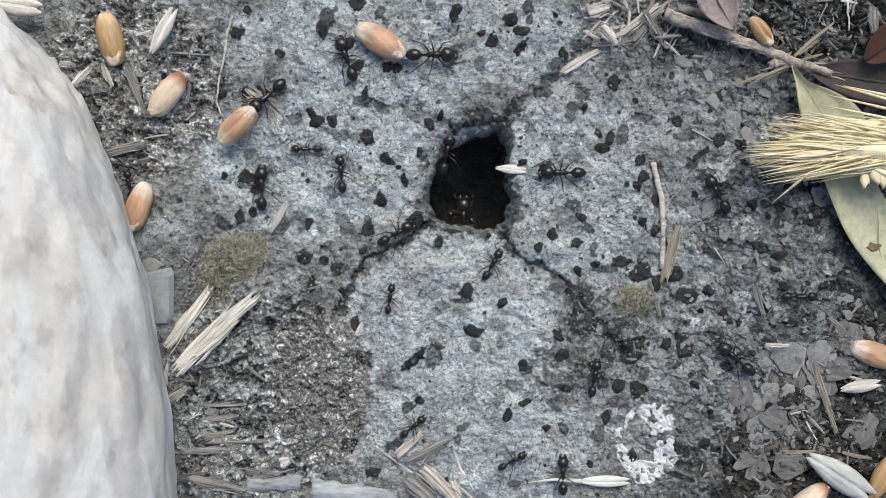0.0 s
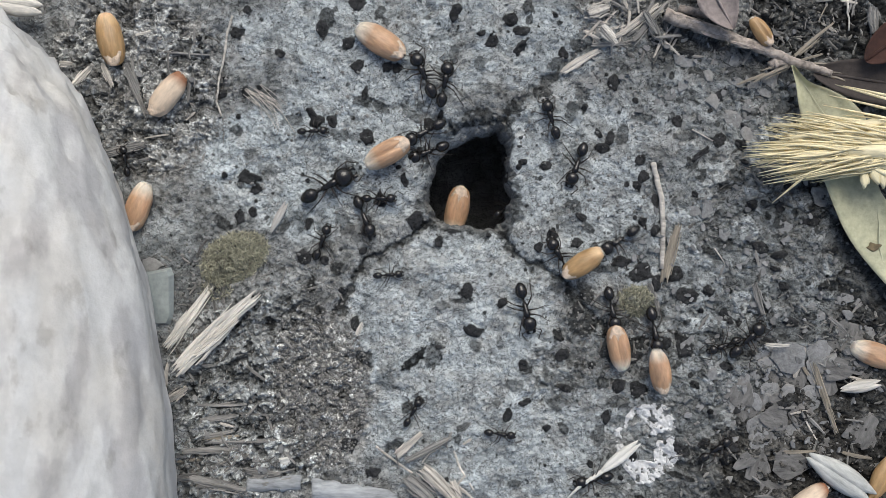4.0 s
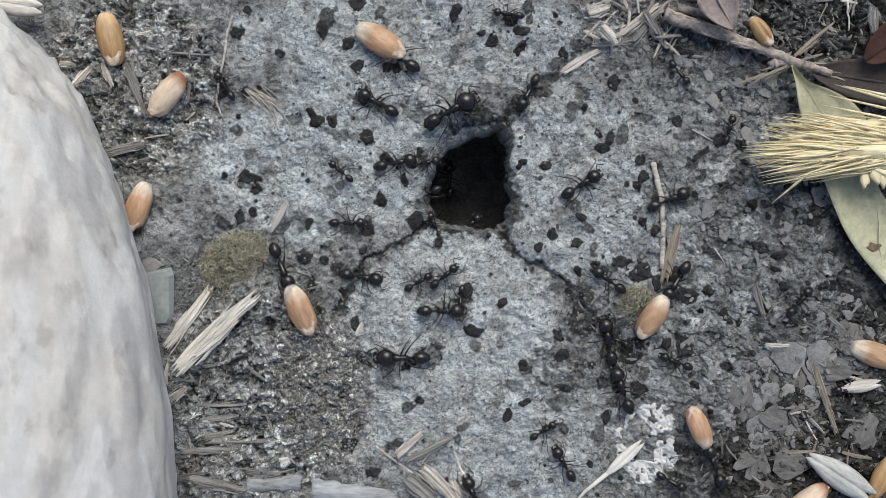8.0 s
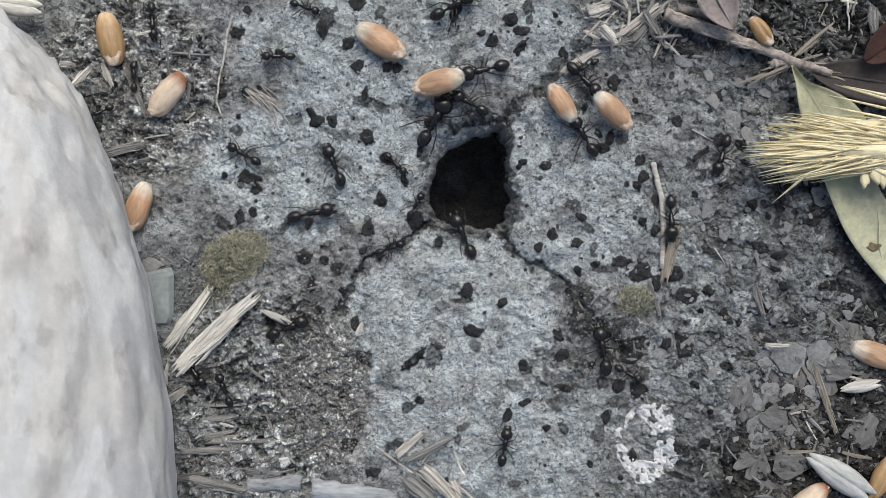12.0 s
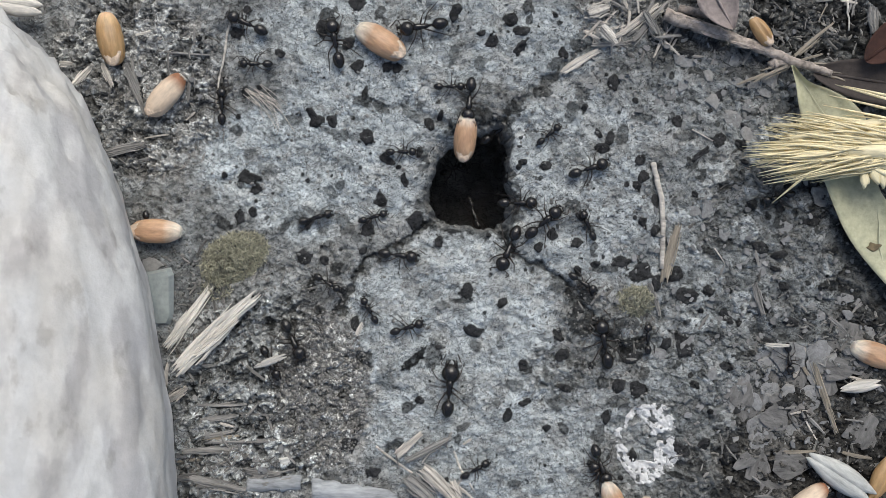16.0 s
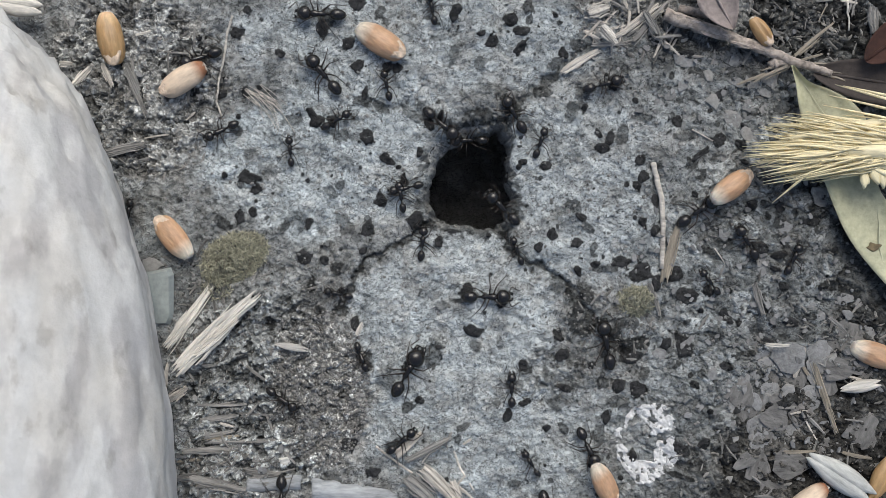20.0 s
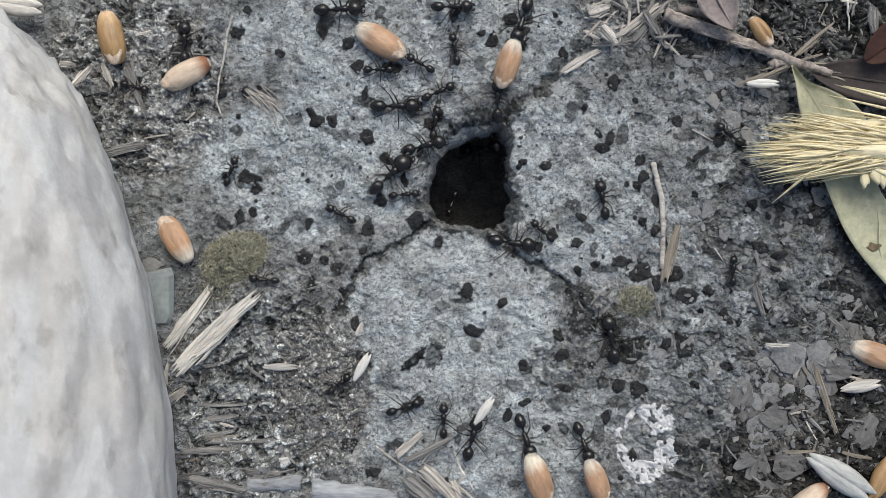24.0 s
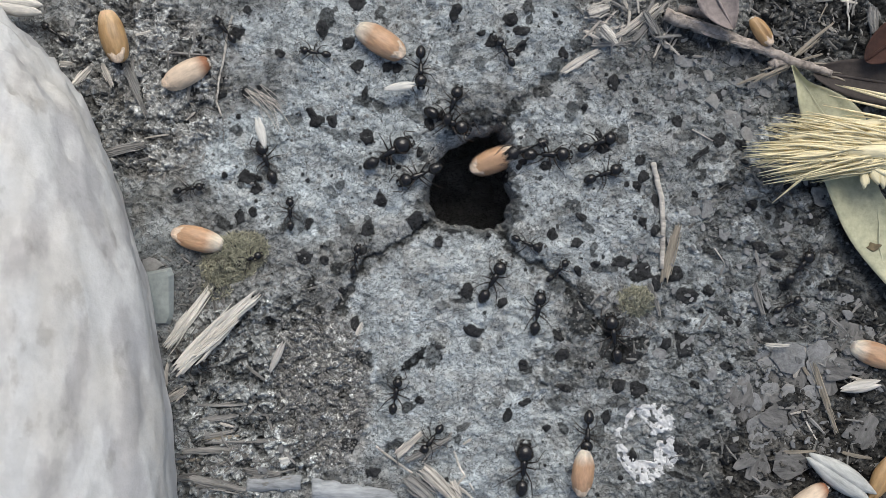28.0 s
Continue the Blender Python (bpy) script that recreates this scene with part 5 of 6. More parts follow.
for k in range(46):
    z = flat_rng.choice(((1400, 690, 150, 150), (1290, 640, 130, 100), (1330, 330, 140, 190), (1250, 160, 130, 70), (1480, 600, 80, 80)))
    a, s = flat_rng.uniform(0, 6.283), math.sqrt(flat_rng.random())
    pebble(z[0] + z[2] * s * math.cos(a), z[1] + z[3] * s * math.sin(a), flat_rng.choice((9, 11, 13, 16, 19)), 0.16, EARTH_FLAKE, "thin flat grey flake of earth on soil")
for k in range(44):
    z = flat_rng.choice(((1420, 720, 120, 110), (1340, 680, 90, 80), (1370, 820, 130, 45), (1500, 640, 60, 60)))
    a, s = flat_rng.uniform(0, 6.283), math.sqrt(flat_rng.random())
    pebble(z[0] + z[2] * s * math.cos(a), z[1] + z[3] * s * math.sin(a), flat_rng.choice((16, 20, 25, 31)), 0.06, flat_rng.choice((EARTH_FLAKE, BARK_FLAKE, BARK_FLAKE)), "ragged flat flake of dead leaf in the litter")
pebble(503, 816, 11, 0.7, HUSK, "smooth rounded cream seed on loose soil")
pebble(1052, 20, 14, 0.6, STRAW, "rounded cream snail-like husk in straw")


def shard(u, v):
    bm = bmesh.new()
    outline = [(-24, -44), (22, -50), (26, -38), (18, 40), (10, 52), (-20, 50), (-26, 20)]
    low = [bm.verts.new((x * UNIT, -y * UNIT, -0.0004)) for x, y in outline]
    high = [bm.verts.new((x * 0.82 * UNIT, -y * 0.9 * UNIT, 0.0005)) for x, y in outline]
    n = len(outline)
    bm.faces.new(low[::-1])
    bm.faces.new(high)
    for i in range(n):
        bm.faces.new((low[i], low[(i + 1) % n], high[(i + 1) % n], high[i]))
    ob = new("stone_shard", mesh_of("stone_shard", bm, SHARD, True))
    ob.matrix_basis = pose(*at(u, v, height(u, v) + 0.0008), 6, -8, 3)
    return tagged(ob, "flat greenish translucent shard leaning on the boulder", "shard")


shard(284, 525)


# ---- husks ----
def husk(m, long=90, wide=26, mat=None, label="papery white empty husk", tail=0.0):
    ob = thing("husk", m, label, "husk", "husks")
    for k, s in enumerate((-1, 1)):
        bm = bmesh.new()
        blob(bm, (0, s * wide * 0.13 * UNIT, 0), (long / 2 * UNIT, wide * 0.36 * UNIT, wide * 0.3 * UNIT), 12, 10, lambda x, y, z: (x, y * (1 - 0.6 * x * x) + 0.12 * x * s, z * (1 - 0.5 * x * x)))
        part("valve", bm, mat or HUSK, ob)
    if tail:
        bm = bmesh.new()
        tube(bm, [(-long * 0.45 * UNIT, 0, 0), (-(long * 0.5 + tail * 0.5) * UNIT, 4 * UNIT, 0.0003), (-(long * 0.5 + tail) * UNIT, -2 * UNIT, 0.0001)], (0.0003, 0.0002, 0.00005), 6)
        part("awn", bm, mat or HUSK, ob)
    return ob


husk(lying(1488, 844, -33, 0.0014), 140, 50, HUSK_DULL, "dull white papery husk split along its back")
husk(lying(1523, 684, 10, 0.0009), 74, 24, STRAW_PALE, "dry straw-coloured husk in litter")
husk(lying(1562, 846, 62, 0.0009), 90, 40, GRAIN_OLD, "curled yellow chaff scale")
husk(lying(30, 10, -8, 0.003), 90, 40, STRAW_PALE, "cream papery husk beside the stone")
curled_husk = husk(lying(288, 55, 62, 0.0014), 92, 26, STRAW_PALE, "pale curled torn husk on loose soil")

# ---- wheat grains: those that stay, then those that the ants haul ----
grain(lying(1347, 55, 124, 0.0024), GRAIN_OLD, "golden brown wheat grain leaning on a twig", 0.61, True)
grain(lying(1548, 627, 160, 0.0014), GRAIN, "tan wheat grain among litter", 0.95)
grain(lying(1432, 884, 35, 0.0012), GRAIN_PALE, "pale wheat grain on litter", 0.85)
grain(lying(672, 72, 148, 0.0013), GRAIN, "tan wheat grain with a whitish end on the crust", 1.03)
grain_west = grain(lying(195, 68, 102, 0.0015), GRAIN_OLD, "golden brown wheat grain on loose soil", 1.0)
grain_pale = grain(lying(298, 166, 52, 0.0013), GRAIN_PALE, "pale dry wheat grain with a brown end", 0.95)
grain_stone = grain(lying(245, 365, 70, 0.0014), GRAIN, "tan wheat grain beside the great stone", 0.95)
HAUL_LABEL = "tan wheat grain hauled towards the nest by an ant"
hauled = {}
for key, size, mat, crease in (("a", 0.92, GRAIN, True), ("b", 0.98, GRAIN, True), ("c", 0.84, GRAIN_OLD, False), ("d", 0.86, GRAIN, True), ("e", 0.82, GRAIN, False), ("f", 0.95, GRAIN, False),
                               ("g", 0.88, GRAIN, False), ("h", 0.78, GRAIN, False), ("i", 0.9, GRAIN, False), ("j", 0.98, GRAIN, False), ("k", 0.85, GRAIN, False)):
    hauled[key] = grain(pose(0, 0.06, 0.002), mat, HAUL_LABEL, size, crease)
awned_husk = husk(lying(1060, 852, 0, 0.001), 90, 22, label="pale husk with a long awn", tail=90)
slow_husk = husk(lying(493, 385, 62, 0.001), 62, 14, HUSK_OLD, "small white husk on the crust")
carried_husks = [husk(lying(560, 980, 60, 0.001), 58, 17, label="small white husk carried by an ant") for k in range(4)]


# ---- harvester ants ----
def ant_template(name, head, gaster, label):
    """A harvester ant, one unit of length from jaws to tail, along +x, its feet at z = 0."""
    ob = thing(name, pose(0.2, 0.2, 0), label, "ant", "harvester ants")
    bm = bmesh.new()
    blob(bm, (0, 0, 0), (0.125 * head, 0.118 * head, 0.095 * head), 16, 11, lambda x, y, z: (x, y * (1.06 - 0.14 * x), z))
    skull = part("head", bm, ANT, ob)
    skull.matrix_basis = pose(0.33, 0, 0.17, 0, 10, 0)
    for s in (-1, 1):
        bm = bmesh.new()
        tube(bm, [(0.09 * head, s * 0.06 * head, -0.02), (0.155 * head, s * 0.055 * head, -0.03), (0.175 * head, s * 0.012, -0.035)], (0.03 * head, 0.026 * head, 0.008), 6, 0.6)
        part("mandible", bm, ANT, skull)
        bm = bmesh.new()
        tube(bm, [(0.07 * head, s * 0.05, 0.05), (0.12, s * 0.17, 0.1), (0.15, s * 0.19, 0.09), (0.25, s * 0.14, 0.01), (0.33, s * 0.11, -0.06)], (0.011, 0.010, 0.011, 0.011, 0.012), 5)
        part("antenna", bm, ANT_LEG, skull)
        bm = bmesh.new()
        blob(bm, (0.03, s * 0.105 * head, 0.035), (0.018, 0.012, 0.018), 8, 5)
        part("eye", bm, ANT, skull)
    bm = bmesh.new()
    tube(bm, [(0.22, 0, 0.155), (0.175, 0, 0.175), (0.12, 0, 0.18), (0.05, 0, 0.165), (-0.02, 0, 0.16), (-0.075, 0, 0.145), (-0.1, 0, 0.13)], (0.025, 0.062, 0.07, 0.052, 0.05, 0.045, 0.02), 10)
    part("thorax", bm, ANT, ob)
    bm = bmesh.new()
    blob(bm, (-0.125, 0, 0.14), (0.03, 0.026, 0.04), 9, 7)
    blob(bm, (-0.175, 0, 0.14), (0.03, 0.034, 0.04), 9, 7)
    part("petiole", bm, ANT, ob)
    bm = bmesh.new()
    blob(bm, (0, 0, 0), (0.15 * gaster, 0.108 * gaster, 0.1 * gaster), 16, 17, lambda x, y, z: (x, y * (1 + 0.12 * x + 0.035 * math.cos(13 * x)), z * (1 + 0.1 * x + 0.035 * math.cos(13 * x))))
    tail = part("gaster", bm, ANT, ob)
    tail.matrix_basis = pose(-0.19 - 0.13 * gaster, 0, 0.15, 0, -6, 0)
    for s in (-1, 1):
        for k, (cx, kx, ky, fx, fy) in enumerate(((0.14, 0.11, 0.16, 0.27, 0.24), (0.06, -0.03, 0.17, -0.08, 0.31), (-0.02, -0.13, 0.15, -0.36, 0.27))):
            bm = bmesh.new()
            knee = (kx, s * ky, 0.13)
            foot = (fx, s * fy, -0.115)
            end = (fx * 1.22, s * fy * 1.16, -0.125)
            tube(bm, [(0, 0, 0), (kx * 0.4, s * ky * 0.45, 0.075), knee, ((knee[0] + foot[0]) / 2, (knee[1] + foot[1]) / 2, 0.015), foot, end], (0.018, 0.017, 0.011, 0.011, 0.007, 0.005), 5)
            leg = part("leg", bm, ANT_LEG, ob)
            leg.matrix_basis = pose(cx, s * 0.045, 0.13)
            leg["gait"] = (k + (s > 0)) % 2
    return ob


TEMPLATES = {"small": ant_template("worker_ant", 0.92, 0.92, "small black harvester ant worker on the ground"),
             "middle": ant_template("worker_ant", 1.12, 1.05, "black harvester ant worker with a broad head"),
             "large": ant_template("soldier_ant", 1.32, 1.05, "large black big-headed harvester ant")}
LENGTH = {"small": 0.0044, "middle": 0.0059, "large": 0.0071}
used = set()


def ant(kind, scale=1.0):
    """The template itself the first time, then copies."""
    ob = TEMPLATES[kind] if kind not in used else copy_thing(TEMPLATES[kind], pose(0.2, 0.2, 0))
    used.add(kind)
    ob.scale = [LENGTH[kind] * scale] * 3
    return ob


# ---- routes ----
NEST = (832, 330)


def rest(u, v, up=0.0):
    """Where a foot or a load rests: on the ground, or inside the hole down its side and off into the chamber under the rim."""
    du, dv = (u - 828) / 74, (v - 322) / 88
    d = math.hypot(du, dv)
    if d >= 1:
        h = sum(height(u + a, v + b) for a, b in ((0, 0), (12, 0), (-12, 0), (0, 12), (0, -12))) / 5 + 0.0002
    else:
        k = min(1, (1 - d) * 1.35)
        side = math.degrees(math.atan2(-dv, du)) % 360
        h = -0.0008 - 0.0232 * k ** (1.35 + 0.8 * math.exp(-((side - 122) / 48) ** 2))
        away = max(0.0, (k - 0.75) / 0.25)
        grow = (d + (1.75 - d) * away) / max(d, 0.02)
        u, v = 828 + du * grow * 74, 322 + dv * grow * 88
    return at(u, v, h + up)


def dense(rows, step=0.2):
    """Evenly spaced times with places between the given ones."""
    rows = sorted(rows)
    if rows[0][0] > 0:
        rows.insert(0, (0.0, *rows[0][1:]))
    if rows[-1][0] < 28:
        rows.append((28.0, *rows[-1][1:]))
    ts = np.arange(0, 28.001, step)
    k = np.array([r[0] for r in rows])
    return ts, np.interp(ts, k, [r[1] for r in rows]), np.interp(ts, k, [r[2] for r in rows])


def headings(ts, us, vs, rows):
    """Ways faced: as the rows say, else along the path; held while standing, turning no faster than a body can."""
    told = [(r[0], r[3]) for r in rows if len(r) > 3]
    want = []
    for i in range(len(ts)):
        a, b = max(i - 1, 0), min(i + 1, len(ts) - 1)
        du, dv = us[b] - us[a], vs[a] - vs[b]
        near = [g for t, g in told if abs(t - ts[i]) < 0.31]
        want.append(near[0] if near else math.degrees(math.atan2(dv, du)) if math.hypot(du, dv) > 5 else None)
    known = [g for g in want if g is not None]
    now, out = known[0] if known else 60.0, []
    for g in want:
        if g is not None:
            now += max(-65, min(65, (g - now + 180) % 360 - 180))
        out.append(now)
    return out


def step_legs(ob, ts, us, vs, backwards=False):
    for leg in ob.children:
        if "gait" not in leg:
            continue
        home = leg.matrix_basis.copy()
        side = 1 if home.translation.y > 0 else -1
        rows, phase, last = [], leg["gait"], None
        for i in range(len(ts)):
            a, b = max(i - 1, 0), min(i + 1, len(ts) - 1)
            going = math.hypot(us[b] - us[a], vs[b] - vs[a]) > 5
            swing = 0
            if going:
                phase = 1 - phase
                swing = 15 if phase else -15
            state = (swing,)
            if i in (0, len(ts) - 1) or state != last or going:
                rows.append((float(ts[i]), home @ pose(0, 0, 0, (6 if swing > 0 else 0) * side, 0, swing * side * -1)))
            last = state
        walk(leg, rows)


def stroll(ob, rows, legs=True):
    """Key an ant along (t, u, v) or (t, u, v, way faced)."""
    ts, us, vs = dense(rows)
    ang = headings(ts, us, vs, rows)
    keys = []
    for t, u, v, a in zip(ts, us, vs, ang):
        keys.append((float(t), Matrix.Translation(rest(u, v)) @ pose(0, 0, 0, 0, 0, a)))
    walk(ob, keys)
    if legs:
        step_legs(ob, ts, us, vs)


def haul(ob, load, rows, half, reach, flip=False, bay=0.0):
    """Key a load along (t, u, v, angle), and the ant that pulls it backwards; angle is the way from the load to the ant, bay the side of the nest chamber where it ends."""
    rows = [(t, 828 + 13 * math.cos(bay), 322 + 15 * math.sin(bay), a) if (u, v) == NEST else (t, u, v, a) for t, u, v, a in sorted(rows)]
    ts, us, vs = dense([r[:3] for r in rows])
    ang = np.unwrap(np.radians([r[3] for r in rows]))
    ang = np.degrees(np.interp(ts, [r[0] for r in rows], ang))
    a_keys, l_keys, au, av = [], [], [], []
    for t, u, v, a in zip(ts, us, vs, ang):
        c, s = math.cos(radians(a)), math.sin(radians(a))
        inside_hole = math.hypot((u - 828) / 74, (v - 322) / 88)
        r = (half + reach) * max(0.04, min(1.0, inside_hole * 1.1 - 0.15))
        hu, hv = u + c * r, v - s * r
        au.append(hu), av.append(hv)
        l_keys.append((float(t), Matrix.Translation(rest(u, v, 0.0022)) @ pose(0, 0, 0, 0, -9 if not flip else 9, a + (180 if flip else 0))))
        a_keys.append((float(t), Matrix.Translation(rest(hu, hv)) @ pose(0, 0, 0, 0, 0, a + 180)))
    walk(load, l_keys)
    if ob:
        walk(ob, a_keys)
        step_legs(ob, ts, au, av)


def shift(ob, rows, lift=0.0012):
    """Key a loose thing along (t, u, v, angle)."""
    walk(ob, [(t, lying(u, v, a, lift)) for t, u, v, a in rows])


haulers = [ant("middle", s) for s in (1.0, 0.98, 1.0, 0.95, 1.02, 1.08, 0.98, 1.0, 1.05, 1.0, 0.92)]
size_of = random.Random(8)
small_ants = [ant("small", size_of.uniform(0.9, 1.15)) for k in range(28)]
middle_ants = [ant("middle", size_of.uniform(0.82, 1.08)) for k in range(18)]
soldiers = [ant("large", size_of.uniform(0.92, 1.05)) for k in range(3)]


def motions():
    # grains on their way into the nest
    haul(haulers[0], hauled["a"], [(0, 418, 224, 42), (0.5, 422, 245, 45), (1, 496, 284, 92), (1.5, 536, 298, 100), (2, 533, 287, 35), (2.5, 590, 270, 35), (3, 660, 284, 62), (3.5, 660, 268, 62), (5.3, 745, 282, -60), (5.5, 752, 282, -75),
                                   (6, 790, 288, -100), (6.5, 812, 310, -100), (7.2, 832, 330, -90), (28, 832, 330, -90)], 44, 34, True, bay=0.4)
    haul(haulers[1], hauled["b"], [(0, 690, 1010, 80), (0.9, 686, 930, 80), (1.5, 694, 845, 80), (2, 706, 728, 65), (2.5, 716, 615, 62), (3, 755, 520, 88), (3.5, 762, 440, 75), (4.3, 832, 330, 80), (28, 832, 330, 80)], 46, 34, True, bay=0.97)
    haul(haulers[2], hauled["c"], [(0, 1540, 950, -60), (0.5, 1480, 840, -60), (1, 1462, 800, -70), (1.5, 1335, 728, -40), (2, 1250, 672, -48), (2.5, 1190, 560, -60), (3, 1155, 520, -50), (3.5, 1097, 493, -15), (5.2, 880, 400, 150), (5.9, 832, 330, 150), (28, 832, 330, 150)], 40, 34, bay=1.54)
    haul(haulers[3], hauled["d"], [(0, 1150, 1050, 75), (1.5, 1145, 950, 75), (2, 1118, 862, 60), (2.5, 1146, 838, 70), (3, 1152, 748, 68), (3.5, 1123, 668, 85), (5.5, 1012, 468, 150), (6, 985, 445, 122), (6.5, 862, 385, 100), (7, 860, 380, 90), (7.6, 832, 330, 90), (28, 832, 330, 90)], 40, 34, True, bay=2.11)
    haul(haulers[4], hauled["e"], [(0, 1215, 1080, 85), (2.2, 1212, 960, 85), (3, 1197, 855, 85), (3.5, 1207, 732, 100), (5.5, 1052, 428, 100), (6, 1090, 406, 124), (6.5, 1015, 325, 130), (7, 921, 312, 95), (7.5, 850, 320, 110), (8, 832, 330, 110), (28, 832, 330, 110)], 40, 34, bay=2.68)
    haul(haulers[5], hauled["f"], [(0, 840, 1100, 120), (5, 830, 960, 120), (5.7, 815, 865, 130), (6, 800, 806, 138), (6.5, 722, 712, 140), (7, 667, 664, 148), (7.5, 608, 608, 150), (8, 531, 547, 112), (8.5, 508, 462, 105), (9, 511, 382, 80),
                                   (9.5, 524, 300, 72), (10, 588, 263, 66), (10.5, 570, 244, 70), (11, 632, 198, 66), (11.5, 720, 153, 40), (12, 778, 146, 14), (12.5, 816, 158, 10), (13.7, 832, 330, -60), (28, 832, 330, -60)], 46, 36, bay=3.25)
    haul(haulers[6], hauled["g"], [(0, 1130, 1100, 90), (5, 1140, 960, 95), (5.5, 1132, 850, 95), (6, 1136, 784, 100), (6.5, 1131, 658, 100), (7, 1160, 570, 45), (7.5, 1156, 562, 50), (8, 1156, 560, 58), (8.5, 1140, 535, 75), (9, 1102, 424, 90), (9.5, 1092, 327, 85),
                                   (10, 1096, 300, 75), (10.5, 1092, 270, 80), (11, 1118, 236, 95), (11.5, 1098, 222, 110), (12, 1084, 195, 135), (12.5, 1026, 118, 100), (14.5, 862, 100, 45), (15, 868, 112, 40), (15.5, 832, 195, 60), (16, 824, 242, 84), (16.6, 832, 330, 84), (28, 832, 330, 84)], 40, 34, bay=3.82)
    haul(haulers[7], hauled["h"], [(0, 1150, 1100, -80), (6.3, 1145, 960, -80), (7, 1143, 862, -80), (7.5, 1175, 785, -75), (8, 1238, 758, -70), (8.5, 1246, 655, -65), (9, 1243, 598, -62), (9.5, 1192, 520, -65), (10, 1210, 432, -60), (10.5, 1140, 344, -50), (11, 1104, 299, -45), (11.5, 1016, 236, -50),
                                   (12, 995, 184, -58), (12.5, 944, 145, -40), (14.2, 832, 330, 60), (28, 832, 330, 60)], 36, 34, bay=4.39)
    haul(haulers[8], hauled["i"], [(0, 1180, 1150, -80), (15.8, 1150, 960, -80), (16.5, 1150, 840, -80), (17, 1280, 825, -80), (17.5, 1290, 735, -75), (18, 1297, 625, -82), (18.5, 1222, 536, -75), (19, 1230, 468, -85), (19.5, 1215, 370, -110), (20, 1293, 332, -145), (20.5, 1290, 300, -130), (21, 1221, 184, -95), (21.5, 1060, 156, -60),
                                   (23.5, 942, 74, 60), (24, 900, 112, 72), (24.5, 868, 140, 60), (25, 840, 150, 42), (25.5, 826, 180, 60), (26, 820, 214, 60), (26.5, 824, 240, 65), (27, 832, 330, 65), (28, 832, 330, 65)], 42, 34, bay=4.96)
    haul(haulers[9], hauled["j"], [(0, 980, 1150, 100), (22.9, 980, 960, 100), (23.5, 965, 905, 105), (24, 953, 846, 108), (24.5, 922, 770, 115), (25, 909, 650, 122), (25.5, 848, 580, 125), (26, 818, 522, 102), (26.5, 797, 450, 80), (27, 828, 382, 60), (27.5, 825, 376, 50), (28, 878, 284, 20)], 46, 34, bay=5.53)
    haul(haulers[10], hauled["k"], [(0, 1090, 1100, 110), (15.4, 1090, 960, 110), (16, 1087, 890, 110), (16.5, 1080, 870, 110), (17, 1074, 866, 108), (18, 1052, 856, 120), (19, 1072, 858, 125), (20, 1070, 856, 115), (21, 1064, 850, 95), (24, 1056, 850, 110), (25, 1057, 856, 105), (26, 1056, 852, 85), (27, 1048, 850, 60), (28, 1032, 836, 85)], 42, 32, bay=6.1)
    # grains that are only nudged
    shift(grain_stone, [(0, 245, 365, 70), (12.5, 245, 365, 70), (13.5, 265, 390, 40), (14.5, 278, 408, 0), (16, 278, 410, -2), (17, 302, 406, 3), (18, 304, 410, -2), (19, 300, 415, -25), (20, 308, 422, -52), (21, 312, 425, -58), (24, 312, 426, -60), (26, 308, 422, -58), (27, 326, 402, 3), (28, 352, 424, -15)])
    shift(grain_pale, [(0, 298, 166, 52), (12.5, 298, 166, 52), (16.5, 294, 168, 48), (17.2, 294, 168, 48), (18, 320, 146, 40), (20, 326, 140, 32), (21, 330, 136, 32), (24, 332, 130, 28), (28, 332, 130, 28)])
    shift(grain_west, [(0, 195, 68, 102), (23.5, 196, 66, 100), (25, 200, 63, 105), (28, 200, 63, 105)], 0.0015)
    shift(awned_husk, [(0, 1070, 852, 0), (1.5, 1070, 852, 2), (2, 1090, 835, -10), (2.5, 1095, 820, 20), (3, 1100, 808, 38), (6, 1088, 815, 38), (7, 1094, 812, 36), (8, 1104, 812, 42), (8.5, 1115, 838, 50), (9, 1132, 870, 60), (9.6, 1140, 950, 60), (28, 1140, 960, 60)], 0.001)
    shift(curled_husk, [(0, 288, 55, 62), (2, 288, 52, 64), (2.5, 275, 42, 60), (3, 250, 26, 62), (3.5, 235, -25, 70), (4.2, 220, -100, 70), (28, 220, -100, 70)], 0.0014)
    shift(slow_husk, [(0, 493, 385, 62), (9, 493, 385, 62), (10, 495, 418, 75), (11, 500, 440, 80), (12, 490, 562, -25), (12.5, 488, 570, -20), (15, 485, 640, 45), (16, 478, 640, 20), (17, 498, 622, 30), (18, 497, 622, 25), (21, 522, 612, -20), (24, 495, 650, 0), (25, 490, 632, 65), (28, 490, 632, 65)], 0.001)
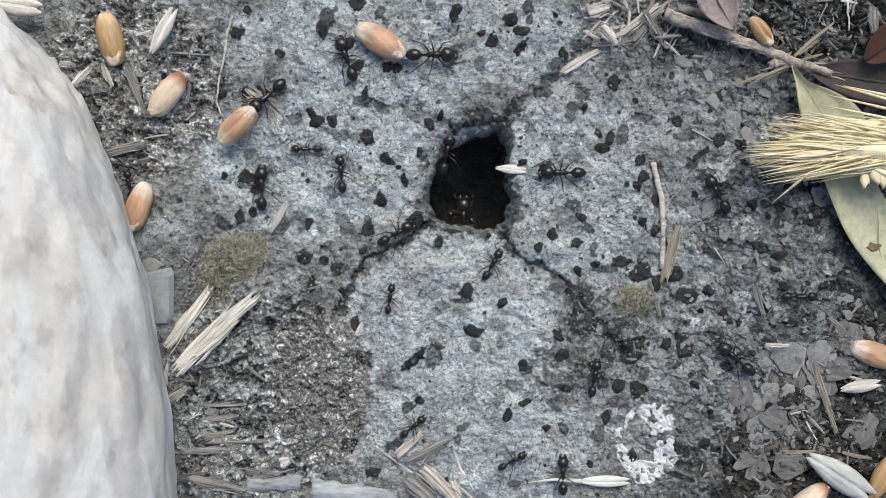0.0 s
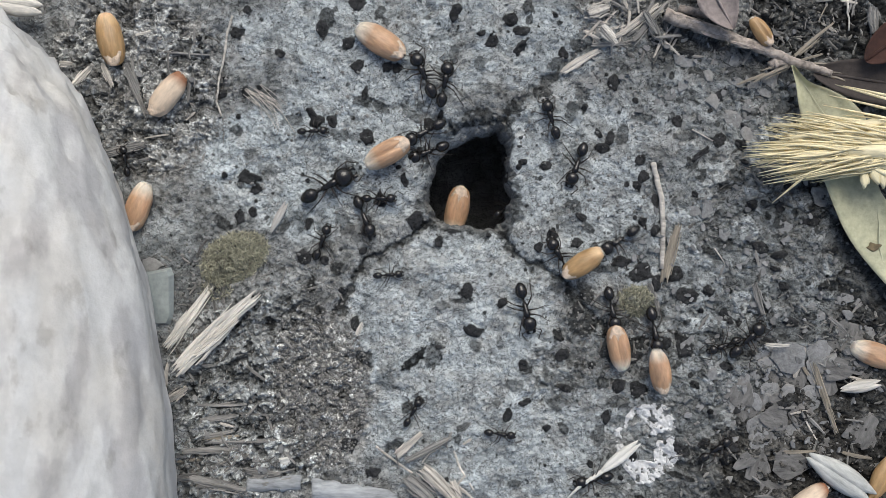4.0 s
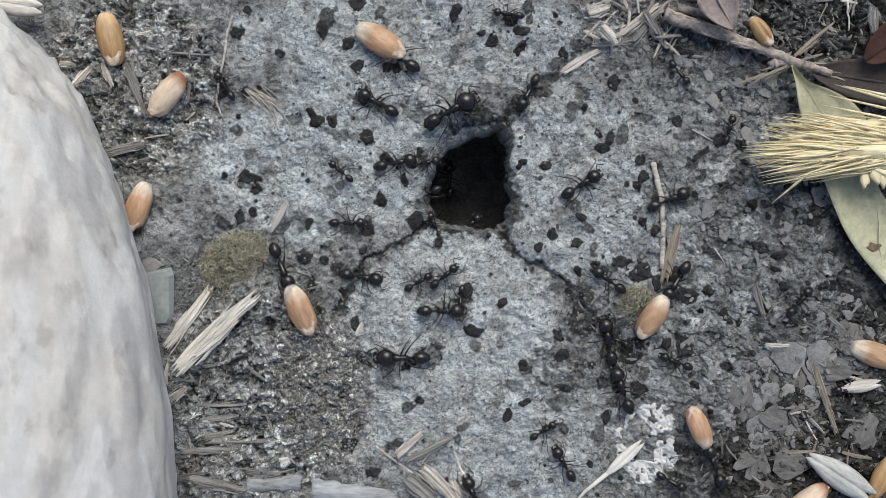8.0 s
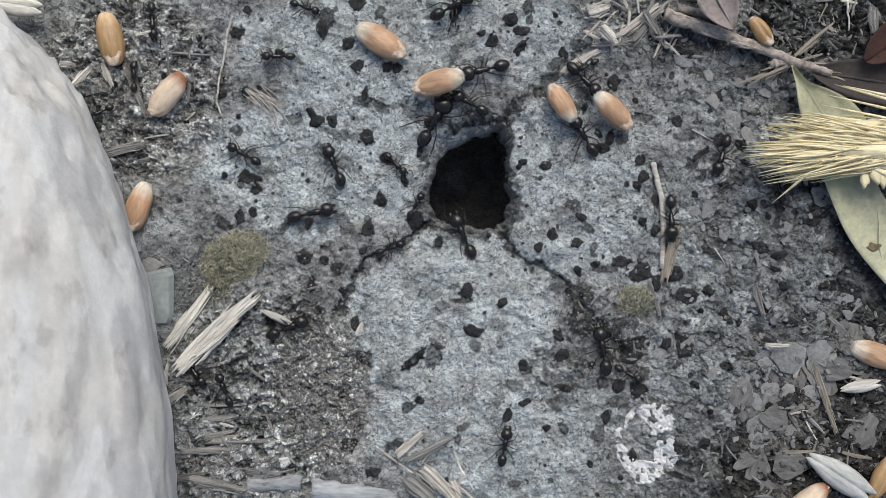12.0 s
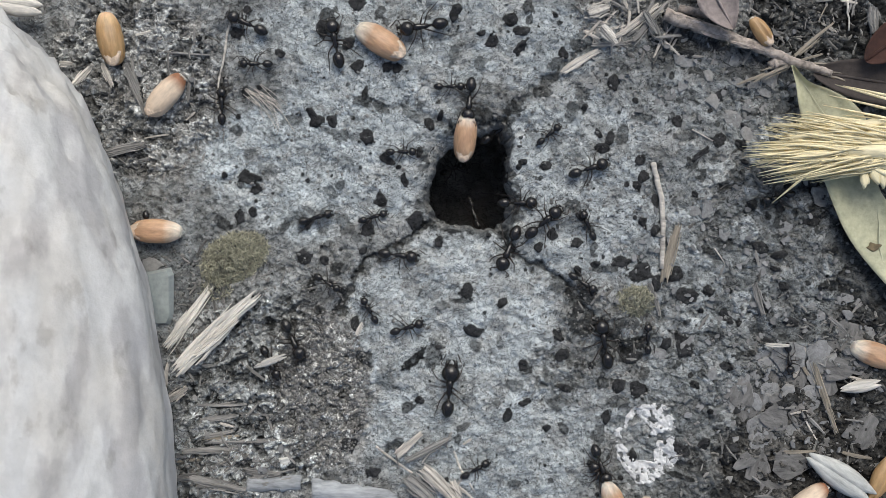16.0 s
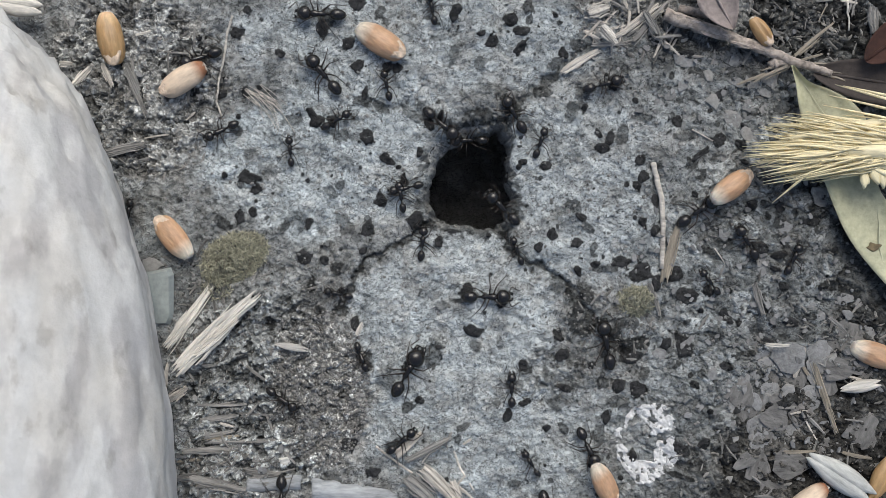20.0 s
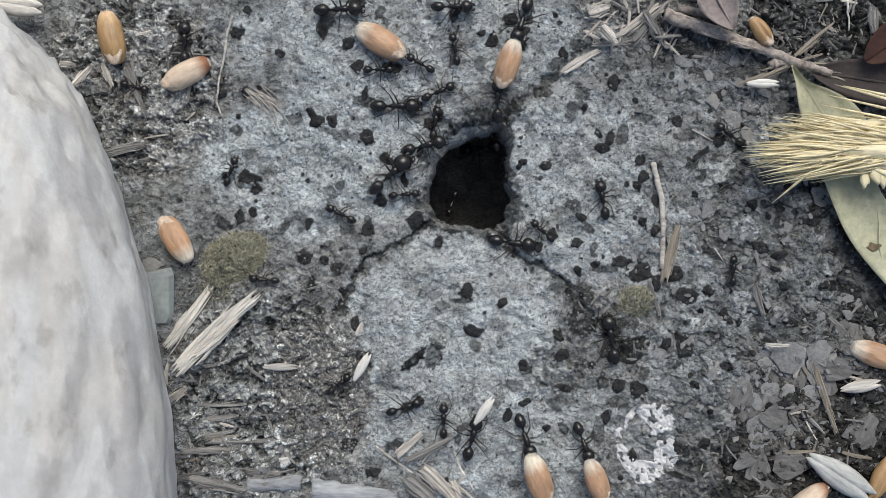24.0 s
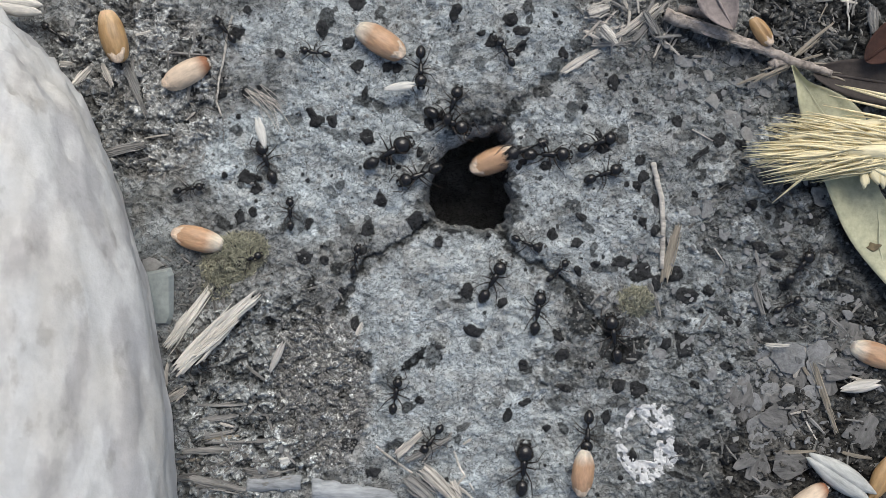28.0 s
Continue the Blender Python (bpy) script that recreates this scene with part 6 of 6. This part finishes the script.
    for k, rows in enumerate(([(0, 880, 1150, 60), (22.3, 880, 1100, 60), (23, 870, 860, 60), (23.5, 862, 748, 75), (24, 856, 728, 55), (24.5, 765, 588, 80), (25, 732, 360, 105), (25.5, 688, 311, 70), (26, 664, 265, 50), (26.5, 536, 205, 110), (27, 545, 178, 95), (27.5, 643, 190, 30), (28, 708, 154, 8)],
                              [(0, 420, 1150, 10), (21.8, 430, 1100, 10), (22.6, 500, 800, 10), (23.5, 572, 714, 12), (24, 640, 650, 60), (24.5, 617, 633, 60), (25, 600, 540, 95), (25.5, 700, 470, 60), (26, 705, 416, 65), (26.5, 580, 450, 100), (27, 533, 290, 110), (27.5, 440, 272, 120), (28, 462, 235, 105)],
                              [(0, 1700, 140, 0), (22.8, 1640, 140, 0), (24, 1350, 148, 0), (24.5, 1267, 151, -5), (25, 1160, 172, -10), (25.5, 976, 176, 0), (26, 918, 217, -5), (26.5, 873, 256, 15), (27, 880, 240, 22), (27.5, 856, 262, 10), (28, 835, 320, 10)],
                              [(0, 905, 300, -5), (0.5, 875, 318, -5), (1, 848, 316, 0), (1.5, 838, 325, 0), (2.4, 865, 292, 20), (3, 928, 268, 22), (3.6, 850, 318, 0), (8.4, 838, 325, 60), (9, 736, 292, 75), (9.5, 664, 218, 95), (10, 673, 176, 95), (10.5, 690, 90, 110), (11, 674, 12, -45), (11.5, 660, -90, -45), (28, 660, -100, -45)])):
        walk(carried_husks[k], [(t, Matrix.Translation(rest(u, v, 0.0016)) @ pose(0, 0, 0, 0, 0, a)) for t, u, v, a in rows])
    # ants on their own ways
    stroll(small_ants[0], [(0, 232, 330), (1, 232, 330), (3, 232, 330), (6, 210, 200), (8, 245, 385), (9, 232, 370), (10, 232, 370), (11, 240, 370), (12.9, 240, -70), (13.2, 300, -70), (15, 300, 350), (16, 265, 400), (17, 325, 465), (18, 330, 450), (19, 330, 445), (20, 230, 380), (21, 365, 345, 20), (24, 410, 305, 70), (25, 405, 312, 70), (26, 350, 305, 10), (27, 350, 310, 10), (28, 335, 335, 30)])
    stroll(middle_ants[0], [(0, 1268, 345, 120), (1, 1215, 300, 180), (2, 1075, 425, 30), (3, 1010, 490, 30), (6, 950, 385), (7, 790, 310), (8, 795, 320), (9, 815, 265), (10, 805, 250), (11, 850, 240), (12, 860, 240, 0), (15, 935, 250, 140), (16, 880, 235, 0), (17, 840, 240), (18, 825, 185), (19, 915, 195, 60), (20, 910, 205, 120), (21, 935, 275, 170), (24, 880, 180), (25, 900, 60, 45), (26, 890, 145, 100), (27, 830, 180), (28, 800, 190, 70)])
    stroll(middle_ants[1], [(0, 1300, 635, 140), (1, 1305, 635, 140), (2, 1290, 640, 140), (3, 1280, 640), (6, 1395, 525, 45), (7, 1325, 430, 130), (8, 1180, 355, 0), (9.2, 821, 323), (26.4, 824, 325), (27, 875, 480, 60), (28, 870, 500, 60)])
    stroll(middle_ants[2], [(0, 465, 335), (1, 465, 165, 20), (2.0, 465, -70), (6.5, 870, 950), (7, 870, 855), (7.5, 870, 950), (14.5, 440, -70), (15, 440, 60, 20), (16, 440, 45), (17, 380, 107, 180), (18, 362, 102, 200), (19, 370, 102, 200), (20, 358, 105, 200), (21, 368, 92, 200), (24, 330, 80, 90), (25, 470, 150, 90), (26, 510, 150, 160), (27, 560, 250, 110), (28, 475, 290, 110)])
    stroll(small_ants[1], [(0, 1050, 670, 80), (1, 1030, 670, 70), (2.2, 1030, 950), (7.0, 1650, 535), (8, 1410, 535, 0), (9.0, 1650, 535)])
    stroll(small_ants[2], [(0, 545, 265, 180), (1, 530, 290, 90), (2, 545, 360), (3, 510, 235, -40), (6, 640, 230, 150), (7, 600, 305, 140), (8, 605, 305, 140), (9, 610, 305, 130), (10, 630, 300, 120), (11, 580, 272, 150), (11.9, 832, 308), (13.8, 814, 333), (15, 490, 400), (16, 580, 500), (17, 570, 450), (18, 570, 440), (19, 590, 590, 60), (20, 640, 630), (21, 640, 720), (24, 600, 680, 40), (25, 605, 590, 90), (28, 630, 460)])
    stroll(small_ants[3], [(0, 1410, 525, 0), (1, 1400, 590, 45), (2, 1345, 600), (3, 1305, 600, 90), (6, 1230, 630), (7, 1220, 650), (8, 1195, 640), (10, 1265, 685), (11.1, 1265, 950), (15.5, 1480, 950), (16, 1480, 850), (16.5, 1480, 950), (20.3, 1300, 950), (21, 1300, 790), (21.7, 1300, 950)])
    stroll(small_ants[4], [(0, 690, 530, 80), (1, 755, 585), (2, 760, 600, 80), (3.0, 821, 313), (7.3, 842, 321), (8, 815, 530), (8.7, 837, 321), (15.0, 832, 311), (16, 655, 550, 120), (18, 610, 420), (19, 640, 470, 60), (20, 600, 520), (21, 540, 440, 80), (24, 470, 495), (25, 360, 465), (26, 390, 480), (28, 440, 460)])
    stroll(small_ants[5], [(0, 730, 755, 40), (1, 690, 840, 80), (3, 690, 800, 45), (6, 810, 590, 90), (7, 735, 550, 140), (8, 740, 500, 30), (11, 700, 440, 30), (12, 690, 440, 20), (15, 695, 255, 0), (16, 710, 270, 0), (17, 700, 290), (18, 715, 430), (19, 745, 380), (20, 710, 350, 100), (21, 715, 350, 70), (24, 715, 345), (25, 745, 395, 80), (26, 720, 340), (28, 930, 430)])
    stroll(small_ants[6], [(0, 605, 310, 95), (1, 590, 385, 150), (2, 590, 380, 150), (3, 560, 455, 130), (6, 590, 380, 20), (7, 580, 380, 20), (8, 615, 395, 0), (9, 595, 400, 20), (10, 575, 385, 170), (11, 570, 320, 140), (12, 435, 275, 150), (15, 400, 245, 90), (16, 395, 190, 90), (18, 400, 75, 60), (19, 440, 210), (21, 350, 255, 150), (22.4, 350, -70)])
    stroll(middle_ants[3], [(0, 615, 108, 110), (1, 705, 185, 45), (2, 790, 225), (3, 775, 215), (6, 810, 25, 90), (8, 670, 185, 150), (9, 625, 215, 0), (10, 770, 235, 60), (11, 765, 270, 20), (11.5, 832, 334), (16.5, 829, 330), (17, 730, 260), (18, 705, 310, 110), (19, 720, 235, 10), (20, 780, 220), (21, 760, 270), (24, 750, 260, 30), (25, 740, 265), (26, 730, 265, 0), (27, 720, 280, 0), (27.5, 833, 308)])
    stroll(middle_ants[4], [(0, 762, 100, 0), (1, 762, 105, 0), (2, 757, 105, 0), (3, 757, 150, 80), (6, 738, 108, 140), (7, 700, 88, 145), (8, 705, 105, 150), (9, 680, 128, 0), (10, 650, 135, 150), (11, 735, 60, -30), (12, 800, 15), (15, 810, 40, 45), (17, 690, 60), (18, 770, 35, 90), (21, 470, 25, 45), (24, 600, 20), (26, 490, 15, 0), (26.5, 490, -70)])
    stroll(middle_ants[5], [(0, 995, 307, 180), (3, 1030, 265, -45), (6, 1000, 345, 170), (9, 1040, 320, -20), (10, 1045, 325), (12, 1185, 385), (15, 955, 375, 160), (16, 960, 395, 40), (17, 880, 400), (18, 915, 380), (19, 935, 360, 130), (20, 890, 370), (21, 905, 330), (24, 840, 290), (25, 750, 320), (26, 770, 330), (27, 750, 350), (27.5, 835, 325)])
    stroll(small_ants[7], [(0, 905, 815, 30), (1, 960, 700, 80), (2, 880, 655, 45), (3, 870, 765, 85), (6, 910, 770, 95), (7, 915, 790, 100), (10, 1050, 705, 0), (12, 1110, 660), (15, 1130, 870), (15.5, 1130, 950)])
    stroll(middle_ants[6], [(0, 700, 415, 30), (1, 718, 470, 80), (2, 720, 360, 0), (2.5, 822, 307), (5.9, 838, 321), (7, 1095, 510, 100), (10, 1040, 470, 0), (11, 930, 568, 100), (11.9, 834, 334), (15.4, 834, 335), (16, 705, 452, 20), (17, 655, 435, 20), (18, 660, 450), (19, 710, 535, 0), (19.8, 825, 332), (23.2, 826, 336), (24, 1065, 355, 100), (25, 1090, 375), (26, 1060, 350, 0), (27, 990, 290), (28, 1065, 310, 20)])
    stroll(small_ants[8], [(0, 870, 470, 60), (1, 855, 440, 120), (1.5, 839, 309), (2, 700, 290, -20), (3, 660, 348, 0), (6, 690, 360, 140), (7, 725, 400), (8, 785, 490, 40), (8.6, 841, 320), (15.0, 832, 316), (16, 720, 580, 40), (18, 745, 430), (19, 740, 430), (21, 755, 435, 60), (24, 770, 220), (25, 780, 200), (26, 760, 200), (27, 790, 200), (27.5, 828, 318)])
    stroll(middle_ants[7], [(0, 995, 840, 90), (1, 1100, 695, 130), (2, 1130, 670, 90), (3, 1080, 840, 100), (6, 990, 860), (7, 995, 810, 120), (9, 1000, 830, 30), (12, 892, 790, 80), (15, 1030, 855, 150), (16, 1062, 845, 120), (19, 1260, 600), (20, 1320, 430, 120), (21.4, 1650, 430)])
    stroll(middle_ants[8], [(0, 820, 392, 90), (1, 792, 535, 90), (2, 825, 600, 80), (3, 925, 530, 100), (6, 935, 570, 60), (7, 1075, 605, 100), (8, 1075, 605, 100), (9, 1070, 605, 100), (10, 1062, 620, 100), (11, 1062, 620, 100), (12, 1065, 620, 100), (15, 1068, 605, 100), (16, 1068, 608, 100), (17, 1070, 610, 100), (18, 1070, 610, 100), (19, 1070, 610, 100), (20, 1072, 610, 100), (21, 1072, 608, 100), (24, 1080, 600, 100), (25, 1082, 600, 100), (26, 1075, 600, 100), (27, 1080, 600, 100), (28, 1085, 600, 100)])
    stroll(middle_ants[9], [(0, 790, 275), (2, 805, 200), (3, 785, 260), (6, 705, 290), (7, 695, 282), (8, 700, 290, 0), (9, 740, 255, 90), (10, 735, 235), (11, 720, 290, 0), (11.5, 824, 325), (24.0, 830, 335), (25, 990, 560, 80), (26, 930, 640, 60), (27, 980, 530, 80), (28, 950, 555, 70)])
    stroll(small_ants[9], [(0, 815, 385), (1, 880, 405), (2, 915, 350), (3, 880, 380), (6, 925, 345, 0), (7, 775, 245), (8, 750, 290, 60), (9, 690, 230, 95), (10, 690, 230, 95), (11, 755, 155, 0), (11.6, 833, 336), (14.5, 838, 338), (15, 875, 450, 120), (16, 1030, 500), (19, 915, 580, 60), (19.9, 833, 311), (25.4, 838, 337), (26, 645, 330, 80), (27, 555, 345, 105), (28, 515, 380, 80)])
    stroll(small_ants[10], [(0.0, 1210, 950), (1, 1210, 625, 135), (2, 1340, 760), (2.8, 1340, 950), (6.3, 1145, 950), (7, 1145, 770), (8, 1185, 850), (10, 1305, 800), (11, 1160, 840), (11.5, 1160, 950), (14.4, 700, 950), (15, 700, 800), (16, 840, 830), (17, 820, 730, 150), (19, 795, 580, 60), (19.9, 839, 324)])
    stroll(small_ants[11], [(0.0, 580, 950), (1, 580, 680, 0), (2, 530, 610, 0), (3.4, 834, 313), (4.7, 837, 324), (6, 450, 385, 120), (7, 455, 245, 80), (8, 400, 155), (9, 320, 45, 0), (10, 370, 70), (11, 508, 105, 180), (12, 495, 102, 180), (15, 490, 108, 180), (16, 455, 115, 180), (17, 580, 150, 90), (18, 635, 185), (19, 615, 215, 20), (20, 595, 215, 30), (21, 650, 345, 90), (24, 605, 380), (25, 490, 240, 120), (26, 475, 220, 50), (27, 455, 165, 90), (28, 400, 55, 130)])
    stroll(small_ants[12], [(0.0, 822, 308), (1, 945, 620, 100), (2, 975, 615), (3.1, 838, 338), (4.7, 816, 332), (6, 1200, 265, 0), (7, 1275, 275, 0), (9, 1300, 190), (10, 1330, 260), (12, 1375, 330), (15, 1390, 600, 30), (18, 1400, 700), (19, 1325, 570), (20, 1255, 500), (21, 1185, 385, 130), (24, 1295, 480, 95), (27, 1275, 600, 80), (28, 1390, 540)])
    stroll(soldiers[0], [(0.1, 165, -70), (1, 165, 150, -40), (2, 260, 225, -30), (3.2, 260, -70), (16.5, 855, -70), (17, 855, 55, 130), (18, 925, 150, 95), (18.7, 825, 311), (23.5, 822, 331), (24, 690, 312, 20), (25, 655, 260, 130), (26, 640, 190, 100), (27, 635, 200, 150), (28, 685, 275, 30)])
    stroll(small_ants[13], [(0.5, 490, 950), (1, 490, 850, 40), (3, 320, 810), (3.6, 320, 950), (6.3, 820, 950), (7, 820, 770, 80), (7.7, 820, 950), (9.3, 490, 950), (10, 490, 785), (11, 400, 715), (12, 400, 690), (15, 280, 465), (17.0, 838, 307), (19.6, 831, 307), (21, 440, 400), (22.4, 834, 317), (23.4, 839, 337), (24, 775, 165, 0), (26, 775, 270), (27, 800, 255), (27.5, 828, 338)])
    stroll(small_ants[14], [(0.5, 345, -70), (1, 345, 45, 90), (1.5, 345, -70), (5.0, 1095, -70), (6, 1095, 175, 70), (7, 1140, 145, 30), (8, 1200, 130), (9, 1105, 165, 80), (12, 1035, 120), (15, 990, 225, 40), (16, 970, 240, 30), (17, 1060, 265, 80), (18, 1030, 310, 100), (19, 1020, 375), (20, 915, 445, 110), (21, 880, 420), (24, 960, 410, 150), (25, 945, 360, 130), (26, 905, 360), (27, 980, 420), (28, 985, 480, 80)])
    stroll(small_ants[15], [(0.9, 823, 308), (2, 810, 640, 90), (3.1, 831, 307), (5.5, 820, 319), (6, 840, 430, 90), (7, 840, 430), (8, 830, 400), (9, 905, 455, 80), (10, 885, 475, 100), (10.6, 831, 311), (14.5, 815, 334), (16, 1145, 600, 90), (17, 1010, 705, 150), (18, 960, 770, 60), (19, 990, 665), (20, 940, 820, 80), (20.5, 940, 950)])
    stroll(small_ants[16], [(0.9, 823, 337), (2, 670, 580, 60), (3, 640, 490), (6, 780, 480, 40), (7, 760, 435), (8, 770, 400), (9, 725, 360, 80), (10, 700, 350), (12, 735, 365, 60), (15, 740, 325, 60), (16, 800, 300), (17, 745, 305), (18, 775, 205, 120), (19, 810, 285), (20, 800, 320), (21, 790, 290), (24, 800, 360), (25, 760, 440, 100), (26, 680, 460, 45), (27, 710, 570, 80), (28.0, 839, 318)])
    stroll(soldiers[1], [(1.8, 827, 323), (3, 492, 380, 120), (6, 755, 235, 30), (7, 790, 215, 20), (8, 795, 200, 30), (9, 785, 210, 20), (11, 780, 215, 50), (12, 768, 218, 60), (15, 810, 460, 95), (15.5, 832, 325), (25.3, 830, 326), (26, 900, 500, 95), (26.7, 840, 322)])
    stroll(middle_ants[10], [(2.4, 826, 329), (3, 985, 245, 0), (6, 955, 150, 0), (7, 920, 130), (8, 935, 165), (9, 880, 205), (10, 835, 205, 90), (11, 825, 190, -80), (12, 832, 185, 150), (15, 920, 310), (16, 915, 360, 0), (17, 940, 345, 20), (18, 965, 330, 170), (19, 890, 250), (20, 830, 250), (21, 840, 250), (24, 870, 240), (25, 970, 130, 150), (26, 1030, 140), (27, 1020, 230, 40), (28, 1055, 255, 20)])
    stroll(middle_ants[11], [(4.8, 1055, 950), (6, 1055, 655, 140), (7, 1050, 655, 130), (8, 1100, 690, 110), (9, 1060, 840, 90), (9.5, 1060, 950), (14.3, 600, -70), (15, 600, 105, 120), (17, 590, 55), (20, 575, 135, 130), (21, 550, 215, 0), (24, 700, 190, 0), (25, 690, 200), (26, 690, 195), (27, 740, 190), (28, 790, 215)])
    stroll(soldiers[2], [(5.2, 821, 316), (6, 852, 550, 85), (7, 765, 640, 30), (8, 715, 632, 180), (9, 705, 765, 90), (9.8, 705, 950), (14.9, 795, 950), (16, 795, 690, 85), (17, 740, 635, 90), (18, 750, 640, 125), (19, 735, 655, 60), (20, 720, 660, 60), (21.2, 720, 950), (26.3, 920, 950), (27, 920, 780, 95), (28, 925, 830, 85)])
    stroll(small_ants[17], [(5.5, 1000, -70), (6, 1000, 40, 130), (7, 985, 40, 0), (9, 815, 15), (10, 850, 100, 0), (10.7, 850, -70), (17.5, 850, -70), (18, 850, 20), (19, 810, 70, 120), (20, 765, 20), (20.5, 765, -70), (23.2, 745, -70), (24, 745, 115, 150), (24.8, 745, -70)])
    stroll(middle_ants[12], [(7.1, 841, 323), (8, 640, 490, 20), (9, 620, 595, 80), (10, 660, 655, 130), (12, 510, 580, 0), (15, 520, 590), (16, 520, 600), (17, 480, 620), (18, 490, 590), (19, 500, 640), (20.3, 500, 950), (23.3, 835, 950), (24, 835, 775, 75), (27, 1000, 852, 0), (27.5, 1000, 950)])
    stroll(middle_ants[13], [(7.2, 829, 306), (8, 780, 550, 0), (9, 790, 640, 120), (10.1, 826, 325), (25.5, 815, 326), (26, 690, 350), (27, 770, 300), (28, 745, 310)])
    stroll(small_ants[18], [(7.4, 1650, 690), (8, 1500, 690), (8.6, 1650, 690)])
    stroll(small_ants[19], [(7.7, 832, 308), (9, 490, 470), (11, 285, 490), (12, 345, 655), (15, 440, 560), (17, 520, 720), (18, 640, 830), (20, 710, 780, 40), (20.7, 710, 950), (24.0, 440, 950), (25, 440, 715), (26, 340, 640), (27, 325, 640), (28, 340, 640)])
    stroll(middle_ants[14], [(8.0, 832, 321), (10, 272, 460), (11, 270, 440), (13.0, 833, 317), (14.5, 834, 330), (15, 905, 428, 140), (16, 900, 440), (17, 912, 440, 100), (18, 890, 450, 130), (19, 865, 550, 80), (20, 860, 525, 0), (21, 835, 440, 60), (24, 905, 430), (25, 930, 440, 0), (26, 960, 290, 0), (27, 940, 290), (28, 965, 275, 0)])
    stroll(small_ants[20], [(8.2, 380, 950), (9, 380, 760), (10, 330, 845), (10.5, 330, 950)])
    stroll(small_ants[21], [(8.4, 815, 308), (9, 670, 260), (12, 700, 290), (15, 700, 290), (16, 660, 385, 30), (17, 650, 255), (18, 615, 315, 20), (19, 525, 320, 95), (20, 515, 270, 95), (21, 430, 235, 150), (22.3, 430, -70)])
    stroll(small_ants[22], [(8.5, 500, -70), (9, 500, 30, 30), (12, 540, 15), (15, 655, 85, 0), (16, 795, 155, 0), (17, 690, 190, 160), (18, 695, 200, 100), (21, 680, 130), (24, 670, 125, 0), (25, 570, 80, 150), (26, 560, 120, 135), (27, 555, 105), (28, 560, 95, 170)])
    stroll(small_ants[23], [(9.4, 240, -70), (10, 240, 70), (11, 265, 50), (11.5, 265, -70), (16.2, 340, 950), (17, 340, 760), (19, 440, 660), (20, 500, 705), (21, 510, 710, 120), (24, 715, 720), (25, 695, 700, 80), (28, 700, 700)])
    stroll(small_ants[24], [(10.1, 180, -70), (11, 180, 150), (12, 180, 200), (15, 95, 60), (15.5, 95, -70), (20.3, 320, -70), (21, 320, 100), (24, 240, 155, 0), (25, 240, 130, 80), (26, 240, 130, 80), (27, 225, 150), (28, 100, 60)])
    stroll(middle_ants[15], [(10.5, 1275, -70), (12, 1275, 275), (15, 1095, 160, 0), (16, 1040, 300, 40), (17, 1120, 310, 40), (18, 1205, 250, 30), (20, 1065, 152, 0), (20.9, 1065, -70), (23.5, 800, -70), (24, 800, 15, 0), (25, 745, 30, 160), (28, 745, 120)])
    stroll(small_ants[25], [(11.3, 1360, -70), (12, 1360, 100), (12.7, 1360, -70), (14.8, 1650, 350), (16, 1375, 350), (19, 1405, 530, 80), (20, 1400, 460), (21, 1500, 330), (24, 1290, 240), (26, 1190, 125), (26.8, 1190, -70)])
    stroll(small_ants[26], [(15.2, 833, 337), (16, 1040, 400, 120), (17, 1040, 430), (18, 1090, 410), (20, 955, 255, 70), (21, 950, 190, 20), (24, 805, 90, 100), (25, 860, 20), (26, 830, 45, 150), (27, 875, 75, 120), (28, 895, 95, 140)])
    stroll(small_ants[27], [(15.8, 821, 321), (17, 925, 660, 60), (19, 920, 645, 90), (20, 905, 690, 90), (21.1, 905, 950), (23.1, 785, 950), (24, 785, 745), (25, 785, 750), (26, 780, 760), (27, 780, 755), (28, 765, 775)])
    stroll(middle_ants[16], [(20.5, 1650, 650), (21, 1540, 650), (21.5, 1650, 650), (27.0, 1650, 475), (28, 1410, 475, 0)])
    stroll(middle_ants[17], [(26.3, 215, -70), (27, 215, 92, 180), (27.7, 215, -70)])


motions()
